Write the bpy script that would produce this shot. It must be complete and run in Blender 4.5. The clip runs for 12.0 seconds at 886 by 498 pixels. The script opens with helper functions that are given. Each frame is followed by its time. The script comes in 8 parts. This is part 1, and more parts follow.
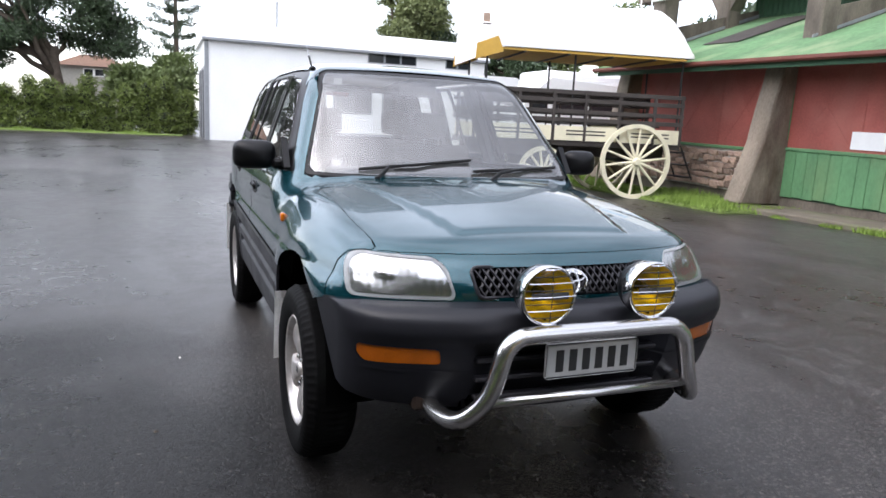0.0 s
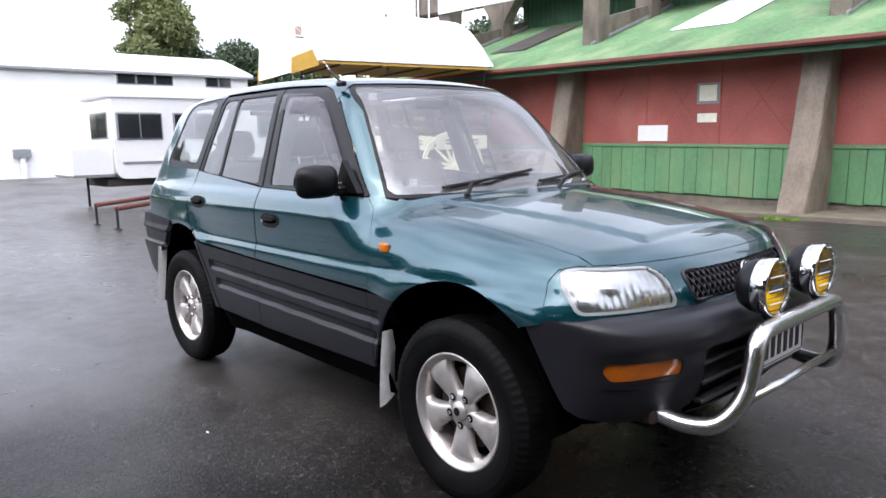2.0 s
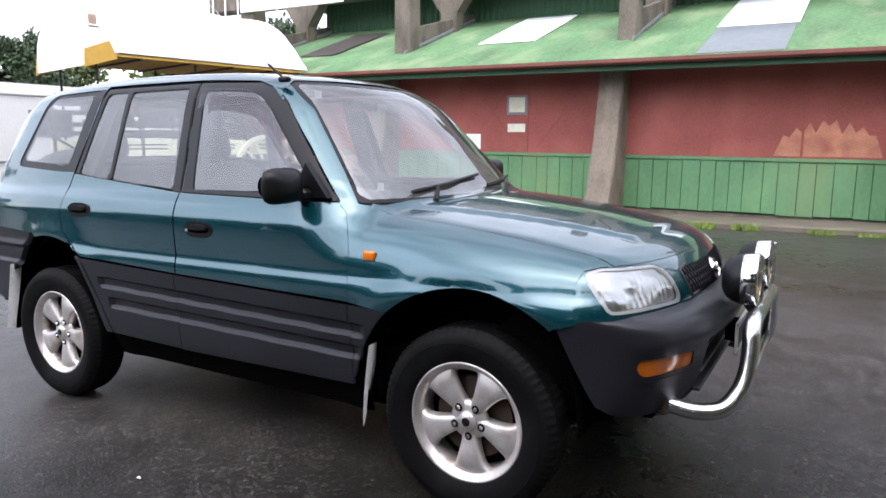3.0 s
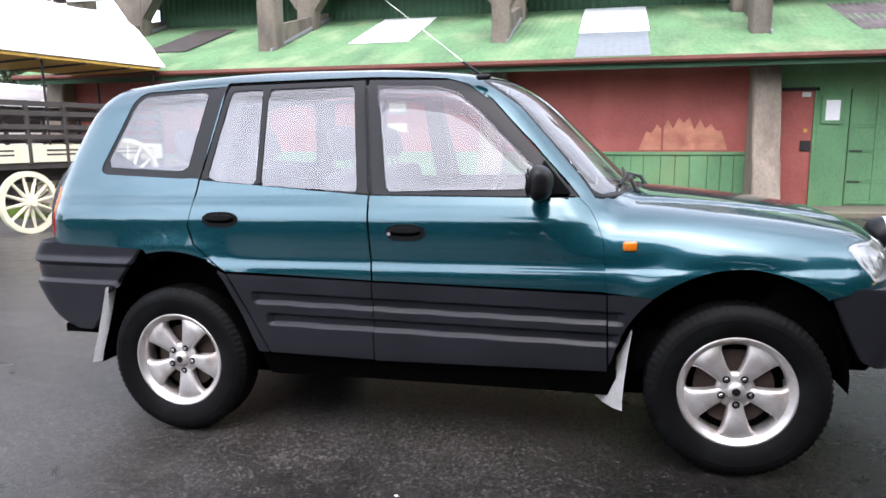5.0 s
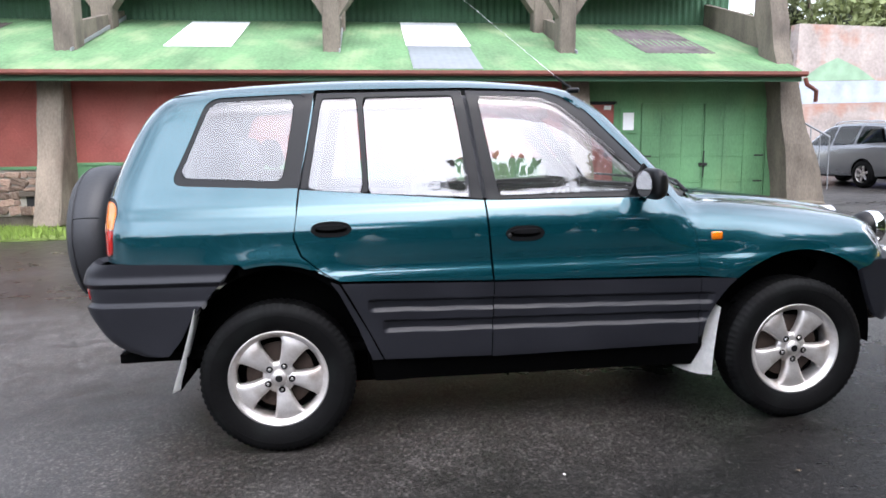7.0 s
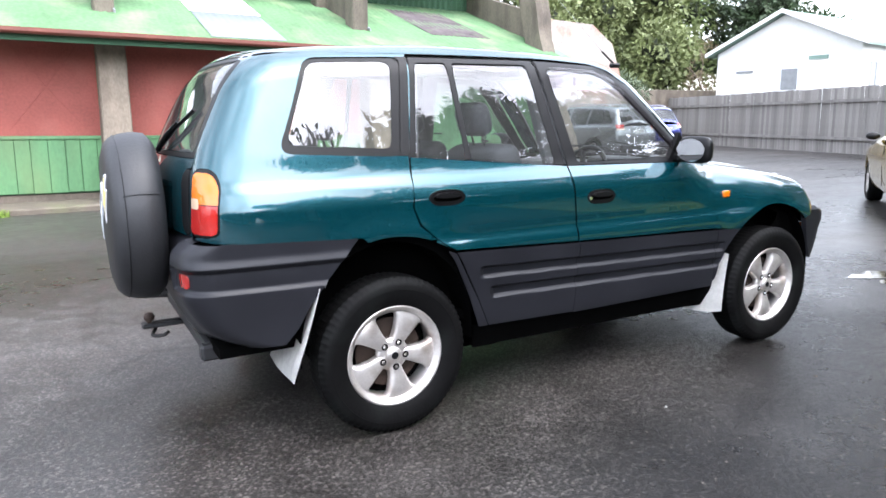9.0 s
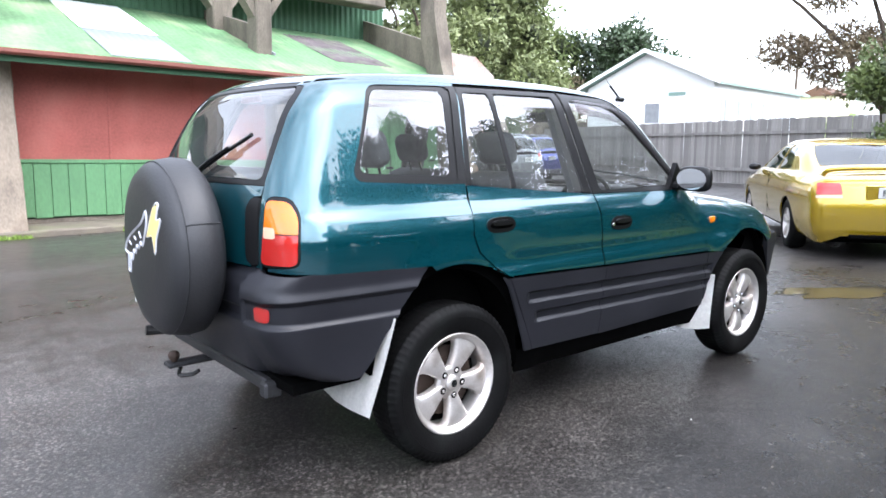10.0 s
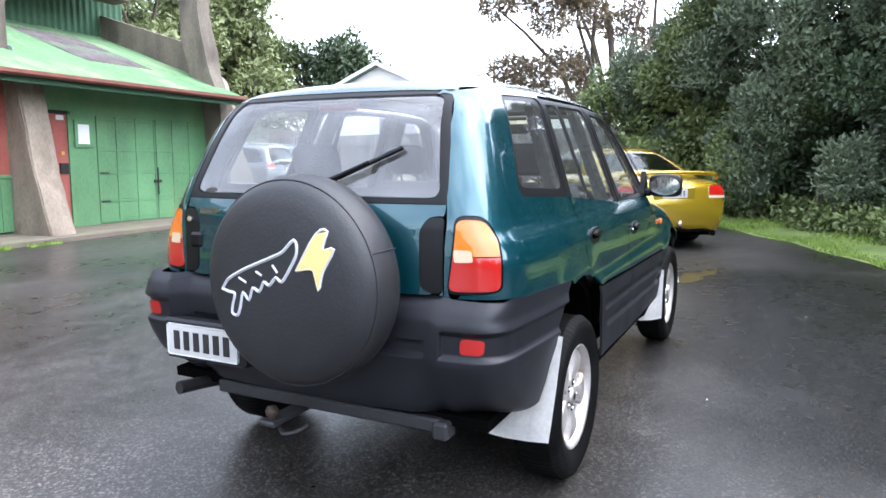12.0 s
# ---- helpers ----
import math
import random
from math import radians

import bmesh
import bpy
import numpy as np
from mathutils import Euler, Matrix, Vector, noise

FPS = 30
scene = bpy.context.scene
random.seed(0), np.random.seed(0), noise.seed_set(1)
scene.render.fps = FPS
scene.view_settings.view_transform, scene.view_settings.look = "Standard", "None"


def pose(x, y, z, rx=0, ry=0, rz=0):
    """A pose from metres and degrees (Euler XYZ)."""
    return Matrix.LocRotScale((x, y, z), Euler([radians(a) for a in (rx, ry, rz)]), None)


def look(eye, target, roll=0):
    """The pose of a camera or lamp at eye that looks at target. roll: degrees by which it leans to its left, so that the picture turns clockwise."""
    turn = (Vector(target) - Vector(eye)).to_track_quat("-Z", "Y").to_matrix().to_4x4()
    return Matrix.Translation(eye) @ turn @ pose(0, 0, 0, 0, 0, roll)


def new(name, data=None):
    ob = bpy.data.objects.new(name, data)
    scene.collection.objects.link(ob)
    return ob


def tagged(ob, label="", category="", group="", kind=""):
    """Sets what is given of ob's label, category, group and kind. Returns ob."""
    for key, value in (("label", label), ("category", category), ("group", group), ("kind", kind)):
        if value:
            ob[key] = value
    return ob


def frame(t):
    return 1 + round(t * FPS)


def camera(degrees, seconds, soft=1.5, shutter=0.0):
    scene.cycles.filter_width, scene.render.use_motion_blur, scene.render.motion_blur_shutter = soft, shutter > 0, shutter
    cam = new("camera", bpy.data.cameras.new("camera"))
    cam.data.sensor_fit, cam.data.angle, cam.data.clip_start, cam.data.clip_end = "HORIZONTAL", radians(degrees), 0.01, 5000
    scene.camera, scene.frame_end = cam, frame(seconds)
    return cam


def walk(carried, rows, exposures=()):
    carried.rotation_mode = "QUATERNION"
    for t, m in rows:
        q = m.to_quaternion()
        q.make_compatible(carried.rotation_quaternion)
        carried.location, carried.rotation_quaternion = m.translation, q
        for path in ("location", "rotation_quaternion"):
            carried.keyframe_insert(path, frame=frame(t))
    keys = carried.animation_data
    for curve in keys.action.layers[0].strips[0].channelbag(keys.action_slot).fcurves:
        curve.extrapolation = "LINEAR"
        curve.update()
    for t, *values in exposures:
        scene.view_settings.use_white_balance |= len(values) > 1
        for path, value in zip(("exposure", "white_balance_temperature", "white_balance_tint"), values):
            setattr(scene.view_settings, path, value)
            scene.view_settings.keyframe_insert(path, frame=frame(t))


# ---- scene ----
# ---- camera and walk ----
cam = camera(65.0, 12.0, soft=1.6)
PATH = [
    (0, (3.864, -1.299, 1.329), (2.041, -0.556, 0.977), 2.7),
    (0.5, (3.655, -1.614, 1.29), (1.908, -0.716, 0.917), 0.5),
    (1, (3.441, -1.896, 1.306), (1.765, -0.864, 0.952), 1.9),
    (1.5, (3.197, -2.185, 1.302), (1.658, -0.957, 0.95), 0.2),
    (2, (2.961, -2.44, 1.306), (1.488, -1.122, 1.0), -1.2),
    (2.5, (2.611, -2.654, 1.323), (1.413, -1.087, 0.993), -1.9),
    (3, (2.306, -2.86, 1.3), (1.31, -1.152, 1.005), -0.2),
    (3.2, (2.147, -2.973, 1.306), (1.241, -1.217, 0.992), -1.9),
    (4.8, (0.89, -3.462, 1.313), (0.418, -1.541, 1.018), -1.2),
    (5, (0.727, -3.554, 1.307), (0.26, -1.633, 1.006), -1.2),
    (5.5, (0.401, -3.669, 1.31), (0.0, -1.722, 1.086), -3.4),
    (6, (-0.026, -3.747, 1.315), (-0.284, -1.791, 0.988), -3.5),
    (6.5, (-0.408, -3.791, 1.325), (-0.347, -1.813, 1.036), -1.9),
    (7, (-0.772, -3.831, 1.337), (-0.57, -1.863, 1.044), -1.5),
    (7.5, (-1.234, -3.794, 1.286), (-0.881, -1.864, 0.902), -1.2),
    (7.7, (-1.375, -3.778, 1.325), (-0.929, -1.86, 0.976), -0.2),
    (9.3, (-2.554, -3.274, 1.315), (-1.505, -1.607, 0.968), 0.0),
    (9.5, (-2.654, -3.21, 1.307), (-1.54, -1.579, 0.996), 0.9),
    (10, (-3.036, -2.952, 1.332), (-1.773, -1.429, 1.037), -0.0),
    (10.5, (-3.292, -2.638, 1.305), (-1.919, -1.22, 0.978), -1.1),
    (11, (-3.533, -2.278, 1.341), (-2.027, -1.005, 1.005), 0.2),
    (11.5, (-3.814, -1.926, 1.346), (-2.162, -0.847, 1.022), 0.2),
    (12, (-3.96, -1.584, 1.351), (-2.188, -0.697, 1.079), -0.3),
]
EXPOSURES = [(0.0, 0.32, 6500, 14), (1.5, 0.42, 6500, 15), (2.5, 0.54, 6500, 16), (3.0, 0.50, 6500, 16), (5.0, 0.80, 6450, 16), (5.5, 0.86, 6450, 16), (7.5, 0.88, 6400, 13), (9.5, 1.42, 6350, 12), (10.5, 1.30, 6200, 12), (12.0, 1.26, 6150, 12)]
walk(cam, [(t, look(eye, target, roll)) for t, eye, target, roll in PATH], EXPOSURES)

# ---- world and light: a bright overcast sky ----
world = bpy.data.worlds.new("overcast_sky")
scene.world = world
world.use_nodes = True
wn, wl = world.node_tree.nodes, world.node_tree.links
wn.clear()
sky = wn.new("ShaderNodeTexSky")
sky.sky_type, sky.sun_disc = "NISHITA", False
sky.sun_elevation, sky.sun_rotation = radians(62), radians(160)
sky.air_density, sky.dust_density, sky.ozone_density = 1.0, 1.2, 1.0
grey = wn.new("ShaderNodeHueSaturation")
grey.inputs["Saturation"].default_value = 0.36
cloud_co = wn.new("ShaderNodeTexCoord")
cloud = wn.new("ShaderNodeTexNoise")
cloud.inputs["Scale"].default_value, cloud.inputs["Detail"].default_value = 2.6, 5.0
cloud_range = wn.new("ShaderNodeMapRange")
cloud_range.inputs["From Min"].default_value, cloud_range.inputs["From Max"].default_value = 0.35, 0.65
cloud_range.inputs["To Min"].default_value, cloud_range.inputs["To Max"].default_value = 0.62, 1.38
# the cloud is brightest round the hidden sun and dims towards the far horizon
SUN_WAY = Vector((4, -11, 27)).normalized()
toward = wn.new("ShaderNodeVectorMath")
toward.operation, toward.inputs[1].default_value = "DOT_PRODUCT", SUN_WAY
overhead = wn.new("ShaderNodeMapRange")
overhead.interpolation_type = "SMOOTHSTEP"
overhead.inputs["From Min"].default_value, overhead.inputs["From Max"].default_value = -0.3, 1.0
overhead.inputs["To Min"].default_value, overhead.inputs["To Max"].default_value = 1.2, 2.2
both_sky = wn.new("ShaderNodeMath")
both_sky.operation = "MULTIPLY"
cloud_mix = wn.new("ShaderNodeMix")
cloud_mix.data_type, cloud_mix.blend_type = "RGBA", "MULTIPLY"
cloud_mix.inputs["Factor"].default_value = 1.0
back = wn.new("ShaderNodeBackground")
back.inputs["Strength"].default_value = 0.26
out = wn.new("ShaderNodeOutputWorld")
wl.new(cloud_co.outputs["Generated"], cloud.inputs["Vector"])
wl.new(cloud.outputs["Fac"], cloud_range.inputs["Value"])
wl.new(sky.outputs["Color"], grey.inputs["Color"])
wl.new(grey.outputs["Color"], cloud_mix.inputs["A"])
wl.new(cloud_co.outputs["Generated"], toward.inputs[0])
wl.new(toward.outputs["Value"], overhead.inputs["Value"])
wl.new(cloud_range.outputs["Result"], both_sky.inputs[0])
wl.new(overhead.outputs["Result"], both_sky.inputs[1])
wl.new(both_sky.outputs[0], cloud_mix.inputs["B"])
wl.new(cloud_mix.outputs["Result"], back.inputs["Color"])
wl.new(back.outputs["Background"], out.inputs["Surface"])
sun = new("sun", bpy.data.lights.new("sun", "SUN"))
sun.data.energy, sun.data.angle, sun.data.color = 0.5, radians(100), (1.0, 0.975, 0.965)
sun.matrix_world = look(SUN_WAY * 30, (0, 0, 0))


# ---- materials ----
def material(name, colour, rough=0.6, metal=0.0, vary=0.15, scale=6.0, fine=60.0, bump=0.0, coat=0.0, coat_rough=0.03,
             stain=None, stain_amount=0.0, stain_scale=1.5, spec=0.5, stretch=(1, 1, 1), per_piece=0.0, rough_vary=0.0, bump_scale=None):
    """A surface with colour variation at two scales, optional stains, bump and clear coat."""
    m = bpy.data.materials.new(name)
    m.use_nodes = True
    n, l = m.node_tree.nodes, m.node_tree.links
    b = n["Principled BSDF"]
    b.inputs["Roughness"].default_value, b.inputs["Metallic"].default_value = rough, metal
    b.inputs["Specular IOR Level"].default_value = spec
    b.inputs["Coat Weight"].default_value, b.inputs["Coat Roughness"].default_value = coat, coat_rough
    co = n.new("ShaderNodeTexCoord")
    mp = n.new("ShaderNodeMapping")
    mp.inputs["Scale"].default_value = stretch
    l.new(co.outputs["Object"], mp.inputs["Vector"])

    def noise_tex(s, detail=4.0):
        t = n.new("ShaderNodeTexNoise")
        t.inputs["Scale"].default_value, t.inputs["Detail"].default_value = s, detail
        l.new(mp.outputs["Vector"], t.inputs["Vector"])
        return t

    big, small = noise_tex(scale), noise_tex(fine, 2.0)
    add = n.new("ShaderNodeMath")
    add.operation = "MULTIPLY_ADD"
    l.new(small.outputs["Fac"], add.inputs[0])
    add.inputs[1].default_value = 0.5
    l.new(big.outputs["Fac"], add.inputs[2])
    ramp = n.new("ShaderNodeMapRange")
    ramp.inputs["From Min"].default_value, ramp.inputs["From Max"].default_value = 0.45, 1.05
    ramp.inputs["To Min"].default_value, ramp.inputs["To Max"].default_value = 1 - vary, 1 + vary
    l.new(add.outputs[0], ramp.inputs["Value"])
    mul = n.new("ShaderNodeMix")
    mul.data_type, mul.blend_type = "RGBA", "MULTIPLY"
    mul.inputs["Factor"].default_value = 1.0
    mul.inputs["A"].default_value = (*colour, 1)
    l.new(ramp.outputs["Result"], mul.inputs["B"])
    result = mul.outputs["Result"]
    if per_piece:
        info = n.new("ShaderNodeObjectInfo")
        pr = n.new("ShaderNodeMapRange")
        pr.inputs["To Min"].default_value, pr.inputs["To Max"].default_value = 1 - per_piece, 1 + per_piece
        l.new(info.outputs["Random"], pr.inputs["Value"])
        pm = n.new("ShaderNodeMix")
        pm.data_type, pm.blend_type = "RGBA", "MULTIPLY"
        pm.inputs["Factor"].default_value = 1.0
        l.new(result, pm.inputs["A"])
        l.new(pr.outputs["Result"], pm.inputs["B"])
        result = pm.outputs["Result"]
    if stain:
        st = noise_tex(stain_scale, 6.0)
        sr = n.new("ShaderNodeMapRange")
        sr.inputs["From Min"].default_value, sr.inputs["From Max"].default_value = 0.5, 0.72
        sr.inputs["To Max"].default_value = stain_amount
        l.new(st.outputs["Fac"], sr.inputs["Value"])
        sm = n.new("ShaderNodeMix")
        sm.data_type = "RGBA"
        l.new(sr.outputs["Result"], sm.inputs["Factor"])
        l.new(result, sm.inputs["A"])
        sm.inputs["B"].default_value = (*stain, 1)
        result = sm.outputs["Result"]
    l.new(result, b.inputs["Base Color"])
    if rough_vary:
        rr = n.new("ShaderNodeMapRange")
        rr.inputs["From Min"].default_value, rr.inputs["From Max"].default_value = 0.35, 0.65
        rr.inputs["To Min"].default_value, rr.inputs["To Max"].default_value = max(0.02, rough - rough_vary), min(1, rough + rough_vary)
        l.new(big.outputs["Fac"], rr.inputs["Value"])
        l.new(rr.outputs["Result"], b.inputs["Roughness"])
    if bump:
        bt = small if bump_scale is None else noise_tex(bump_scale, 3.0)
        bp = n.new("ShaderNodeBump")
        bp.inputs["Strength"].default_value, bp.inputs["Distance"].default_value = bump, 0.01
        l.new(bt.outputs["Fac"], bp.inputs["Height"])
        l.new(bp.outputs["Normal"], b.inputs["Normal"])
    return m


def asphalt_material():
    """Wet asphalt: fine aggregate, damp sheen in broad patches, scattered pale grit."""
    m = material("wet_asphalt", (0.0165, 0.0150, 0.0138), rough=0.3, vary=0.5, scale=0.35, fine=140, bump=0.0)
    n, l = m.node_tree.nodes, m.node_tree.links
    b = n["Principled BSDF"]
    co = n.new("ShaderNodeTexCoord")
    # each stone of the aggregate is a small facet with its own tilt and shade
    cell = n.new("ShaderNodeTexVoronoi")
    cell.inputs["Scale"].default_value = 105
    l.new(co.outputs["Object"], cell.inputs["Vector"])
    geo, tilt, push, facet = n.new("ShaderNodeNewGeometry"), n.new("ShaderNodeVectorMath"), n.new("ShaderNodeVectorMath"), n.new("ShaderNodeVectorMath")
    tilt.operation, tilt.inputs[1].default_value = "SUBTRACT", (0.5, 0.5, 0.5)
    push.operation = "SCALE"
    facet.operation = "ADD"
    l.new(cell.outputs["Color"], tilt.inputs[0])
    l.new(tilt.outputs["Vector"], push.inputs[0])
    l.new(push.outputs["Vector"], facet.inputs[0])
    l.new(geo.outputs["Normal"], facet.inputs[1])
    straight = n.new("ShaderNodeVectorMath")
    straight.operation = "NORMALIZE"
    l.new(facet.outputs["Vector"], straight.inputs[0])
    grit = n.new("ShaderNodeTexNoise")
    grit.inputs["Scale"].default_value, grit.inputs["Detail"].default_value = 320, 2
    l.new(co.outputs["Object"], grit.inputs["Vector"])
    hs = n.new("ShaderNodeMath")
    hs.operation = "MULTIPLY_ADD"
    hs.inputs[1].default_value = -0.8
    l.new(cell.outputs["Distance"], hs.inputs[0])
    l.new(grit.outputs["Fac"], hs.inputs[2])
    bp = n.new("ShaderNodeBump")
    bp.inputs["Strength"].default_value, bp.inputs["Distance"].default_value = 1.0, 0.003
    l.new(hs.outputs[0], bp.inputs["Height"])
    l.new(straight.outputs["Vector"], bp.inputs["Normal"])
    l.new(bp.outputs["Normal"], b.inputs["Normal"])
    one, sharp = n.new("ShaderNodeSeparateColor"), n.new("ShaderNodeMath")
    sharp.operation, sharp.inputs[1].default_value = "POWER", 5.0
    l.new(cell.outputs["Color"], one.inputs["Color"])
    l.new(one.outputs["Red"], sharp.inputs[0])
    cr = n.new("ShaderNodeMapRange")
    cr.inputs["To Min"].default_value, cr.inputs["To Max"].default_value = 0.55, 2.7
    l.new(sharp.outputs[0], cr.inputs["Value"])
    old = b.inputs["Base Color"].links[0].from_socket
    cm = n.new("ShaderNodeMix")
    cm.data_type, cm.blend_type = "RGBA", "MULTIPLY"
    cm.inputs["Factor"].default_value = 1.0
    l.new(old, cm.inputs["A"])
    l.new(cr.outputs["Result"], cm.inputs["B"])
    l.new(cm.outputs["Result"], b.inputs["Base Color"])
    # a broad worn patch of coarse dark aggregate in an otherwise smoother, paler surface; its tone also holds the car's
    # shade
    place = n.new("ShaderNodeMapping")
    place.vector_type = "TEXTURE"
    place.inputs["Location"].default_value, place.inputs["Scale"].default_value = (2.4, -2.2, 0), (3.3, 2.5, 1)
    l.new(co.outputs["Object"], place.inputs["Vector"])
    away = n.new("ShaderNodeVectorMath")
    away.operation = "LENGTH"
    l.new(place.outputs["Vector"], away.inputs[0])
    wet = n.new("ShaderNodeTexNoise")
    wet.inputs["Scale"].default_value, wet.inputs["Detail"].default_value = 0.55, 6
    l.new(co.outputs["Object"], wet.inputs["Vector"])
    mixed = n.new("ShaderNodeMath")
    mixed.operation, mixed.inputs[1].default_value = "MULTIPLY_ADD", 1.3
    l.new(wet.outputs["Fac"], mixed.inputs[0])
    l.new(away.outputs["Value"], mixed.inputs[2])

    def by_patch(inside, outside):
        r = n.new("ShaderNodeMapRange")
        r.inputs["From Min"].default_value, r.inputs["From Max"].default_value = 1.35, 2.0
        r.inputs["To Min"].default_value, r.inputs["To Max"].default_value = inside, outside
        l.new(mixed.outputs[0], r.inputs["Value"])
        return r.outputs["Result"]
    # drying streaks: paler and duller than the wet film between them
    run = n.new("ShaderNodeMapping")
    run.inputs["Scale"].default_value, run.inputs["Rotation"].default_value = (0.22, 0.5, 1), (0, 0, radians(14))
    l.new(co.outputs["Object"], run.inputs["Vector"])
    drying = n.new("ShaderNodeTexNoise")
    drying.inputs["Scale"].default_value, drying.inputs["Detail"].default_value, drying.inputs["Roughness"].default_value = 1.0, 7, 0.62
    l.new(run.outputs["Vector"], drying.inputs["Vector"])

    def by_drying(wet_value, dry_value):
        r = n.new("ShaderNodeMapRange")
        r.inputs["From Min"].default_value, r.inputs["From Max"].default_value = 0.42, 0.62
        r.inputs["To Min"].default_value, r.inputs["To Max"].default_value = wet_value, dry_value
        l.new(drying.outputs["Fac"], r.inputs["Value"])
        return r.outputs["Result"]

    def product(a, c):
        q = n.new("ShaderNodeMath")
        q.operation = "MULTIPLY"
        l.new(a, q.inputs[0])
        l.new(c, q.inputs[1])
        return q.outputs[0]
    # hand-sized blotches where the film has pulled together
    blotch = n.new("ShaderNodeTexNoise")
    blotch.inputs["Scale"].default_value, blotch.inputs["Detail"].default_value, blotch.inputs["Roughness"].default_value = 5.5, 6, 0.65
    l.new(co.outputs["Object"], blotch.inputs["Vector"])

    def by_blotch(wet_value, dry_value):
        r = n.new("ShaderNodeMapRange")
        r.inputs["From Min"].default_value, r.inputs["From Max"].default_value = 0.38, 0.64
        r.inputs["To Min"].default_value, r.inputs["To Max"].default_value = wet_value, dry_value
        l.new(blotch.outputs["Fac"], r.inputs["Value"])
        return r.outputs["Result"]
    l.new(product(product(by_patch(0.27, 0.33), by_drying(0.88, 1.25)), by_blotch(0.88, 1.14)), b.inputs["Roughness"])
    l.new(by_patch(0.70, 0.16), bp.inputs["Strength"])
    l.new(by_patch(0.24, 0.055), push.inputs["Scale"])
    # sparse pale chips in the aggregate
    chip = n.new("ShaderNodeTexVoronoi")
    chip.inputs["Scale"].default_value = 46
    l.new(co.outputs["Object"], chip.inputs["Vector"])
    chip_c, chip_on, chip_near, chip_both = n.new("ShaderNodeSeparateColor"), n.new("ShaderNodeMath"), n.new("ShaderNodeMath"), n.new("ShaderNodeMath")
    chip_on.operation, chip_on.inputs[1].default_value = "GREATER_THAN", 0.968
    chip_near.operation, chip_near.inputs[1].default_value = "LESS_THAN", 0.34
    chip_both.operation = "MULTIPLY"
    l.new(chip.outputs["Color"], chip_c.inputs["Color"])
    l.new(chip_c.outputs["Green"], chip_on.inputs[0])
    l.new(chip.outputs["Distance"], chip_near.inputs[0])
    l.new(chip_on.outputs[0], chip_both.inputs[0])
    l.new(chip_near.outputs[0], chip_both.inputs[1])
    tone = n.new("ShaderNodeMix")
    tone.data_type, tone.blend_type = "RGBA", "MULTIPLY"
    tone.inputs["Factor"].default_value = 1.0
    l.new(cm.outputs["Result"], tone.inputs["A"])
    # the patch's low tone includes painted shade beside the car
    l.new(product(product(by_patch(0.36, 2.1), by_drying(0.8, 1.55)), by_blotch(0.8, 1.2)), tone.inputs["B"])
    chips = n.new("ShaderNodeMix")
    chips.data_type = "RGBA"
    chips.inputs["B"].default_value = (0.075, 0.068, 0.058, 1)
    l.new(chip_both.outputs[0], chips.inputs["Factor"])
    l.new(tone.outputs["Result"], chips.inputs["A"])
    l.new(chips.outputs["Result"], b.inputs["Base Color"])
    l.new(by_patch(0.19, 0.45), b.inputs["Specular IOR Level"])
    return m


def glass_material(name, tint, rough=0.0, ior=1.5, dust_veil=0.0):
    """A clear pane: tinted see-through with a mirror sheen that grows at grazing angles, and a thin film of dirt and
    painted sky haze.
    """
    m = bpy.data.materials.new(name)
    m.use_nodes = True
    n, l = m.node_tree.nodes, m.node_tree.links
    n.remove(n["Principled BSDF"])
    clear, gloss, mix, facing = n.new("ShaderNodeBsdfTransparent"), n.new("ShaderNodeBsdfGlossy"), n.new("ShaderNodeMixShader"), n.new("ShaderNodeLayerWeight")
    facing.inputs["Blend"].default_value = 0.5
    power, fres = n.new("ShaderNodeMath"), n.new("ShaderNodeMapRange")
    power.operation, power.inputs[1].default_value = "POWER", 5.0
    fres.inputs["To Min"].default_value = ((ior - 1) / (ior + 1)) ** 2
    l.new(facing.outputs["Facing"], power.inputs[0])
    l.new(power.outputs[0], fres.inputs["Value"])
    clear.inputs["Color"].default_value = (*tint, 1)
    gloss.inputs["Roughness"].default_value = rough
    l.new(fres.outputs[0], mix.inputs[0])
    film, veiled_pane, patches, spread = n.new("ShaderNodeBsdfDiffuse"), n.new("ShaderNodeMixShader"), n.new("ShaderNodeTexNoise"), n.new("ShaderNodeMapRange")
    # pale diffuse film: dirt plus the sky's bright haze put into the glass
    film.inputs["Color"].default_value = (0.62, 0.61, 0.59, 1)
    patches.inputs["Scale"].default_value, patches.inputs["Detail"].default_value = 5.0, 5.0
    spread.inputs["To Min"].default_value, spread.inputs["To Max"].default_value = dust_veil * 0.4, dust_veil * 1.6
    l.new(patches.outputs["Fac"], spread.inputs["Value"])
    l.new(spread.outputs["Result"], veiled_pane.inputs[0])
    l.new(clear.outputs[0], veiled_pane.inputs[1])
    l.new(film.outputs[0], veiled_pane.inputs[2])
    l.new(veiled_pane.outputs[0], mix.inputs[1])
    l.new(gloss.outputs[0], mix.inputs[2])
    l.new(mix.outputs[0], n["Material Output"].inputs["Surface"])
    return m


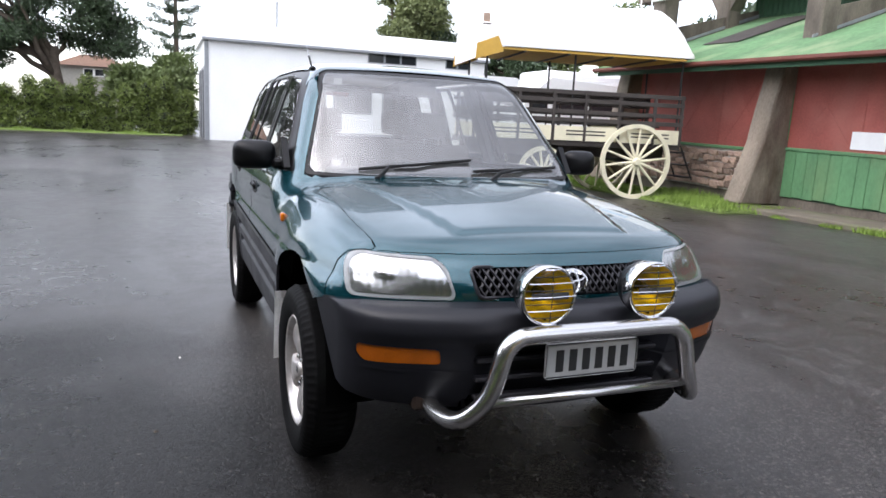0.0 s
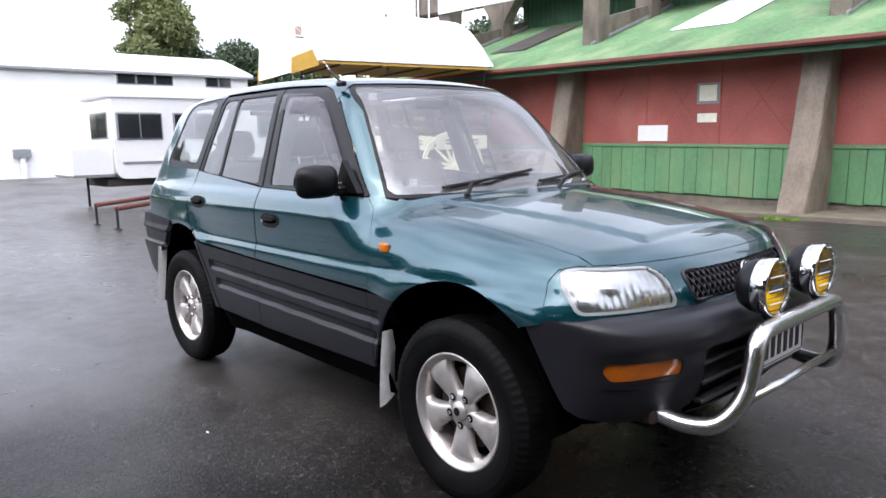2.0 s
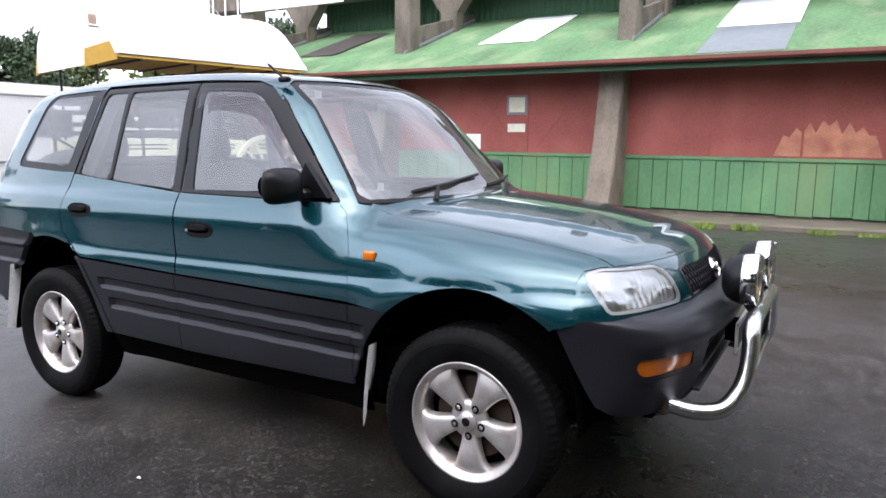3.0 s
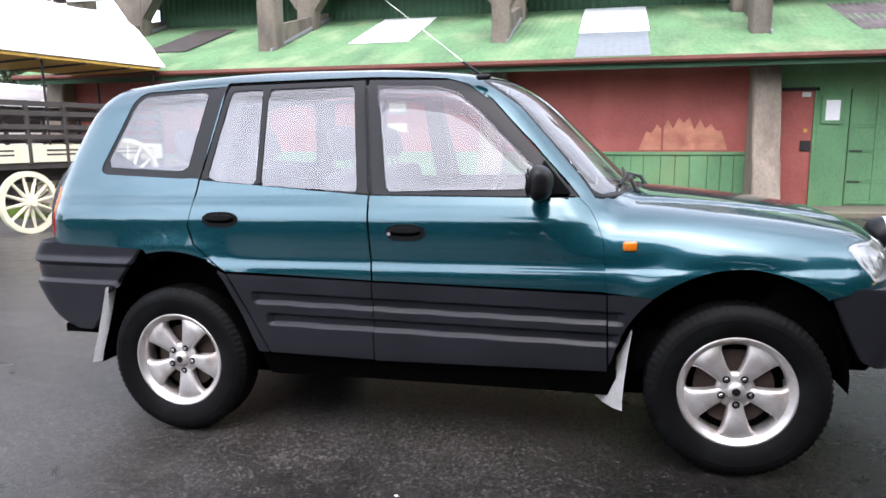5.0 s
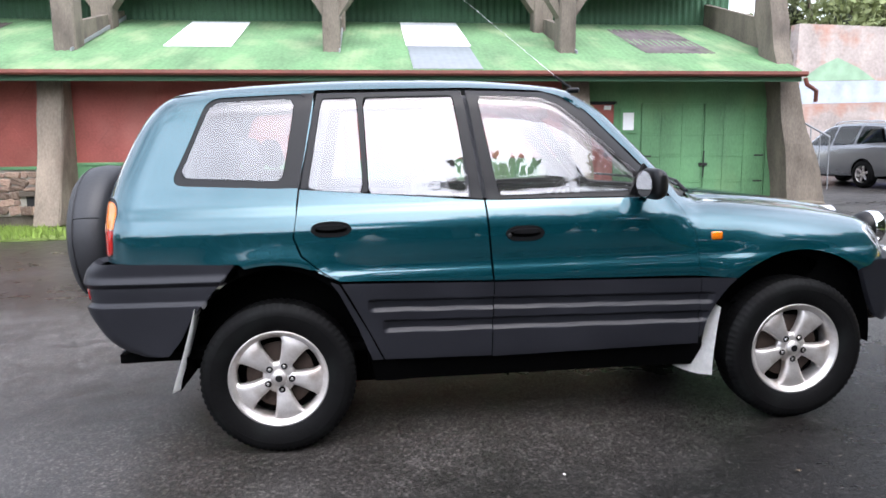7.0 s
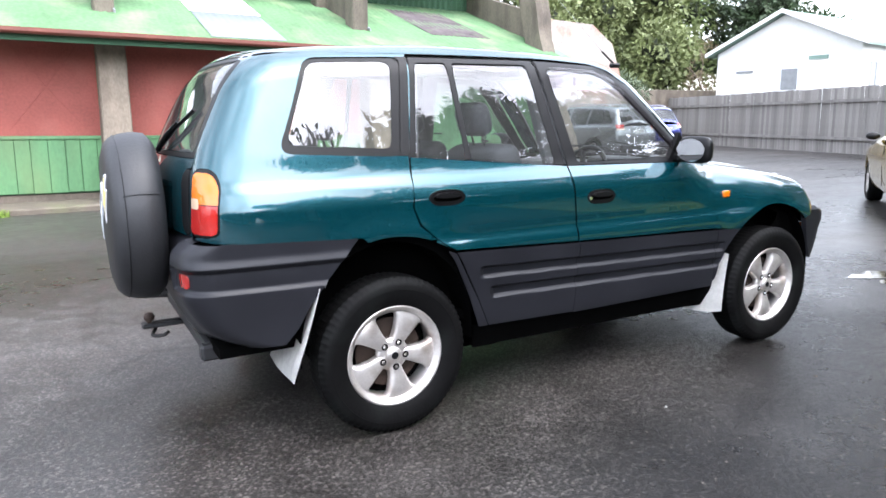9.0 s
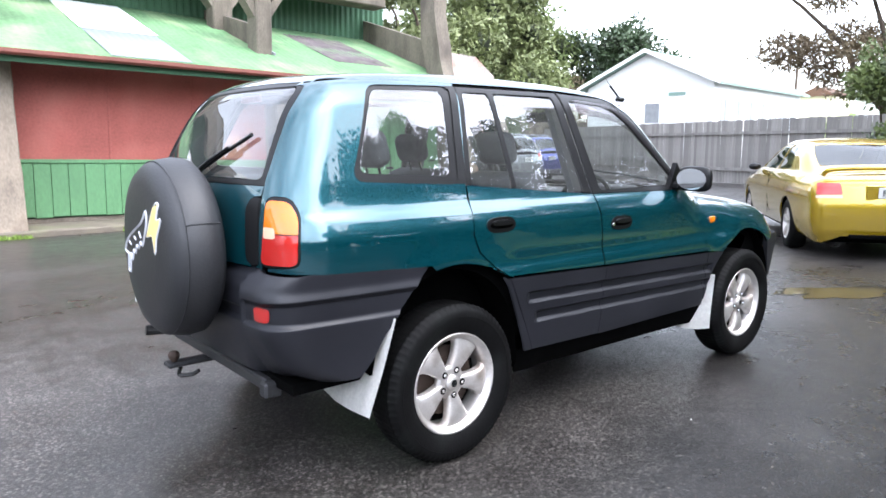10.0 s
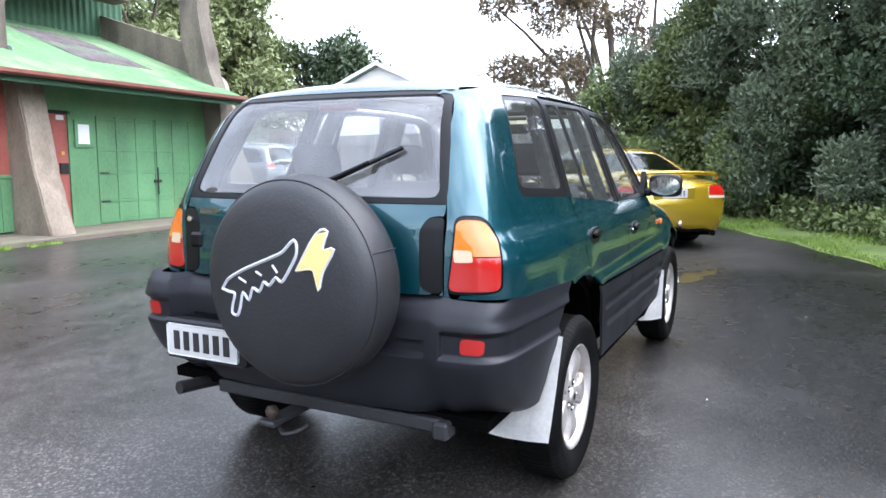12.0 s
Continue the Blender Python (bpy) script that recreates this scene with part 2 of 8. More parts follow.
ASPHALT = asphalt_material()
RED = material("faded_red_boards", (0.31, 0.078, 0.06), rough=0.7, vary=0.3, scale=1.2, fine=25, stain=(0.37, 0.13, 0.10), stain_amount=0.55, stain_scale=1.1, bump=0.2)
GREEN = material("green_painted_boards", (0.10, 0.235, 0.105), rough=0.65, vary=0.3, scale=1.5, fine=30, stain=(0.20, 0.29, 0.13), stain_amount=0.6, stain_scale=0.9, bump=0.2, stretch=(1, 1, 0.45))
GREEN_DARK = material("shade_dark_green_corrugated", (0.032, 0.095, 0.046), rough=0.7, vary=0.25, scale=1.0, fine=20)
ROOF_GREEN = material("weathered_green_roof_iron", (0.108, 0.20, 0.098), rough=0.75, spec=0.2, vary=0.35, scale=1.1, fine=16, stain=(0.25, 0.305, 0.175), stain_amount=0.7, stain_scale=1.4, stretch=(1.0, 0.45, 1), rough_vary=0.15)
CONCRETE = material("old_concrete", (0.14, 0.117, 0.091), rough=0.88, vary=0.45, scale=2.4, fine=38, stain=(0.052, 0.041, 0.033), stain_amount=0.85, stain_scale=1.9, bump=0.5, stretch=(1, 1, 0.4))
PALE_CONCRETE = material("pale_stained_concrete", (0.225, 0.185, 0.142), rough=0.9, vary=0.4, scale=2.0, fine=34, stain=(0.075, 0.050, 0.034), stain_amount=0.9, stain_scale=1.9, bump=0.5, stretch=(1, 1, 0.45))
GUTTER = material("rusty_red_gutter", (0.15, 0.042, 0.028), rough=0.6, vary=0.3, scale=3, fine=40)
SKYLIGHT = material("translucent_white_sheet", (0.82, 0.84, 0.84), rough=0.4, vary=0.05)
SKYLIGHT_GREY = material("grey_translucent_sheet", (0.15, 0.17, 0.18), rough=0.4, vary=0.1)
PAPER = material("white_notice_paper", (0.82, 0.82, 0.80), rough=0.7, vary=0.04)
TIMBER_DARK = material("dark_weathered_timber", (0.05, 0.042, 0.036), rough=0.8, vary=0.3, scale=4, fine=50, bump=0.2)
STONE = material("rubble_stone", (0.33, 0.225, 0.17), rough=0.9, vary=0.35, scale=5, fine=40, bump=0.5, per_piece=0.5, stain=(0.42, 0.36, 0.28), stain_amount=0.6, stain_scale=4)
MORTAR = material("lime_mortar", (0.40, 0.37, 0.32), rough=0.95, vary=0.2, bump=0.3)
WHITE_WALL = material("white_painted_wall", (0.78, 0.78, 0.76), rough=0.6, vary=0.06, scale=0.6, fine=12)
WHITE_ROOF = material("white_roof_sheet", (0.85, 0.86, 0.86), rough=0.5, vary=0.04)
GREY_TRIM = material("grey_steel_trim", (0.22, 0.23, 0.24), rough=0.5, vary=0.15)
DARK_GLASS = material("dark_window_glass", (0.02, 0.022, 0.025), rough=0.06, vary=0.1)
DARK_VOID = material("dark_interior_shade", (0.02, 0.02, 0.02), rough=0.9, vary=0.2)
FENCE = material("grey_weathered_paling", (0.24, 0.225, 0.21), rough=0.9, vary=0.3, scale=3, fine=30, stretch=(1, 1, 0.15), per_piece=0.22, bump=0.3)
GRASS = material("verge_grass", (0.16, 0.24, 0.04), rough=0.9, vary=0.4, scale=2, fine=30)
EARTH = material("grassy_earth", (0.12, 0.165, 0.04), rough=0.95, vary=0.4, scale=1.5, fine=25, bump=0.6)
KERB = material("worn_concrete_kerb", (0.14, 0.118, 0.09), rough=0.9, vary=0.25, scale=3, fine=40, bump=0.3, stain=(0.12, 0.14, 0.06), stain_amount=0.6)
LEAF_HEDGE = material("hedge_leaf", (0.105, 0.14, 0.026), rough=0.6, vary=0.35, scale=1.2, fine=8)
LEAF_DARK = material("dark_glossy_leaf", (0.038, 0.064, 0.026), rough=0.5, vary=0.4, scale=1.0, fine=8)
LEAF_GREY = material("grey_green_leaf", (0.115, 0.15, 0.088), rough=0.55, vary=0.35, scale=1.0, fine=8)
LEAF_MID = material("mid_green_leaf", (0.11, 0.145, 0.045), rough=0.55, vary=0.4, scale=0.8, fine=6)
LEAF_LIGHT = material("light_olive_leaf", (0.135, 0.16, 0.058), rough=0.6, vary=0.4, scale=0.5, fine=5)
LEAF_BROWN = material("brownish_foliage", (0.16, 0.12, 0.07), rough=0.7, vary=0.35, scale=0.8, fine=6)
BARK = material("bark", (0.11, 0.085, 0.065), rough=0.95, vary=0.35, scale=4, fine=40, bump=0.5)
ROOF_TILE = material("orange_brown_roof_tile", (0.16, 0.088, 0.055), rough=0.8, vary=0.25)
HOUSE_WALL = material("beige_house_wall", (0.33, 0.31, 0.27), rough=0.8, vary=0.12)
CREAM = material("cream_painted_timber", (0.72, 0.67, 0.48), rough=0.55, vary=0.12, scale=5, fine=60)
CANVAS = material("white_canvas", (0.84, 0.83, 0.79), rough=0.8, vary=0.04, scale=2, fine=50, bump=0.1)
CANVAS_YELLOW = material("ochre_canvas_flap", (0.55, 0.33, 0.06), rough=0.8, vary=0.12)
IRON = material("black_iron", (0.025, 0.024, 0.024), rough=0.5, metal=0.4, vary=0.2)


# ---- mesh helpers ----
def part(name, bm, mat, parent=None, label="", smooth=False):
    """Links a bmesh as one mesh object, under a thing or a part."""
    me = bpy.data.meshes.new(name)
    bm.to_mesh(me)
    bm.free()
    for m in (mat if isinstance(mat, (list, tuple)) else (mat,)):
        me.materials.append(m)
    if smooth:
        me.polygons.foreach_set("use_smooth", [True] * len(me.polygons))
    ob = new(name, me)
    ob.parent = parent
    if label:
        tagged(ob, label)
    return ob


def raw(name, verts, faces, mat, parent=None, label="", smooth=False):
    me = bpy.data.meshes.new(name)
    me.from_pydata([tuple(v) for v in verts], [], [tuple(q) for q in faces])
    for m in (mat if isinstance(mat, (list, tuple)) else (mat,)):
        me.materials.append(m)
    if smooth:
        me.polygons.foreach_set("use_smooth", [True] * len(me.polygons))
    me.update()
    ob = new(name, me)
    ob.parent = parent
    if label:
        tagged(ob, label)
    return ob


def thing(name, label, category, m=None, group="", kind=""):
    ob = new(name)
    ob.empty_display_size = 0.2
    if m is not None:
        ob.matrix_basis = m
    return tagged(ob, label, category, group, kind)


def box(x0, x1, y0, y1, z0, z1, bevel=0.0, bm=None, seg=1):
    bm = bm or bmesh.new()
    m = Matrix.Translation(((x0 + x1) / 2, (y0 + y1) / 2, (z0 + z1) / 2)) @ Matrix.Diagonal((abs(x1 - x0), abs(y1 - y0), abs(z1 - z0), 1))
    made = bmesh.ops.create_cube(bm, size=1.0, matrix=m)["verts"]
    if bevel:
        edges = list({e for v in made for e in v.link_edges})
        bmesh.ops.bevel(bm, geom=edges, offset=bevel, segments=seg, affect="EDGES", profile=0.5)
    return bm


def tube(points, radius, sides=10, bm=None, closed=False):
    """A round bar along a line of points; radius may be a list."""
    bm = bm or bmesh.new()
    pts = [Vector(p) for p in points]
    radii = radius if isinstance(radius, (list, tuple)) else [radius] * len(pts)
    rings, side = [], None
    for i, p in enumerate(pts):
        a = pts[i - 1] if i else (pts[-1] if closed else p)
        c = pts[(i + 1) % len(pts)] if (closed or i + 1 < len(pts)) else p
        d = (c - a).normalized()
        if side is None:
            side = d.cross((0, 0, 1)) if abs(d.z) < 0.95 else d.cross((1, 0, 0))
        side = (side - d * side.dot(d)).normalized()
        up = d.cross(side)
        rings.append([bm.verts.new(p + radii[i] * (math.cos(2 * math.pi * k / sides) * side + math.sin(2 * math.pi * k / sides) * up)) for k in range(sides)])
    pairs = list(zip(rings, rings[1:])) + ([(rings[-1], rings[0])] if closed else [])
    for r0, r1 in pairs:
        for k in range(sides):
            bm.faces.new((r0[k], r0[(k + 1) % sides], r1[(k + 1) % sides], r1[k]))
    if not closed:
        bm.faces.new(rings[0][::-1])
        bm.faces.new(rings[-1])
    return bm


def lathe(profile, sides=32, axis="y", centre=(0, 0, 0), bm=None, caps=True):
    """Turns a profile of (along, radius) round an axis."""
    bm = bm or bmesh.new()
    rings = []
    for a, r in profile:
        ring = []
        for k in range(sides):
            c, s = r * math.cos(2 * math.pi * k / sides), r * math.sin(2 * math.pi * k / sides)
            p = {"y": (c, a, s), "x": (a, c, s), "z": (c, s, a)}[axis]
            ring.append(bm.verts.new(Vector(centre) + Vector(p)))
        rings.append(ring)
    for r0, r1 in zip(rings, rings[1:]):
        for k in range(sides):
            bm.faces.new((r0[k], r0[(k + 1) % sides], r1[(k + 1) % sides], r1[k]))
    for ring, (a, r) in ((rings[0], profile[0]), (rings[-1], profile[-1])):
        if caps and r > 1e-4:
            bm.faces.new(ring)
    bmesh.ops.remove_doubles(bm, verts=bm.verts[:], dist=1e-5)
    bmesh.ops.recalc_face_normals(bm, faces=bm.faces[:])
    return bm


def prism(outline, depth0, depth1, axis="y", bm=None):
    """Extrudes a flat outline between two depths; the outline's points are (x, z) for y, (y, z) for x, (x, y) for z."""
    bm = bm or bmesh.new()
    put = {"y": lambda p, d: (p[0], d, p[1]), "x": lambda p, d: (d, p[0], p[1]), "z": lambda p, d: (p[0], p[1], d)}[axis]
    a = [bm.verts.new(put(p, depth0)) for p in outline]
    b = [bm.verts.new(put(p, depth1)) for p in outline]
    bm.faces.new(a)
    bm.faces.new(b[::-1])
    for i in range(len(a)):
        j = (i + 1) % len(a)
        bm.faces.new((a[i], a[j], b[j], b[i]))
    bmesh.ops.recalc_face_normals(bm, faces=bm.faces[:])
    return bm


# ---- ground ----
def ground_sheet():
    bm = bmesh.new()
    bmesh.ops.create_grid(bm, x_segments=40, y_segments=40, size=900)
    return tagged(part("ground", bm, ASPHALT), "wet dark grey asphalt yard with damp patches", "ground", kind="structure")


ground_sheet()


def blades(name, area, count, height, seed, label, mat=None, inside=None, base=0.0):
    """Grass over a rectangle (x0, x1, y0, y1), as one mesh of narrow bent blades."""
    rng = np.random.default_rng(seed)
    x0, x1, y0, y1 = area
    x, y = rng.uniform(x0, x1, count), rng.uniform(y0, y1, count)
    if inside is not None:
        keep = inside(x, y)
        x, y = x[keep], y[keep]
    k = len(x)
    a, h = rng.uniform(0, 2 * np.pi, k), height * rng.uniform(0.35, 1.0, k) * (0.6 + 0.4 * np.sin(1.7 * x) * np.cos(2.3 * y))
    w, lean = 0.012 * rng.uniform(0.6, 1.6, k), h * rng.uniform(0.1, 0.8, k)
    ca, sa, b = np.cos(a), np.sin(a), rng.uniform(0, 2 * np.pi, k)
    v = np.stack([
        np.stack([x - w * ca, y - w * sa, np.full(k, base)], 1), np.stack([x + w * ca, y + w * sa, np.full(k, base)], 1),
        np.stack([x + lean * np.cos(b), y + lean * np.sin(b), base + h], 1)], 1).reshape(-1, 3)
    faces = np.arange(3 * k).reshape(-1, 3)
    ob = raw(name, v.tolist(), faces.tolist(), mat or GRASS)
    return tagged(ob, label, "grass", kind="stuff")


# ---- grandstand: lean-to bays between concrete buttresses ----
STAND = pose(0, 9.72, 0.13, 0, 1.0, 0)
POSTS = (-10.95, -6.35, -1.45, 3.22, 7.62)
SLOPE, EAVE_Y, EAVE_Z, TOP_Y = 0.352, -0.95, 2.55, 3.55
SPLIT = 0.95


def roof_z(y):
    return EAVE_Z + (y - EAVE_Y) * SLOPE


def corrugated(x0, x1, y0, y1, lift=0.0, period=0.13, amp=0.006, x0_top=None, x1_top=None):
    """Wavy sheet on the lean-to's slope."""
    bm = bmesh.new()
    n = max(8, int((x1 - x0) / period * 6))
    rows = []
    for y, a, b in ((y0, x0, x1), (y1, x0 if x0_top is None else x0_top, x1 if x1_top is None else x1_top)):
        rows.append([bm.verts.new((a + (b - a) * i / n, y, roof_z(y) + lift + amp * math.sin(2 * math.pi * i / 6))) for i in range(n + 1)])
    low = [[bm.verts.new(v.co - Vector((0, 0, 0.006))) for v in r] for r in rows]
    for i in range(n):
        bm.faces.new((rows[0][i], rows[0][i + 1], rows[1][i + 1], rows[1][i]))
        bm.faces.new((low[0][i + 1], low[0][i], low[1][i], low[1][i + 1]))
        bm.faces.new((rows[0][i + 1], rows[0][i], low[0][i], low[0][i + 1]))
    return bm


stand = thing("grandstand", "long green and red grandstand building with concrete buttresses and lean-to roof", "building", STAND)
part("floor_slab", box(-11.0, 7.7, 0.02, 9.0, -0.4, 0.02), CONCRETE, stand)
part("back_wall", box(-11.0, 7.7, 8.8, 9.0, 0.02, 5.6), GREEN_DARK, stand)
part("end_wall", box(7.62, 7.84, 0.1, 8.8, 0.0, 2.6), CONCRETE, stand)
part("end_wall", box(-11.1, -10.9, 0.1, 8.8, 0.0, 2.6), RED, stand)
# red upper sheets, one a bay, with diagonal battens
for a, b in ((POSTS[0] + 0.2, POSTS[1] - 0.22), (POSTS[1] + 0.22, POSTS[2] - 0.22), (POSTS[2] + 0.22, POSTS[3] - 0.22)):
    low = SPLIT - 0.06 if a < -7 else SPLIT
    upper = part("upper_wall", box(a, b, 0.0, 0.12, low, 2.78), RED, stand, "faded red painted sheet wall")
    third = (b - a) / 3
    for k in range(3):
        for s in ((0, 1) if a < 0 - 2 else ()):
            xa, xb = a + third * k + 0.2, a + third * (k + 1) - 0.2
            p, q = (xa, xb) if s == 0 else (xb, xa)
            part("batten", tube([(p, -0.004, low + 0.12), ((p + q) / 2, -0.004, (low + 2.55) / 2), (q, -0.004, 2.5)], 0.0048 if a < -7 else 0.0038, 4), RED, upper)
    for xx in (a + third, a + 2 * third):
        part("cover_strip", box(xx - 0.018, xx + 0.018, -0.012, 0.004, low, 2.8, 0.004), RED, upper)
    part("corner_post", box(a - 0.10, a + 0.0, -0.03, 0.1, 0.02, 2.75, 0.006), GREEN, stand)
    part("corner_post", box(b, b + 0.10, -0.03, 0.1, 0.02, 2.75, 0.006), GREEN, stand)
# green lower boards
for a, b in ((POSTS[1] + 0.22, POSTS[2] - 0.22), (POSTS[2] + 0.22, POSTS[3] - 0.22)):
    part("lower_backing", box(a, b, 0.05, 0.12, 0.0, SPLIT), GREEN_DARK, stand)
    part("rail", box(a, b, -0.045, 0.02, SPLIT - 0.04, SPLIT + 0.02, 0.006), GREEN, stand)
    rng = random.Random(int(a * 10))
    x = a
    while x < b - 0.05:
        w = min(rng.choice((0.22, 0.25, 0.30)), b - x)
        part("board", box(x + 0.004, x + w - 0.004, -0.018 + rng.uniform(-0.004, 0.004), 0.05, 0.03 + rng.uniform(0, 0.03), SPLIT - 0.042, 0.004), GREEN, stand)
        x += w
# stone base in the west bay
part("stone_backing", box(POSTS[0] + 0.2, POSTS[1] - 0.22, -0.02, 0.2, 0.0, SPLIT - 0.08), MORTAR, stand)
part("rail", box(POSTS[0] + 0.2, POSTS[1] - 0.22, -0.07, 0.03, SPLIT - 0.10, SPLIT - 0.04, 0.006), GREEN, stand)
vent = part("stone_vent", box(-7.15, -6.65, -0.1, 0.0, 0.36, 0.46, 0.01), CONCRETE, stand, "pale stone vent hood")
# dark slab stands in for the shade inside the vent
part("vent_opening", box(-7.05, -6.75, -0.055, -0.03, 0.18, 0.355), DARK_VOID, vent)
# east bay: red door, notice, green double doors
part("upper_wall", box(POSTS[3] + 0.22, POSTS[4] - 0.15, 0.03, 0.14, 2.02, 2.78), GREEN, stand, "green painted board wall")
part("side_wall", box(4.12, 4.62, 0.03, 0.14, 0.0, 2.02), GREEN, stand)
part("side_wall", box(7.28, POSTS[4] - 0.15, 0.03, 0.14, 0.0, 2.02), GREEN, stand)
red_door = part("door", box(3.50, 4.06, 0.03, 0.09, 0.03, 2.0, 0.004), RED, stand, "closed red ledged door")
part("lock_plate", box(3.88, 4.04, 0.0, 0.032, 0.98, 1.16, 0.006), IRON, red_door, "dark iron lock box")
part("door_sign", box(3.86, 4.0, 0.015, 0.032, 1.90, 1.98), PAPER, red_door)
part("door_sign", box(3.92, 3.98, 0.015, 0.032, 1.30, 1.36), CANVAS_YELLOW, red_door)
part("door_frame", box(4.06, 4.12, 0.0, 0.1, 0.0, 2.06, 0.004), GREEN, stand)
part("door_frame", box(3.44, 3.50, 0.0, 0.1, 0.0, 2.06, 0.004), GREEN, stand)
# the frame's head is coloured as shade, unlike its green sides
part("door_frame", box(3.44, 4.12, 0.0, 0.1, 2.0, 2.06, 0.004), DARK_VOID, stand)
notice = part("notice_frame", box(4.18, 4.52, -0.01, 0.03, 1.44, 1.92, 0.004), GREEN, stand)
part("notice", box(4.24, 4.46, -0.014, -0.011, 1.50, 1.84), PAPER, notice)
for a, b in ((4.64, 5.94), (5.96, 7.26)):
    leaf = part("barn_door", box(a, b, 0.05, 0.1, 0.05, 2.02, 0.004), GREEN, stand, "closed green ledged barn door")
    for k in range(4):
        xx = a + (b - a) * k / 3
        part("stile", box(max(a, xx - 0.03), min(b, xx + 0.03), 0.03, 0.052, 0.06, 2.01, 0.004), GREEN, leaf)
    for zz in (0.1, 0.46, 0.98, 1.40, 1.95):
        part("ledge", box(a, b, 0.034, 0.052, zz - 0.022, zz + 0.022, 0.004), GREEN, leaf)
    fit = random.Random(int(a * 50))
    for k in range(3):
        xa, xb = a + (b - a) * k / 3 + 0.032, a + (b - a) * (k + 1) / 3 - 0.032
        for za, zb in ((0.125, 0.435), (0.485, 0.955), (1.005, 1.375), (1.425, 1.925)):
            part("door_panel", box(xa, xb, 0.040 + fit.uniform(-0.003, 0.004), 0.052, za + fit.uniform(0, 0.012), zb - fit.uniform(0, 0.012), 0.003), GREEN, leaf)
    for zz in (0.46, 0.98):
        part("hinge_strap", box((a + 0.02) if a < 5 else (b - 0.22), (a + 0.22) if a < 5 else (b - 0.02), 0.026, 0.034, zz - 0.015, zz + 0.015, 0.002), IRON, leaf)
bolt = part("door_bolt", tube([(5.95, 0.0, 0.55), (5.95, 0.0, 1.08)], 0.012, 6), IRON, stand)
part("bolt_plate", box(5.86, 6.04, 0.005, 0.03, 0.78, 0.84), IRON, bolt)
# notices on the red wall
BEIGE_PAPER = material("weathered_beige_notice", (0.74, 0.72, 0.58), rough=0.7, vary=0.12, scale=9)
for x0, x1, z0, z1 in ((-4.80, -4.16, 1.02, 1.32), (-3.57, -3.20, 1.36, 1.52), (-3.55, -3.22, 1.74, 2.02)):
    part("notice", box(x0, x1, -0.022, -0.012, z0, z1), PAPER if z0 < 1.3 else BEIGE_PAPER, stand, "pale notice on the red wall")
part("notice_frame", box(-3.60, -3.17, -0.011, -0.001, 1.69, 2.06), GREY_TRIM, stand)
patch_r = random.Random(9)
peaks = [(1.22 + 1.46 * k / 16, 1.02 + (0.20 + 0.36 * math.sin(math.pi * k / 16) ** 0.7) * (1.0 if k % 2 else patch_r.uniform(0.62, 0.85))) for k in range(1, 16)]
blob = [(1.18, 1.00)] + [(2.70, 1.00)] + peaks[::-1]
part("repainted_patch", prism(blob, -0.006, -0.001, "y"), material("orange_repainted_patch", (0.47, 0.20, 0.12), rough=0.8, vary=0.3, scale=4, fine=40, stain=(0.33, 0.095, 0.07), stain_amount=0.8, stain_scale=3), stand)
# buttresses
end = bmesh.new()
levels = []
for z, x0, x1, y0, y1 in ((-0.15, 7.45, 8.30, -0.62, 0.1), (1.2, 7.32, 7.90, -0.55, 0.1), (2.5, 7.18, 7.52, -0.45, 0.2), (3.8, 7.16, 7.52, -0.05, 0.5), (6.4, 7.16, 7.52, 0.15, 0.65)):
    levels.append([end.verts.new(p) for p in ((x0, y0, z), (x1, y0, z), (x1, y1, z), (x0, y1, z))])
end.faces.new(levels[0][::-1])
end.faces.new(levels[-1])
for lo, hi in zip(levels, levels[1:]):
    for i in range(4):
        end.faces.new((lo[i], lo[(i + 1) % 4], hi[(i + 1) % 4], hi[i]))
bmesh.ops.subdivide_edges(end, edges=end.edges[:], cuts=4, use_grid_fill=True)
for v in end.verts:
    v.co += Vector((0.025 * math.sin(4 * v.co.z + 3 * v.co.y), 0.02 * math.sin(5 * v.co.z + 4 * v.co.x), 0))
part("end_buttress", end, CONCRETE, stand, "tall leaning concrete end buttress")
# rake wall along the roof's end
part("rake_wall", prism([(-0.1, roof_z(-0.1) - 0.2), (3.5, roof_z(3.5) - 0.2), (3.5, roof_z(3.5) + 0.5), (0.5, roof_z(0.5) + 0.65), (-0.1, roof_z(-0.1) + 0.1)], 7.53, 7.68, "x"), CONCRETE, stand)
for x in POSTS[:-1]:
    d = 1.0
    bm = bmesh.new()
    w = 0.23 if x < 7 else 0.3
    out_l = [(-d, -0.12), (0.1, -0.12), (0.1, 2.75), (-0.28, 2.75), (-0.34, 2.45), (-0.62, 1.0)]
    prism(out_l, x - w, x + w, "x", bm)
    bmesh.ops.bevel(bm, geom=bm.edges[:], offset=0.03, segments=1, affect="EDGES")
    bmesh.ops.triangulate(bm, faces=bm.faces[:])
    bmesh.ops.subdivide_edges(bm, edges=bm.edges[:], cuts=3, use_grid_fill=True)
    chipped = random.Random(int(x * 100))
    for v in bm.verts:
        edge = max(0.0, abs(v.co.x - x) - w + 0.04) / 0.04
        v.co += Vector((0.004 * math.sin(7 * v.co.z + x), 0.004 * math.sin(5 * v.co.z + 9 * v.co.x), 0)) + edge * chipped.uniform(0, 0.022) * Vector((-1 if v.co.x > x else 1, 0.7, 0))
    part("buttress", bm, PALE_CONCRETE, stand, "weathered tapering concrete buttress")
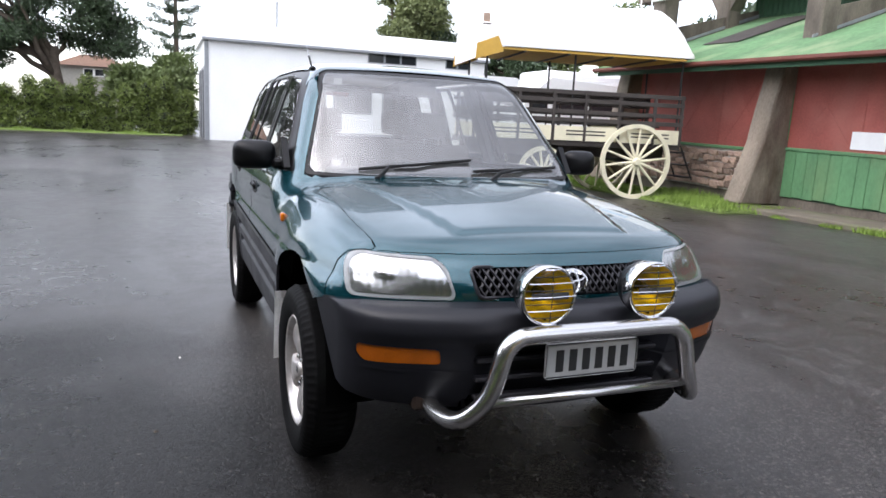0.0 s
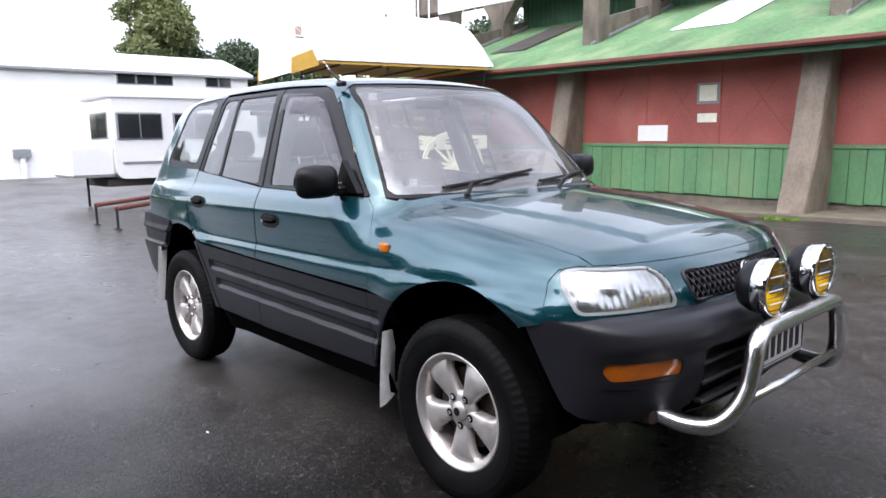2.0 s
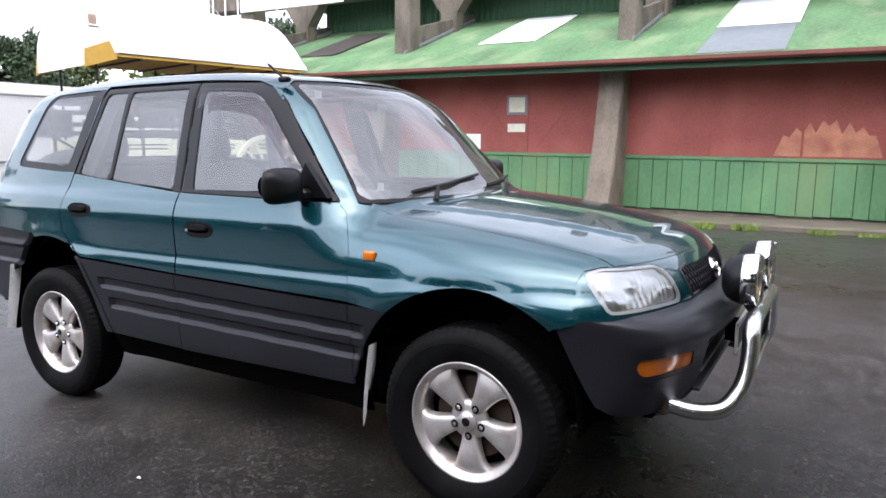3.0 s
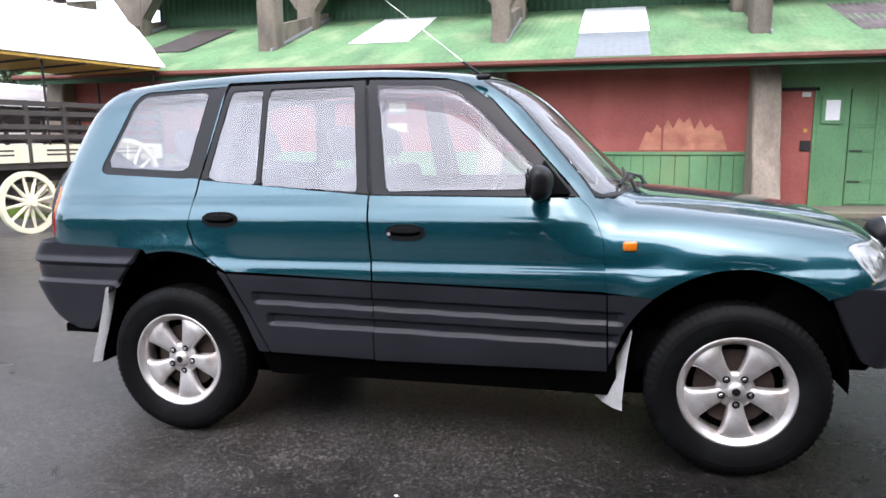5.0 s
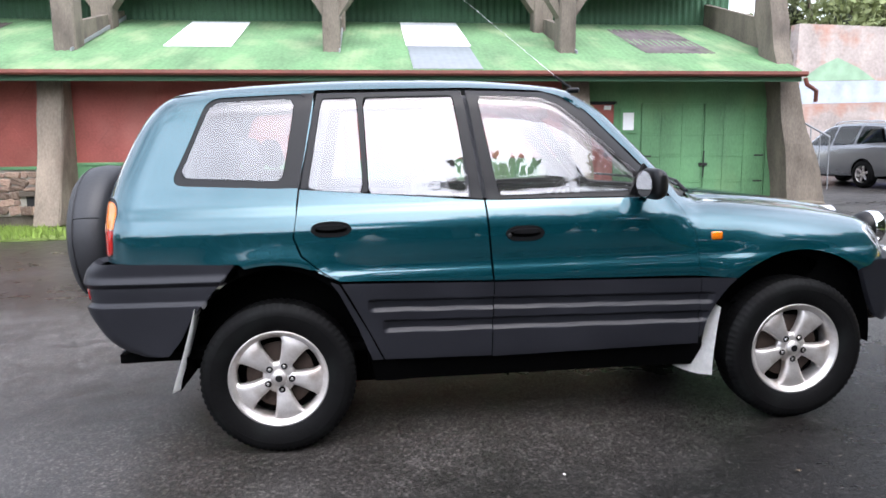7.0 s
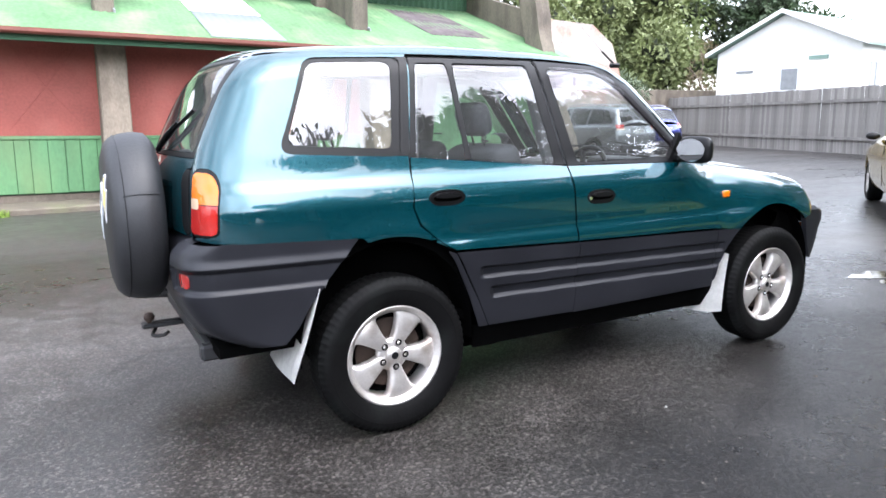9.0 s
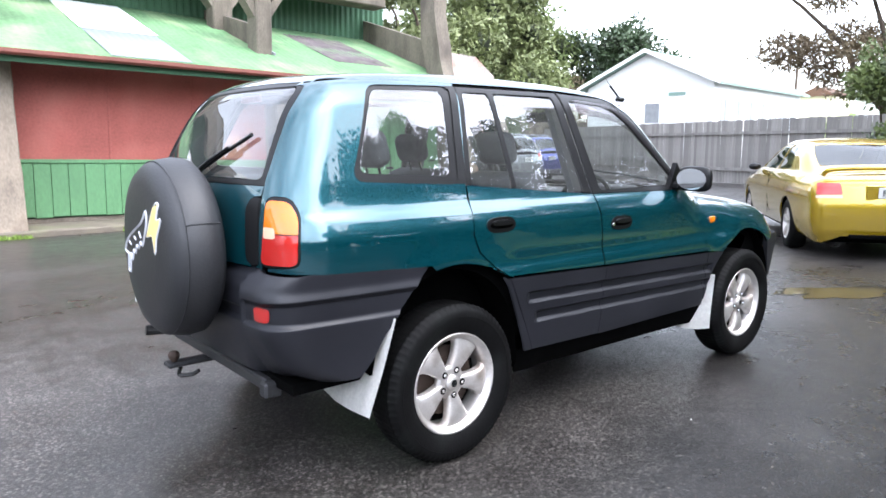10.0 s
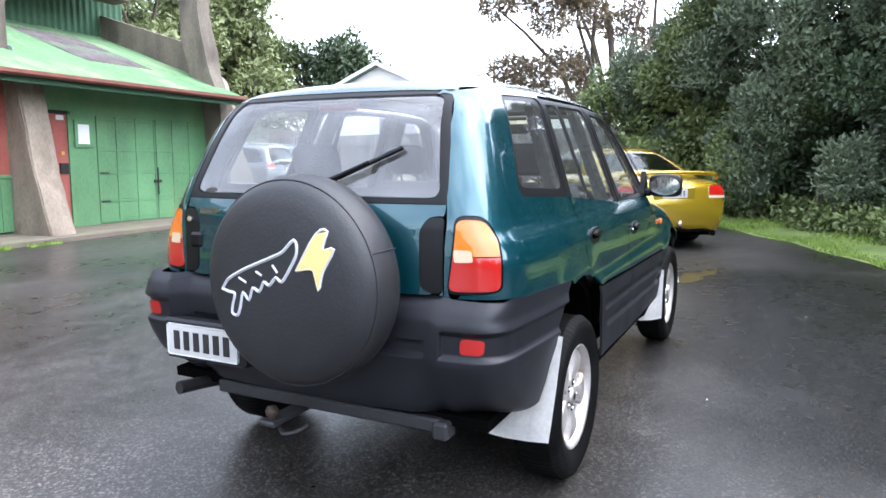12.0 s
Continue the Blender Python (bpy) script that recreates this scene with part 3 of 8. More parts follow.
# lean-to roof, gutter, skylights, hatches
roof = part("lean_to_roof", corrugated(-11.3, 7.35, EAVE_Y, TOP_Y, x1_top=7.8), ROOF_GREEN, stand, "weathered green corrugated iron roof", smooth=True)
part("skylight", corrugated(-4.68, -3.40, 0.78, 3.3, 0.02, amp=0.003), SKYLIGHT, roof, "white translucent sheet", smooth=True)
part("skylight", corrugated(0.02, 1.34, 0.95, 3.45, 0.02, amp=0.003), SKYLIGHT, roof, "white translucent sheet", smooth=True)
part("skylight", corrugated(0.04, 1.30, -0.9, 0.96, 0.014, amp=0.003), SKYLIGHT_GREY, roof, "grey translucent sheet", smooth=True)
part("repair_sheet", corrugated(4.85, 6.35, 0.45, 2.85, 0.008), material("rusted_grey_sheet", (0.105, 0.088, 0.092), rough=0.85, vary=0.4, scale=3, spec=0.15, stain=(0.13, 0.16, 0.10), stain_amount=0.6, stain_scale=2.5), roof, "rusted grey repair sheet", smooth=True)
slat = part("roof_window", corrugated(-9.45, -8.35, 0.6, 2.9, 0.03), TIMBER_DARK, roof, "dark slatted roof window")
part("slat_bar", prism([(-8.95, 0.6), (-8.85, 0.6), (-8.85, 2.9), (-8.95, 2.9)], 0, 0.02, "z"), CONCRETE, slat).matrix_basis = Matrix.Translation((0, 0, roof_z(0) + 0.07)) @ Matrix(((1, 0, 0, 0), (0, 1, 0, 0), (0, SLOPE, 1, 0), (0, 0, 0, 1)))
gutter = bmesh.new()
prism([(EAVE_Y - 0.115, 2.535), (EAVE_Y - 0.105, 2.535), (EAVE_Y - 0.10, 2.50), (EAVE_Y - 0.02, 2.50), (EAVE_Y + 0.015, 2.54), (EAVE_Y + 0.02, 2.46), (EAVE_Y - 0.03, 2.445), (EAVE_Y - 0.09, 2.45), (EAVE_Y - 0.118, 2.48)], -11.35, 7.4, "x", gutter)
part("gutter", gutter, GUTTER, stand, "rusty red roof gutter")
part("fascia", box(-11.3, 7.35, EAVE_Y + 0.02, EAVE_Y + 0.06, 2.36, 2.54), GREEN_DARK, stand)
part("soffit", box(-11.2, 7.4, EAVE_Y + 0.06, 0.0, 2.50, 2.53), GREEN_DARK, stand)
part("downpipe", tube([(7.38, -1.0, 2.42), (7.42, -1.0, 2.3), (7.75, -0.8, 2.2), (7.78, -0.75, 2.0)], 0.04, 8), GUTTER, stand)
# columns standing on the roof, webs behind them, beam and shade-darkened upper wall
for i, x in enumerate(POSTS[:-1]):
    w, fy = (0.23, 0.2, 0.165, 0.165)[i], 0.42
    part("column", box(x - w, x + w, fy, fy + 0.45, roof_z(fy) - 0.3, 5.6, 0.03), CONCRETE, stand, "weathered concrete column")
    web = prism([(fy + 0.45, roof_z(fy + 0.45) - 0.1), (3.5, roof_z(3.5) - 0.05), (3.5, roof_z(3.5) + 0.2), (fy + 0.45, roof_z(fy + 0.45) + 0.45)], x, x + 0.14, "x")
    part("web_wall", web, CONCRETE, stand)
    part("web_flashing", prism([(0.3, roof_z(0.3) + 0.02), (3.5, roof_z(3.5) + 0.02), (3.5, roof_z(3.5) + 0.10), (0.3, roof_z(0.3) + 0.07)], x + 0.14, x + 0.17, "x"), GREY_TRIM, stand)
    part("rear_column", box(x - 0.22, x + 0.22, 2.42, 2.84, roof_z(2.4) - 0.2, 5.0, 0.03), CONCRETE, stand, "weathered concrete column")
    for s in (-1, 1):
        part("haunch", prism([(x + s * 0.22, 4.20), (x + s * 0.22, 4.95), (x + s * 0.95, 4.95), (x + s * 0.62, 4.74)], 2.45, 2.80, "y"), CONCRETE, stand)
        if x > -2:
            part("knee_brace", prism([(x + s * (w - 0.01), 3.72), (x + s * (w - 0.01), 3.98), (x + s * 0.55, 4.62), (x + s * 0.62, 4.62), (x + s * 0.62, 4.42)], fy + 0.08, fy + 0.36, "y"), CONCRETE, stand)
    if x > -2:
        part("head_beam", box(x - 0.75, x + 0.75, fy + 0.06, fy + 0.40, 4.60, 4.85, 0.02), CONCRETE, stand)
part("beam", box(-14.5, 7.5, 2.4, 2.95, 4.78, 5.32, 0.03), CONCRETE, stand, "stained concrete beam")
part("upper_grey_wall", box(-14.5, 7.5, 2.5, 2.8, 5.32, 5.6), material("grey_seating_back", (0.17, 0.155, 0.14), rough=0.85, vary=0.3, scale=1.0, fine=14, stretch=(6, 1, 0.6)), stand)
bm = bmesh.new()
n = int(19.2 / 0.16 * 4)
cols = [[bm.verts.new((-11.0 + 19.2 * i / n, 3.55 + 0.025 * (0, 1, 1, 0)[i % 4], z)) for i in range(n + 1)] for z in (3.9, 5.9)]
for i in range(n):
    bm.faces.new((cols[0][i], cols[0][i + 1], cols[1][i + 1], cols[1][i]))
# deep shade behind the beam is put into this darker green
part("upper_wall", bm, GREEN_DARK, stand, "green ribbed upper wall, darkened for the shade under the beam")
part("stand_top", box(-14.5, 7.8, 2.5, 9.0, 5.6, 5.72), CONCRETE, stand)
banner = part("banner_board", box(-11.05, -7.87, 0.30, 0.36, 4.22, 5.05, 0.01), WHITE_WALL, stand, "white sign board with pale blue bars")
part("sign_bar", box(-10.85, -9.55, 0.29, 0.30, 4.48, 4.74), material("pale_blue_sign", (0.45, 0.6, 0.72), vary=0.1), banner)
for k in range(6):
    part("railing", tube([(-14.2 + 0.5 * k, 2.3, 4.6), (-14.2 + 0.5 * k, 2.3, 5.5)], 0.025, 6), WHITE_WALL, stand)

# kerb along the buildings, with weeds
kerb = bmesh.new()
box(-6.3, 7.9, 8.62, 9.9, -0.2, 0.09, 0.02, kerb)
tagged(part("kerb_strip", kerb, KERB), "worn concrete apron along the grandstand wall", "kerb", kind="structure")
verge = bmesh.new()
box(-13.0, -5.6, 7.85, 9.75, -0.2, 0.06, 0.04, verge)
tagged(part("earth_verge", verge, EARTH), "grassy earth verge under the stone wall", "verge", kind="structure")
blades("verge_grass", (-13.0, -5.6, 7.8, 9.7), 9000, 0.22, 5, "bright green tufts of grass along the wall", base=0.04)
blades("kerb_weeds", (-5.5, 3.6, 8.46, 8.72), 5000, 0.17, 6, "small weeds growing along the kerb", base=0.0, inside=lambda x, y: np.sin(x * 3.1) + np.sin(x * 7.3) > 0.2)

# ---- white shed beyond the yard ----
shed = thing("white_shed", "long white painted shed with pale roof and high windows", "shed", pose(-34, 0.8, 0, 0, 0, 0))
part("wall", box(-7.0, 0.0, 0.0, 15.4, -0.1, 5.05), WHITE_WALL, shed)
roof_bm = prism([(-7.2, 5.0), (0.25, 5.0), (0.25, 5.16), (-3.5, 6.35), (-7.2, 5.16)], -0.15, 15.6, "y")
part("roof", roof_bm, WHITE_ROOF, shed)
part("gutter", box(0.2, 0.36, -0.15, 15.6, 4.92, 5.06, 0.02), GREY_TRIM, shed)
part("corner_trim", box(-0.18, 0.03, -0.03, 0.16, 0, 5.0), GREY_TRIM, shed)
for k in range(3):
    # solid dark box stands in for the bay's shaded inside
    part("bay_opening", box(-6.2 + 2.0 * k, -4.7 + 2.0 * k, -0.02, 0.3, 0, 3.6), DARK_VOID, shed)
    part("bay_post", box(-4.6 + 2.0 * k, -4.35 + 2.0 * k, -0.06, 0.1, 0, 3.7), GREY_TRIM, shed)
for y0, y1 in ((8.4, 11.2), (12.95, 14.4)):
    win = part("window", box(-0.05, 0.04, y0, y1, 4.45, 5.02, 0.01), GREY_TRIM, shed)
    n = 3 if y1 - y0 > 2 else 2
    for k in range(n):
        a, b = y0 + (y1 - y0) * k / n, y0 + (y1 - y0) * (k + 1) / n
        part("pane", box(0.02, 0.05, a + 0.06, b - 0.06, 4.5, 4.97), DARK_GLASS, win)
meter = part("meter_box", box(0.0, 0.25, 3.6, 4.3, 0.95, 1.35, 0.02), GREY_TRIM, shed)
part("pipe", box(0.05, 0.2, 3.85, 4.05, 0.0, 0.95), WHITE_WALL, meter)
part("vent_pipe", tube([(-3.2, 4.0, 6.2), (-3.2, 4.0, 7.6)], 0.06, 8), GREY_TRIM, shed)


# ---- the parked four-wheel-drive: materials ----
def paint_material(name, colour):
    """Metallic enamel under clear coat, with fine flake and a trace of road dirt."""
    m = material(name, colour, rough=0.26, metal=0.6, vary=0.06, scale=2.0, fine=400, coat=1.0, coat_rough=0.012)
    m.node_tree.nodes["Principled BSDF"].inputs["Coat IOR"].default_value = 1.62
    return m


TEAL = paint_material("teal_metallic_paint", (0.0004, 0.055, 0.071))
CLAD = material("grey_bumper_plastic", (0.0135, 0.0139, 0.0175), rough=0.40, vary=0.25, scale=3, fine=300, bump=0.06, spec=0.29, rough_vary=0.06)
BLACK = material("black_window_trim", (0.0055, 0.0055, 0.006), rough=0.38, vary=0.2, spec=0.25)
RUBBER = material("tyre_rubber", (0.0038, 0.0037, 0.0038), rough=0.6, vary=0.4, scale=6, fine=80, bump=0.1, spec=0.09, stain=(0.010, 0.012, 0.011), stain_amount=0.5, stain_scale=7)
# black underbody, taken near zero to stand for shade in gaps, wells and recesses
UNDER = material("black_underbody_and_shade", (0.0015, 0.0015, 0.0015), rough=0.95, vary=0.2, spec=0.03)
ALLOY = material("dull_silver_alloy", (0.60, 0.57, 0.545), rough=0.42, metal=0.75, vary=0.16, scale=8, fine=120, stain=(0.24, 0.165, 0.11), stain_amount=0.6, stain_scale=10, rough_vary=0.08)
STEEL = material("polished_steel_bar", (0.66, 0.65, 0.64), rough=0.24, metal=1.0, vary=0.06, fine=120)
CHROME = material("chrome", (0.80, 0.80, 0.80), rough=0.07, metal=1.0, vary=0.02)
FLAP = material("dirty_white_mud_flap", (0.80, 0.79, 0.76), rough=0.7, vary=0.2, scale=6, fine=60, stain=(0.22, 0.20, 0.17), stain_amount=0.45, stain_scale=6)
SEAT = material("grey_seat_cloth", (0.06, 0.062, 0.07), rough=0.95, vary=0.2, scale=8, fine=200)
DASH = material("grey_dash_plastic", (0.075, 0.075, 0.08), rough=0.7, vary=0.1)
LINING = material("pale_headlining", (0.42, 0.41, 0.39), rough=0.95, vary=0.06)
VINYL = material("black_vinyl_cover", (0.0165, 0.017, 0.019), rough=0.5, vary=0.3, scale=3, fine=90, bump=0.12)
ORANGE = material("amber_lens", (0.62, 0.15, 0.004), rough=0.12, vary=0.1, coat=0.6, fine=200)
AMBER_DARK = material("dark_amber_lens", (0.40, 0.095, 0.004), rough=0.14, vary=0.2, scale=12, coat=0.5, fine=200)
RED_LENS = material("red_lens", (0.38, 0.012, 0.009), rough=0.12, vary=0.12, coat=0.6, fine=200)
WHITE_LENS = material("clear_lens", (0.60, 0.44, 0.30), rough=0.15, vary=0.08, coat=0.6)
PLATE = material("white_plate", (0.50, 0.50, 0.485), rough=0.45, vary=0.05)
LETTER = material("black_plate_bar", (0.02, 0.02, 0.02), rough=0.5, vary=0.05)
RUST = material("rusty_disc", (0.05, 0.033, 0.025), rough=0.7, metal=0.4, vary=0.3, scale=10)
GLASS = glass_material("side_window_glass", (0.84, 0.88, 0.87), ior=2.2, dust_veil=0.04)
GLASS_LIGHT = glass_material("rear_window_glass", (0.90, 0.93, 0.92), ior=2.4, dust_veil=0.07)
SCREEN_GLASS = glass_material("dusty_veiled_screen_glass", (0.90, 0.93, 0.92), ior=2.5, dust_veil=0.11)
LAMP_GLASS = glass_material("headlamp_glass", (0.92, 0.93, 0.93), ior=1.5)
YELLOW_LENS = glass_material("yellow_lens_glass", (0.80, 0.60, 0.04), ior=1.5)
VISOR = glass_material("smoked_visor", (0.66, 0.62, 0.64), ior=1.5)


# ---- body shape: one closed skin, from which the panels are cut ----
def curve(points):
    """A smooth monotone curve through (u, v) points, for arrays."""
    u, v = np.array([p[0] for p in points], float), np.array([p[1] for p in points], float)
    d = np.diff(v) / np.diff(u)
    m = np.concatenate([[d[0]], np.where(d[:-1] * d[1:] > 0, 2 * d[:-1] * d[1:] / (d[:-1] + d[1:] + 1e-12), 0), [d[-1]]])

    def at(q):
        q = np.clip(q, u[0], u[-1])
        i = np.clip(np.searchsorted(u, q) - 1, 0, len(u) - 2)
        h = u[i + 1] - u[i]
        t = (q - u[i]) / h
        return ((1 + 2 * t) * (1 - t) ** 2 * v[i] + t * (1 - t) ** 2 * h * m[i] + t * t * (3 - 2 * t) * v[i + 1] + t * t * (t - 1) * h * m[i + 1])
    return at


HOOD = curve([(-2.5, 1.05), (0.2, 1.085), (0.62, 1.085), (0.86, 1.075), (1.08, 1.055), (1.35, 1.02), (1.6, 0.975), (1.76, 0.935), (1.86, 0.885), (2.1, 0.74)])
ROOF = curve([(-2.1, 1.55), (-1.7, 1.615), (-1.3, 1.655), (-0.8, 1.672), (-0.3, 1.662), (0.1, 1.628), (0.34, 1.58), (0.6, 1.50)])
SIDE = curve([(0.15, 0.70), (0.30, 0.77), (0.42, 0.812), (0.6, 0.828), (0.70, 0.839), (0.755, 0.843), (0.785, 0.840), (0.825, 0.827), (0.88, 0.829), (0.98, 0.826), (1.05, 0.803), (1.10, 0.772), (1.2, 0.735),
              (1.4, 0.663), (1.56, 0.602), (1.7, 0.54)])
REAR = curve([(0.2, -1.93), (0.55, -1.985), (0.9, -1.995), (1.1, -1.985), (1.2, -1.955), (1.37, -1.875), (1.58, -1.765), (1.75, -1.66)])
NOSE = curve([(0.2, 1.80), (0.5, 1.86), (0.72, 1.885), (0.80, 1.88), (0.88, 1.855), (0.96, 1.80), (1.1, 1.70)])


def smax(a, b, k):
    h = np.maximum(k - np.abs(a - b), 0) / k
    return np.maximum(a, b) + h * h * k / 4


def skin(x, y, z):
    """Below zero inside the body."""
    ay = np.abs(y)
    front = np.clip((x - 0.9) / 0.95, 0, 2)
    back = np.clip((-1.25 - x) / 0.7, 0, 2)
    w = SIDE(z) - 0.085 * front ** 2.2 - 0.045 * back ** 2
    for hub in (1.205, -1.205):
        r = np.sqrt((x - hub) ** 2 + (z - 0.345) ** 2)
        w = w + 0.014 * np.exp(-((r - 0.50) / 0.07) ** 2) * (z < 1.1)
    side = ay - w
    inset = np.clip(np.minimum(0.36 + 0.22 * np.clip(1.68 - x, 0, 1) - ay, 1.68 - x) / 0.045, 0, 1)
    bulge = 0.011 * inset * inset * (3 - 2 * inset)
    hood = (z - (HOOD(x) - 0.10 * ay ** 2.2 + bulge)) * 0.95
    screen = (x + 0.34 * ay ** 2 - 0.845) * 0.70 + (z - 1.075) * 0.714 - 0.012
    roof = z - (ROOF(x) - 0.10 * ay ** 2)
    top = -smax(-hood, -smax(roof, screen, 0.10), 0.05)
    low = np.clip((1.17 - z) / 0.14, 0, 1)
    k = 0.12 + 0.08 * low * low * (3 - 2 * low)
    f = smax(side, top, k)
    rear = REAR(z) + 0.145 * ay ** 2
    f = smax(f, (rear - x) * 0.93, 0.14)
    nose = NOSE(z) - 0.36 * ay ** 2.3
    return smax(f, (x - nose) * 0.95, 0.10)


def bumper_front(x, y, z):
    ay = np.abs(y)
    lim = curve([(0.25, 1.70), (0.34, 1.815), (0.42, 1.885), (0.50, 1.925), (0.57, 1.945), (0.63, 1.958), (0.68, 1.975), (0.715, 1.968), (0.735, 1.953), (0.748, 1.930), (0.758, 1.885), (0.766, 1.86)])(z) - 0.33 * ay ** 2.5
    recess = ((ay < 0.36) & (z > 0.40) & (z < 0.635)) * 0.07
    side = ay - (SIDE(z) + 0.012 - 0.10 * np.clip((x - 0.9) / 0.95, 0, 2) ** 2.2)
    return smax(side, (x - lim + recess) * 0.95, 0.09)


def bumper_rear(x, y, z):
    ay = np.abs(y)
    corner_line = curve([(0.30, -1.60), (0.43, -1.76), (0.46, -1.835), (0.50, -1.93), (0.55, -1.985), (0.61, -2.022), (0.68, -2.05), (0.80, -2.058), (0.84, -2.045), (0.89, -2.0)])(z)
    centre_line = curve([(0.30, -1.90), (0.43, -1.975), (0.50, -2.01), (0.61, -2.035), (0.68, -2.05), (0.80, -2.058), (0.84, -2.045), (0.89, -2.0)])(z)
    out_w = np.clip((ay - 0.42) / 0.30, 0, 1)
    out_w = out_w * out_w * (3 - 2 * out_w)
    lim = centre_line + (corner_line - centre_line) * out_w + 0.075 * ay ** 2.4
    # a band pressed in round the corners holds the reflectors
    band = np.clip((z - 0.690) / 0.014, 0, 1) * np.clip((0.788 - z) / 0.014, 0, 1) * 0.017
    side = ay - (SIDE(z) + 0.014 - band * (x < -1.42) - 0.045 * np.clip((-1.25 - x) / 0.7, 0, 2) ** 2)
    mid = np.clip((0.585 - ay) / 0.02, 0, 1) * 0.055
    step = np.clip((0.125 - np.abs(ay - 0.39)) / 0.012, 0, 1) * np.clip((z - 0.675) / 0.012, 0, 1) * np.clip((0.735 - z) / 0.012, 0, 1) * 0.014
    return smax(side, (lim + mid + step + band * (ay > 0.6) - x) * 0.95, 0.10)


def cladding(x, y, z):
    rib = np.zeros_like(x)
    for z0, slope, x0, x1 in ((0.632, -0.025, -0.80, 0.79), (0.540, -0.02, -0.74, 0.77)):
        d = z - (z0 + slope * x)
        ends = np.clip((x - x0) / 0.03, 0, 1) * np.clip((x1 - x) / 0.03, 0, 1)
        rib = np.maximum(rib, np.clip((0.030 - d) / 0.008, 0, 1) * np.clip((d + 0.026) / 0.017, 0, 1) * ends)
    w = SIDE(z) + 0.014 - 0.017 * rib - 0.085 * np.clip((x - 0.9) / 0.95, 0, 2) ** 2.2
    return np.abs(y) - w


MODES = {
    # mode: (axis point and way for the two panel coordinates, panel coordinates of a place)
    "side": (lambda a, b: ((a, 0 * a, b), (0 * a, -1 + 0 * a, 0 * a)), lambda x, y, z: (x, z)),
    "top": (lambda a, b: ((a, b, 0.4 + 0 * a), (0 * a, 0 * a, 1 + 0 * a)), lambda x, y, z: (x, y)),
    "front": (lambda a, b: ((-0.4 + 0 * a, a, b), (1 + 0 * a, 0 * a, 0 * a)), lambda x, y, z: (y, z)),
    "rear": (lambda a, b: ((-0.4 + 0 * a, a, b), (-1 + 0 * a, 0 * a, 0 * a)), lambda x, y, z: (y, z)),
    "tail": (lambda a, b: ((-1.35 + 0 * a, 0 * a, b), (-np.cos(a / 0.7), -np.sin(a / 0.7), 0 * a)), lambda x, y, z: (0.7 * np.arctan2(-y, -(x + 1.35)), z)),
    "nose": (lambda a, b: ((1.15 + 0 * a, 0 * a, b), (np.cos(a / 0.7), -np.sin(a / 0.7), 0 * a)), lambda x, y, z: (0.7 * np.arctan2(-y, x - 1.15), z)),
    "pillar": (lambda a, b: ((-0.25 + 0 * a, 0 * a, b), (np.cos(a / 0.7), -np.sin(a / 0.7), 0 * a)), lambda x, y, z: (0.7 * np.arctan2(-y, x + 0.25), z)),
    "roof": (lambda a, b: ((a, 0 * a, 1.2 + 0 * a), (0 * a, -np.sin(b / 0.45), np.cos(b / 0.45))), lambda x, y, z: (x, 0.45 * np.arctan2(-y, z - 1.2))),
}


def on_skin(mode, a, b, shape=skin, off=0.0):
    """The places where the skin is met, for panel coordinates a, b."""
    (ox, oy, oz), (dx, dy, dz) = MODES[mode][0](a, b)
    lo, hi = np.zeros_like(a), np.full_like(a, 2.6)
    for _ in range(34):
        mid = (lo + hi) / 2
        inside = shape(ox + dx * mid, oy + dy * mid, oz + dz * mid) < off
        lo, hi = np.where(inside, mid, lo), np.where(inside, hi, mid)
    return np.stack([ox + dx * lo, oy + dy * lo, oz + dz * lo], -1)


def skin_normal(p, shape=skin):
    e = 2e-3
    g = np.stack([shape(p[:, 0] + e, p[:, 1], p[:, 2]) - shape(p[:, 0] - e, p[:, 1], p[:, 2]),
                  shape(p[:, 0], p[:, 1] + e, p[:, 2]) - shape(p[:, 0], p[:, 1] - e, p[:, 2]),
                  shape(p[:, 0], p[:, 1], p[:, 2] + e) - shape(p[:, 0], p[:, 1], p[:, 2] - e)], -1)
    return g / np.maximum(np.linalg.norm(g, axis=1, keepdims=True), 1e-9)


def inside_polygon(poly, px, py):
    res = np.zeros(px.shape, bool)
    for (x0, y0), (x1, y1) in zip(poly, np.roll(poly, -1, 0)):
        cross = ((y0 > py) != (y1 > py)) & (px < (x1 - x0) * (py - y0) / (y1 - y0 + 1e-12) + x0)
        res ^= cross
    return res


def side_line(points, mode, shape=skin):
    """Side-view points (x, z) brought into another mode's panel coordinates."""
    a, b = np.array([p[0] for p in points], float), np.array([p[1] for p in points], float)
    p = on_skin("side", a, b, shape)
    u, v = MODES[mode][1](p[:, 0], p[:, 1], p[:, 2])
    return list(zip(u, v))


def arc(cx, cz, r, a0, a1, n=14):
    return [(cx + r * math.cos(radians(a0 + (a1 - a0) * i / n)), cz + r * math.sin(radians(a0 + (a1 - a0) * i / n))) for i in range(n + 1)]


def round_poly(points, r, n=5):
    """Rounds the corners of a polygon."""
    pts, res = [Vector((p[0], p[1])) for p in points], []
    for i, p in enumerate(pts):
        a, b = pts[i - 1] - p, pts[(i + 1) % len(pts)] - p
        d = min(r, a.length * 0.45, b.length * 0.45)
        s, e = p + a.normalized() * d, p + b.normalized() * d
        res += [tuple((1 - t) ** 2 * s + 2 * t * (1 - t) * p + t * t * e) for t in [k / n for k in range(n + 1)]]
    return res


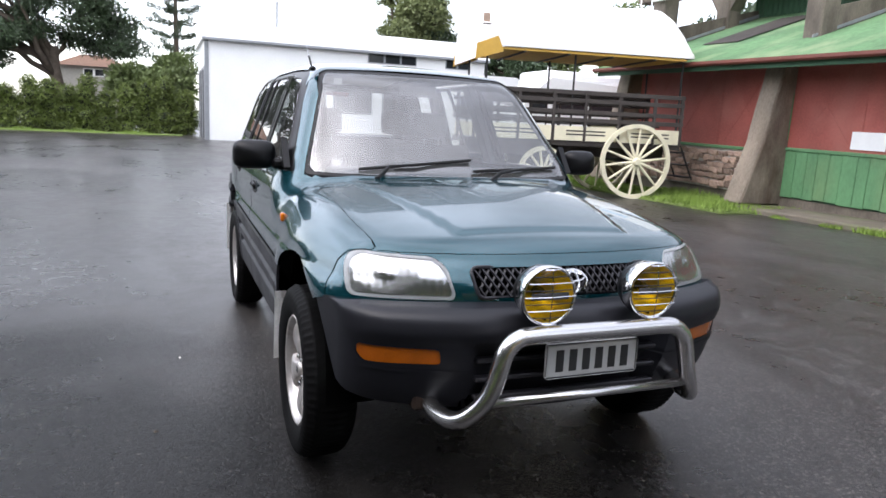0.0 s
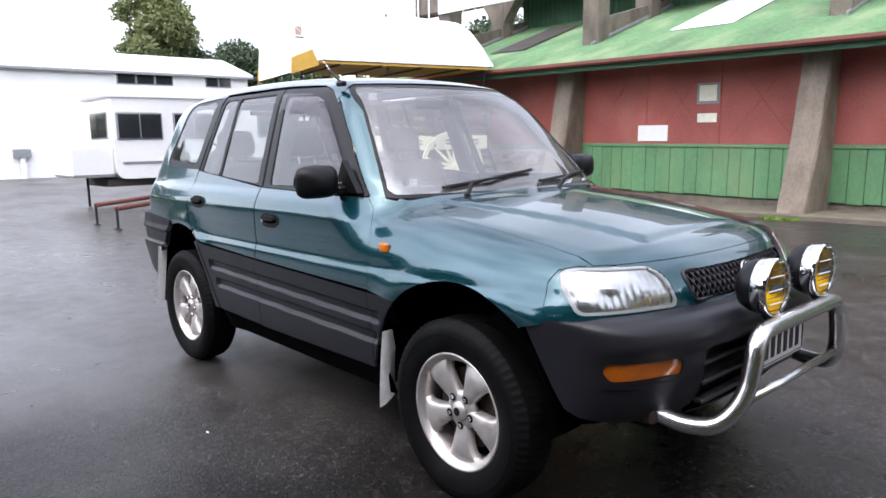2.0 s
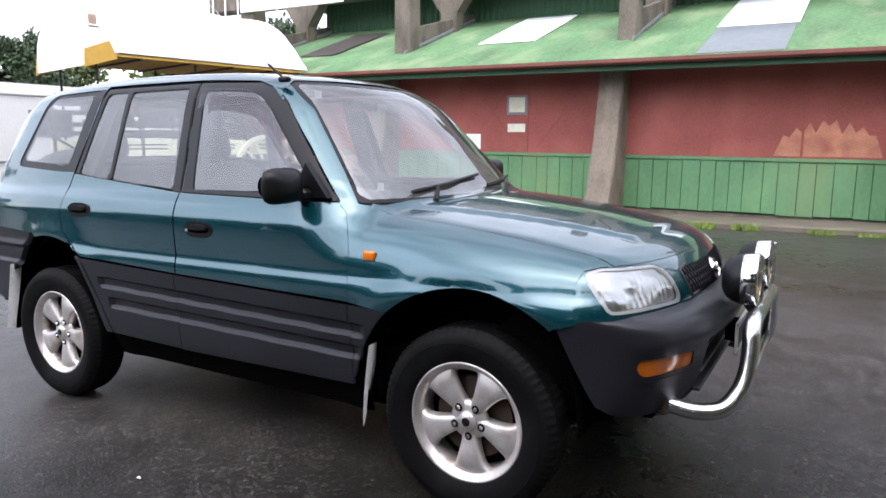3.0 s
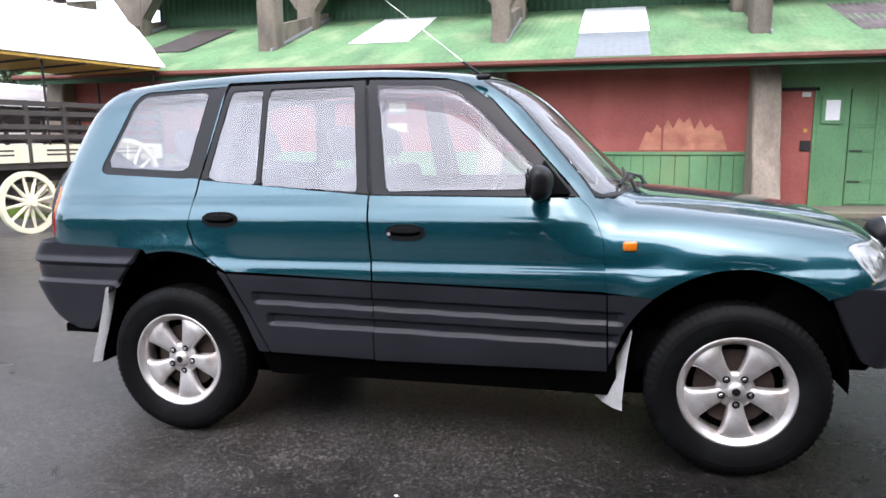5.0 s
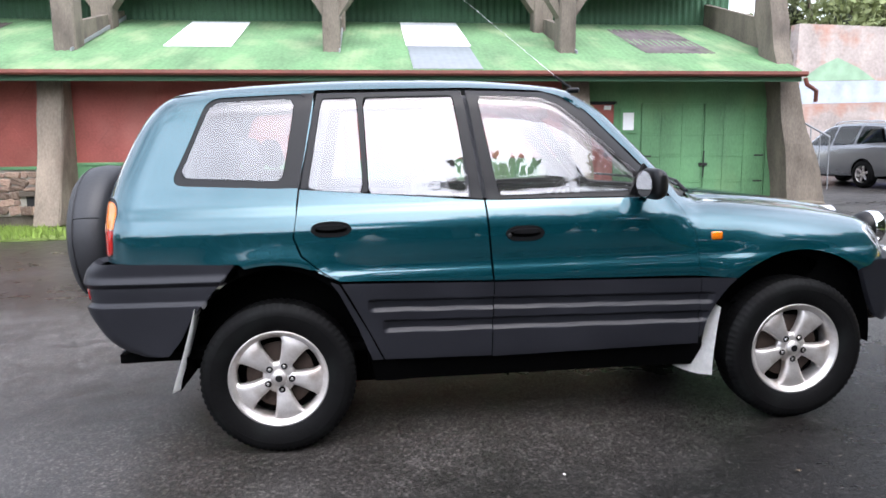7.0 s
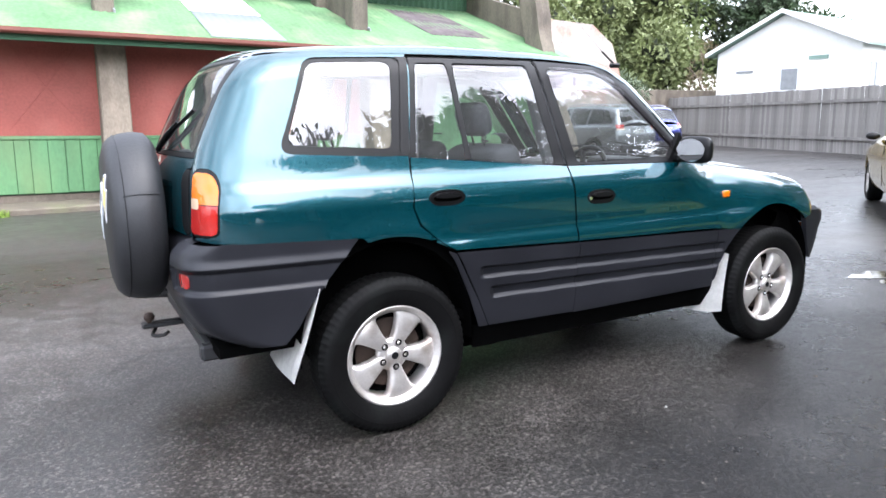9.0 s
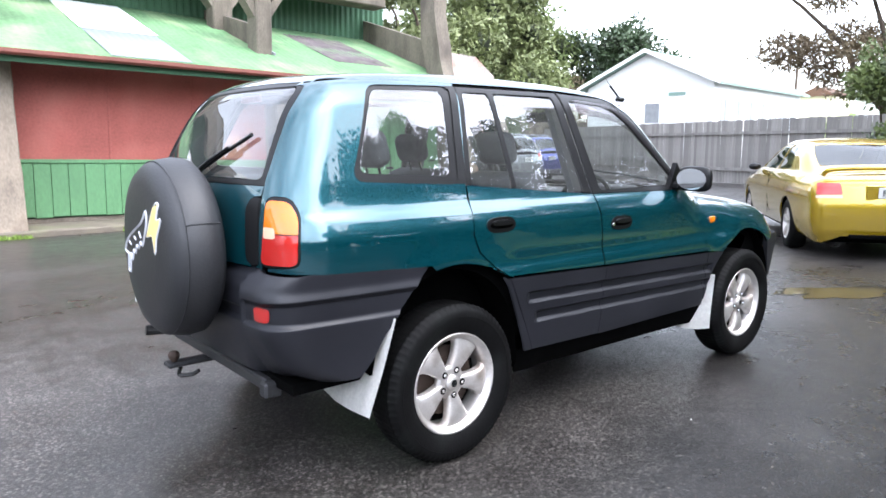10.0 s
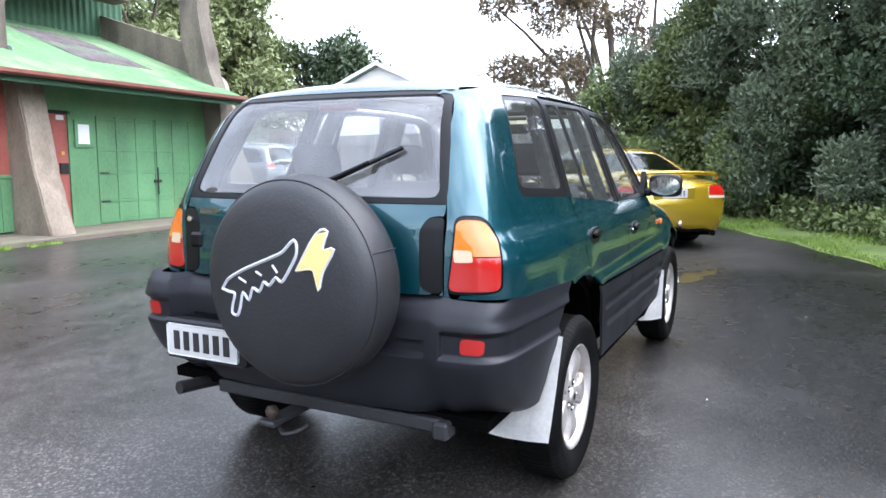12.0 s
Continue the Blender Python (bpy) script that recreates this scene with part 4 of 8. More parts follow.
def panel(name, mode, outline, mat, parent, shape=skin, off=0.0, holes=(), step=0.02, gap=0.002, rim=0.012, label="", mirror=True, thick=True):
    """A panel cut out of the skin, with a folded rim; also its mirror image on the other flank."""
    loops = [np.array(outline, float)] + [np.array(h, float) for h in holes]
    lo, hi = loops[0].min(0) - step, loops[0].max(0) + step
    nu, nv = int((hi[0] - lo[0]) / step) + 2, int((hi[1] - lo[1]) / step) + 2
    gu, gv = np.meshgrid(lo[0] + step * np.arange(nu), lo[1] + step * np.arange(nv), indexing="ij")
    cu, cv = (gu[:-1, :-1] + step / 2), (gv[:-1, :-1] + step / 2)
    keep = inside_polygon(loops[0], cu, cv)
    for h in loops[1:]:
        keep &= ~inside_polygon(h, cu, cv)
    idx = -np.ones((nu, nv), int)
    use = np.zeros((nu, nv), bool)
    for di in (0, 1):
        for dj in (0, 1):
            use[di:nu - 1 + di, dj:nv - 1 + dj] |= keep
    idx[use] = np.arange(use.sum())
    count = np.zeros((nu, nv), int)
    for di in (0, 1):
        for dj in (0, 1):
            count[di:nu - 1 + di, dj:nv - 1 + dj] += keep
    edge = use & (count < 4)
    pu, pv = gu[use].copy(), gv[use].copy()
    eu, ev = gu[edge], gv[edge]
    best, bu, bv = np.full(eu.shape, 1e9), eu.copy(), ev.copy()
    for loop in loops:
        for (x0, y0), (x1, y1) in zip(loop, np.roll(loop, -1, 0)):
            dx, dy = x1 - x0, y1 - y0
            t = np.clip(((eu - x0) * dx + (ev - y0) * dy) / (dx * dx + dy * dy + 1e-12), 0, 1)
            qx, qy = x0 + t * dx, y0 + t * dy
            d = np.hypot(qx - eu, qy - ev)
            near = d < best
            best, bu, bv = np.where(near, d, best), np.where(near, qx, bu), np.where(near, qy, bv)
    for loop in loops:
        for x0, y0 in loop:
            d = np.hypot(bu - x0, bv - y0)
            k = int(np.argmin(d))
            if d[k] < step * 0.6:
                bu[k], bv[k] = x0, y0
    pu[idx[edge]], pv[idx[edge]] = bu, bv
    p = on_skin(mode, pu, pv, shape, off)
    nrm = skin_normal(p, shape)
    quads = np.stack([idx[:-1, :-1][keep], idx[1:, :-1][keep], idx[1:, 1:][keep], idx[:-1, 1:][keep]], 1)
    a, b, c, d = (p[quads[:, i]] for i in range(4))
    flip = np.einsum("ij,ij->i", np.cross(c - a, d - b), nrm[quads[:, 0]]) < 0
    quads[flip] = quads[flip][:, ::-1]
    # the rim: border edges folded inwards
    seen = {}
    for q in quads.tolist():
        for i in range(4):
            e = (q[i], q[(i + 1) % 4])
            seen[(min(e), max(e))] = None if (min(e), max(e)) in seen else e
    border = [e for e in seen.values() if e]
    ring = sorted({v for e in border for v in e})
    back = {v: len(p) + i for i, v in enumerate(ring)}
    if gap and ring:
        near = {v: [] for v in ring}
        for q in quads.tolist():
            for v in q:
                if v in near:
                    near[v].append(q)
        for v in ring:
            mid = np.mean([p[q].mean(0) for q in near[v]], 0) - p[v]
            p[v] = p[v] + mid / (np.linalg.norm(mid) + 1e-9) * gap
    verts = np.concatenate([p, p[ring] - nrm[ring] * rim])
    normals = np.concatenate([nrm, nrm[ring]])
    faces = quads.tolist() + ([[e[1], e[0], back[e[0]], back[e[1]]] for e in border] if thick else [])
    obs = []
    for s in ((1, -1) if mirror else (1,)):
        v = verts.copy()
        v[:, 1] *= s
        fl = faces if s == 1 else [f[::-1] for f in faces]
        nn = normals.copy()
        nn[:, 1] *= s
        ob = raw(name, v.tolist(), fl, (mat, UNDER) if mat is TEAL else mat, parent, label, smooth=True)
        # rims of painted panels take the near-black, as shade within the seams
        if mat is TEAL and thick:
            ob.data.polygons.foreach_set("material_index", [0] * len(quads) + [1] * len(border))
        ob.data.normals_split_custom_set_from_vertices([tuple(q) for q in nn])
        obs.append(ob)
    return obs


rav = thing("compact_suv", "teal metallic five-door compact four-wheel-drive with grey cladding and bull bar", "car")

# --- painted panels ---
WIN_Q = round_poly([(-1.03, 1.587), (-1.468, 1.572), (-1.626, 1.198), (-1.112, 1.170)], 0.055)
WIN_R = [(-0.995, 1.588), (-0.335, 1.590), (-0.272, 1.100), (-1.075, 1.168)]
WIN_F = [(-0.318, 1.590), (0.05, 1.576), (0.145, 1.549), (0.238, 1.485), (0.605, 1.086), (-0.255, 1.098)]
front_door_line = [(0.603, 1.083), (0.645, 1.045), (0.675, 0.99), (0.703, 0.915), (0.715, 0.72)]
doors = panel("front_door", "side", [(-0.2635, 1.096)] + front_door_line + [(-0.2395, 0.742)], TEAL, rav, gap=0.002)
panel("rear_door", "side", [(-1.078, 1.166), (-0.268, 1.096), (-0.244, 0.742), (-0.92, 0.768), (-1.0, 0.82), (-1.075, 0.885), (-1.105, 0.965)], TEAL, rav)
# the wing, up to the bonnet's edge
xs = np.linspace(0.735, 1.60, 12)
edge_y = np.interp(xs, [0.62, 1.0, 1.4, 1.62], [0.655, 0.665, 0.66, 0.64])
hood_edge = on_skin("top", xs, -edge_y)
wing_top = [(float(q[0]), float(q[2])) for q in hood_edge]
corner = on_skin("front", np.array([-0.64]), np.array([0.905]))[0]
wing = front_door_line[::-1] + [(0.62, 1.09)] + wing_top + [(float(corner[0]) - 0.002, 0.907), (1.625, 0.9055), (1.585, 0.896), (1.570, 0.86), (1.580, 0.80), (1.60, 0.738), (1.50, 0.71)] + arc(1.205, 0.345, 0.475, 50, 131)
panel("front_wing", "side", wing, TEAL, rav, step=0.012, gap=0)
# bonnet and nose
ys = np.linspace(-0.64, 0.64, 21)
lip = on_skin("front", ys, np.full_like(ys, 0.905))
lip_line = [(float(q[0]), float(q[1])) for q in lip]
cowl = [(0.722 + 0.155 * (1 - (k / 8 - 1) ** 2), 0.655 * (1 - k / 8)) for k in range(17)]
hood_poly = lip_line + [(float(a), float(b)) for a, b in zip(xs[::-1], edge_y[::-1])] + cowl[1:-1] + [(float(a), -float(b)) for a, b in zip(xs, edge_y)]
panel("bonnet", "top", hood_poly, TEAL, rav, mirror=False, gap=0.0015, step=0.022)
HEADLAMP = round_poly([(-0.746, 0.845), (-0.726, 0.888), (-0.692, 0.9035), (-0.475, 0.897), (-0.438, 0.868), (-0.414, 0.763), (-0.750, 0.763)], 0.028)


def to_mode(points, mode, shape=skin):
    """Front-view points (y, z) brought into another mode's panel coordinates."""
    q = np.array(points, float)
    p = on_skin("front", q[:, 0], q[:, 1], shape)
    u, v = MODES[mode][1](p[:, 0], p[:, 1], p[:, 2])
    return [(float(a), float(b)) for a, b in zip(u, v)]


LAMP_N = to_mode(HEADLAMP, "nose")
# tucked a little way under the bonnet and the wings
nose_top = to_mode([(float(a), 0.912) for a in ys], "nose")
nose_out = side_line([(1.60, 0.913), (1.555, 0.90), (1.545, 0.85), (1.56, 0.78), (1.575, 0.738)], "nose")
GRILLE = round_poly([(-0.365, 0.868), (0.365, 0.868), (0.345, 0.772), (-0.345, 0.772)], 0.03)
panel("nose_panel", "nose", nose_top + [(-a, b) for a, b in nose_out] + [(0.7 * radians(a), 0.738) for a in (-50, -25, 0, 25, 50)] + nose_out[::-1], TEAL, rav, holes=(LAMP_N, [(-a, b) for a, b in LAMP_N], to_mode(GRILLE, "nose")), mirror=False, off=-0.002, step=0.012, gap=0.0, rim=0.04)
# headlamps: reflector bowl under a clear cover
lamps = panel("headlamp", "nose", LAMP_N, LAMP_GLASS, rav, off=0.0, step=0.012, rim=0.006, label="clear headlamp glass")
REFLECT = material("lamp_reflector", (0.50, 0.50, 0.49), rough=0.20, metal=0.9, vary=0.08, scale=5, fine=40)


def lamp_bowl(x, y, z):
    ay = np.abs(y)
    r = np.sqrt(((ay - 0.62) / 1.5) ** 2 + (z - 0.838) ** 2)
    dome = 0.014 * np.clip(1 - (r / 0.070) ** 2, 0, 1) ** 1.5 - 0.010 * np.exp(-(r / 0.016) ** 2)
    flute = 0.0005 * np.sin(ay * 260)
    return skin(x + 0.018 + dome * 0.9 + flute, y, z)


bowls = panel("reflector", "nose", LAMP_N, REFLECT, None, shape=lamp_bowl, step=0.006, rim=0.02)
for ob, cover in zip(bowls, lamps):
    ob.parent = cover
BEZEL_IN = to_mode(round_poly([(-0.737, 0.845), (-0.718, 0.880), (-0.688, 0.895), (-0.479, 0.889), (-0.448, 0.864), (-0.424, 0.772), (-0.741, 0.772)], 0.024), "nose")
rims = panel("lamp_bezel", "nose", LAMP_N, material("grey_lamp_surround", (0.40, 0.41, 0.41), rough=0.35, vary=0.08), None, off=-0.004, holes=(BEZEL_IN,), step=0.006, rim=0.01, gap=0)
for ob, cover in zip(rims, lamps):
    ob.parent = cover
# roof with its side rails, screen pillars
rail = side_line([(-1.71, 1.560), (-1.5, 1.593), (-1.0, 1.602), (-0.32, 1.603), (0.03, 1.585), (0.13, 1.555), (0.22, 1.49)], "roof")
fr = on_skin("front", np.linspace(-0.50, 0.50, 13), np.full(13, 1.582) + 0.012 * (1 - np.linspace(-1, 1, 13) ** 2))
re = on_skin("rear", np.linspace(0.50, -0.50, 13), np.full(13, 1.573) + 0.0095 * (1 - np.linspace(-1, 1, 13) ** 4))
to_roof = MODES["roof"][1]
front_edge = [tuple(float(c) for c in to_roof(*q)) for q in fr]
rear_edge = [tuple(float(c) for c in to_roof(*q)) for q in re]
left_rail = [(a, -b) for a, b in rail]
panel("roof", "roof", rail + front_edge + left_rail[::-1] + rear_edge, TEAL, rav, mirror=False, gap=0.0, step=0.02)
pil_in = on_skin("front", np.array([-0.470, -0.528, -0.575, -0.621, -0.664, -0.697, -0.701]), np.array([1.598, 1.574, 1.45, 1.32, 1.20, 1.09, 1.076]))
pil_in = [tuple(float(c) for c in MODES["pillar"][1](*q)) for q in pil_in]
pil_out = side_line([(0.634, 1.074), (0.609, 1.087), (0.424, 1.297), (0.242, 1.487), (0.150, 1.553), (0.06, 1.584)], "pillar")
panel("screen_pillar", "pillar", pil_in + pil_out, TEAL, rav, off=-0.0015, step=0.006, gap=0.0)
# rear quarter, wrapped round the corner
gate_z = np.array([1.56, 1.45, 1.33, 1.2, 1.05, 0.95, 0.88])
gate_y = np.array([-0.49, -0.525, -0.552, -0.570, -0.577, -0.577, -0.577])
gp = on_skin("rear", gate_y, gate_z)
gate_edge = [tuple(float(c) for c in MODES["tail"][1](*q)) for q in gp]
q_front = [(-1.0, 1.602), (-1.01, 1.588), (-1.083, 1.17), (-1.108, 0.965), (-1.08, 0.885), (-1.0, 0.82), (-0.935, 0.775)]
q_arch = arc(-1.205, 0.345, 0.505, 58, 103)
q_low = [(-1.34, 0.858), (-1.6, 0.862), (-1.8, 0.868)]
quarter = side_line([(-1.70, 1.568), (-1.5, 1.597), (-1.25, 1.601)] + q_front + q_arch + q_low, "tail") + [(0.7 * radians(58), 0.872), (0.7 * radians(48), 0.876)] + gate_edge[::-1]
at_tail = lambda x, y, z: (0.7 * math.atan2(y, -1.35 - x), z)
SURROUND = round_poly([at_tail(-1.895, 0.5785, 1.150), at_tail(-1.862, 0.684, 1.146), at_tail(-1.847, 0.724, 1.085), at_tail(-1.870, 0.752, 0.90), at_tail(-1.935, 0.5785, 0.888)], 0.03)
LAMP_R = round_poly([at_tail(-1.895, 0.580, 1.138), at_tail(-1.862, 0.674, 1.134), at_tail(-1.847, 0.712, 1.080), at_tail(-1.872, 0.739, 0.905), at_tail(-1.935, 0.580, 0.900)], 0.025)
panel("quarter_panel", "tail", quarter, TEAL, rav, holes=(side_line(WIN_Q, "tail"), SURROUND), step=0.016)
panel("lamp_surround", "tail", SURROUND, BLACK, rav, off=-0.003, step=0.012, gap=0)
# tailgate
GATE_GLASS = round_poly([(-0.545, 1.205), (0.545, 1.205), (0.468, 1.562), (-0.468, 1.562)], 0.04)
BLOCK = round_poly([(-0.5752, 1.148), (-0.518, 1.142), (-0.492, 1.10), (-0.497, 0.915), (-0.522, 0.892), (-0.5752, 0.892)], 0.02)
block_l = [(-a, b) for a, b in BLOCK]
GATE_FRAME = [(-0.5745, 1.186), (0.5745, 1.186), (0.5565, 1.33), (0.529, 1.45), (0.492, 1.5715), (0.44, 1.577), (0.3, 1.581), (-0.3, 1.581), (-0.44, 1.577), (-0.492, 1.5715), (-0.529, 1.45), (-0.5565, 1.33)]
panel("tailgate", "rear", [(-0.5745, 1.185), (-0.576, 0.884), (0.576, 0.884), (0.5745, 1.185)], TEAL, rav, holes=(BLOCK, block_l), mirror=False, step=0.018)
panel("tailgate_frame", "rear", GATE_FRAME, BLACK, rav, off=-0.002, holes=(GATE_GLASS,), mirror=False, step=0.010, gap=0.001, label="black bordered tailgate window frame")[0]
panel("rear_window", "rear", GATE_GLASS, GLASS_LIGHT, rav, off=-0.006, mirror=False, step=0.03, rim=0.004, label="rear window glass")
panel("lamp_blank", "rear", BLOCK, BLACK, rav, off=0.004, step=0.01)
# tail lamps: amber over red with a clear insert
ulo, uhi = min(q[0] for q in LAMP_R), max(q[0] for q in LAMP_R)
ins = [(ulo + 0.012, 1.040), (ulo + 0.052, 1.038), (ulo + 0.054, 1.000), (ulo + 0.012, 0.998)]
both = []
for nm, rng_z, mt in (("amber_lens", (1.018, 2), ORANGE), ("red_lens", (0, 1.016), RED_LENS)):
    pts = []
    ring = LAMP_R + [LAMP_R[0]]
    for (a0, b0), (a1, b1) in zip(ring, ring[1:]):
        if rng_z[0] <= b0 <= rng_z[1]:
            pts.append((a0, b0))
        for cut in rng_z:
            if (b0 - cut) * (b1 - cut) < 0:
                t = (cut - b0) / (b1 - b0)
                pts.append((a0 + t * (a1 - a0), cut))
    both.append(panel(nm, "tail", pts, mt, rav, off=0.004, step=0.009, gap=0.001))
for k, ob in enumerate(panel("clear_insert", "tail", round_poly(ins, 0.008), WHITE_LENS, None, off=0.0055, step=0.006, gap=0, rim=0.002)):
    ob.parent = both[0][k]
# --- windows and black frames ---
GL_Q = round_poly([(-1.090, 1.566), (-1.456, 1.554), (-1.592, 1.228), (-1.150, 1.202)], 0.045)
GL_R1 = round_poly([(-0.972, 1.562), (-0.818, 1.565), (-0.802, 1.140), (-1.045, 1.164)], 0.015)
GL_R2 = round_poly([(-0.788, 1.565), (-0.380, 1.567), (-0.325, 1.108), (-0.778, 1.138)], 0.02)
GL_F = round_poly([(-0.265, 1.552), (0.01, 1.540), (0.09, 1.512), (0.18, 1.442), (0.50, 1.118), (-0.195, 1.110)], 0.02)
panel("quarter_window_frame", "side", [(-1.30 + (a + 1.30) * 1.025, 1.38 + (b - 1.38) * 1.03) for a, b in WIN_Q], BLACK, rav, off=-0.004, holes=(GL_Q,), step=0.012, gap=0)
panel("pillar_cover", "side", [(-1.006, 1.588), (-1.080, 1.171), (-1.150, 1.174), (-1.118, 1.19), (-1.046, 1.572), (-1.072, 1.588)], BLACK, rav, off=0.0012, step=0.008, gap=0, rim=0.002)
panel("rear_door_frame", "side", WIN_R, BLACK, rav, off=-0.003, holes=(GL_R1, GL_R2), step=0.012, gap=0.002)
panel("front_door_frame", "side", WIN_F, BLACK, rav, off=-0.003, holes=(GL_F,), step=0.012, gap=0.002)
panel("quarter_window", "side", GL_Q, GLASS, rav, off=-0.005, step=0.03, rim=0.004)
panel("vent_window", "side", GL_R1, GLASS, rav, off=-0.008, step=0.03, rim=0.004)
panel("rear_door_window", "side", GL_R2, GLASS, rav, off=-0.009, step=0.03, rim=0.004)
panel("front_door_window", "side", GL_F, GLASS, rav, off=-0.009, step=0.03, rim=0.004)
SCREEN = round_poly([(-0.684, 1.090), (0.684, 1.090), (0.520, 1.569), (-0.520, 1.569)], 0.04)
panel("screen_seal", "front", round_poly([(-0.702, 1.078), (0.702, 1.078), (0.534, 1.582), (-0.534, 1.582)], 0.03), BLACK, rav, off=-0.004, holes=(SCREEN,), mirror=False, step=0.012, gap=0)
panel("windscreen", "front", SCREEN, SCREEN_GLASS, rav, off=-0.005, mirror=False, step=0.03, rim=0.004, label="windscreen glass")
part("cowl_panel", prism([(a + 0.012, b) for a, b in cowl[1:-1]] + [(a - 0.05, b) for a, b in cowl[-2:0:-1]], 1.045, 1.056, "z"), BLACK, rav)
panel("cowl_corner", "top", [(0.705, -0.715), (0.85, -0.715), (0.85, -0.60), (0.77, -0.60), (0.705, -0.655)], TEAL, rav, off=-0.004, step=0.01, gap=0, thick=False)
# --- grey cladding and bumpers ---
panel("rear_door_cladding", "side", [(-0.912, 0.758), (-0.2425, 0.736), (-0.2535, 0.392), (-0.735, 0.402), (-0.795, 0.53), (-0.88, 0.70)], CLAD, rav, shape=cladding, step=0.006, gap=0.001)
panel("arch_strip", "side", [(-0.965, 0.775), (-0.92, 0.757), (-0.80, 0.53), (-0.742, 0.402), (-0.79, 0.402), (-0.85, 0.56), (-0.925, 0.72)], CLAD, rav, shape=cladding, off=0.004, step=0.010)
panel("front_door_cladding", "side", [(-0.2385, 0.736), (0.716, 0.710), (0.722, 0.395), (-0.2495, 0.388)], CLAD, rav, shape=cladding, step=0.006, gap=0.001)
panel("wing_cladding", "side", [(0.7205, 0.710), (0.895, 0.704)] + arc(1.205, 0.345, 0.475, 132, 168, 6) + [(0.727, 0.42)], CLAD, rav, shape=cladding, step=0.006, gap=0.001)
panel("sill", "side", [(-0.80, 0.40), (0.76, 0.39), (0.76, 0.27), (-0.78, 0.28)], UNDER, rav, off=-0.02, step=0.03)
fb = [(0.7 * radians(a), z) for a, z in ((-65.5, 0.735), (-58, 0.750), (-50, 0.760), (0, 0.762), (50, 0.760), (58, 0.750), (65.5, 0.735), (64, 0.68), (61.6, 0.60), (59, 0.52), (57, 0.465), (54, 0.44), (45, 0.415), (20, 0.375), (0, 0.37), (-20, 0.375), (-45, 0.415), (-54, 0.44), (-57, 0.465), (-59, 0.52), (-61.6, 0.60), (-64, 0.68))]
IND = [(0.7 * math.atan2(y, x - 1.15), z) for x, y, z in ((1.775, 0.732, 0.632), (1.898, 0.492, 0.622), (1.893, 0.484, 0.566), (1.785, 0.715, 0.568), (1.768, 0.738, 0.60))]
ind_r = round_poly(IND, 0.012)
ind_l = [(-a, b) for a, b in ind_r]
panel("front_bumper", "nose", fb, CLAD, rav, shape=bumper_front, holes=(ind_r, ind_l), mirror=False, step=0.012, gap=0, rim=0.03, label="grey plastic front bumper")
panel("indicator", "nose", ind_r, AMBER_DARK, rav, shape=bumper_front, off=-0.006, step=0.01, rim=0.01, label="amber front indicator")
panel("bumper_trim", "nose", [(a, b - 0.030) for a, b in [(0.7 * math.atan2(y, x - 1.15), z) for x, y, z in ((1.76, 0.735, 0.59), (1.87, 0.48, 0.578), (1.93, 0.28, 0.566), (1.93, 0.28, 0.556), (1.87, 0.48, 0.566), (1.76, 0.735, 0.578))]], CLAD, rav, shape=bumper_front, off=0.004, step=0.006, gap=0)
GRILL_B = material("dark_grille_plastic", (0.02, 0.019, 0.023), rough=0.45, vary=0.1)
for zz in (0.44, 0.505, 0.57):
    part("lower_slat", box(1.865, 1.90, -0.36, 0.36, zz - 0.008, zz + 0.008, 0.004), GRILL_B, rav)
side_r = side_line([(-1.36, 0.858), (-1.42, 0.79), (-1.49, 0.705), (-1.562, 0.62), (-1.612, 0.53), (-1.665, 0.466)], "tail", bumper_rear)
rb = (side_r[:1] + [(0.7 * radians(a), z) for a, z in ((75, 0.866), (62, 0.872), (45, 0.884), (0, 0.886), (-45, 0.884), (-62, 0.872), (-75, 0.866))]
      + [(-a, b) for a, b in side_r] + [(0.7 * radians(a), z) for a, z in ((-58, 0.466), (-48, 0.460), (-20, 0.452), (20, 0.452), (48, 0.460), (58, 0.466))] + side_r[:0:-1])
panel("rear_bumper", "tail", rb, CLAD, rav, shape=bumper_rear, mirror=False, step=0.009, gap=0, rim=0.03, label="grey plastic rear bumper")
panel("reflector", "tail", round_poly([(0.7 * math.atan2(y, 0.66), z) for y, z in ((0.660, 0.768), (0.765, 0.766), (0.762, 0.712), (0.660, 0.712))], 0.016), RED_LENS, rav, shape=bumper_rear, off=0.005, step=0.006, label="red rear reflector")

# --- dark inner shell, wheel housings and underbody, their shade put into the colour ---
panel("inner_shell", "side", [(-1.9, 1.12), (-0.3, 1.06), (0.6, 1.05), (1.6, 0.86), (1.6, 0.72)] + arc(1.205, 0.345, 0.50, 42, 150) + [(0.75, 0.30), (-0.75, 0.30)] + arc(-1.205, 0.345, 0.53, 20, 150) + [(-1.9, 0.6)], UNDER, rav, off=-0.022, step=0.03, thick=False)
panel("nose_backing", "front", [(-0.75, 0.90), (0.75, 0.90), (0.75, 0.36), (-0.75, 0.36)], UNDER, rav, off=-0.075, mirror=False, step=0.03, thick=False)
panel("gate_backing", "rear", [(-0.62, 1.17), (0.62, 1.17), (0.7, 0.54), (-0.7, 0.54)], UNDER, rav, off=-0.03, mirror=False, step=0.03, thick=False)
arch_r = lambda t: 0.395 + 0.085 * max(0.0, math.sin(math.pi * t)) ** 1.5
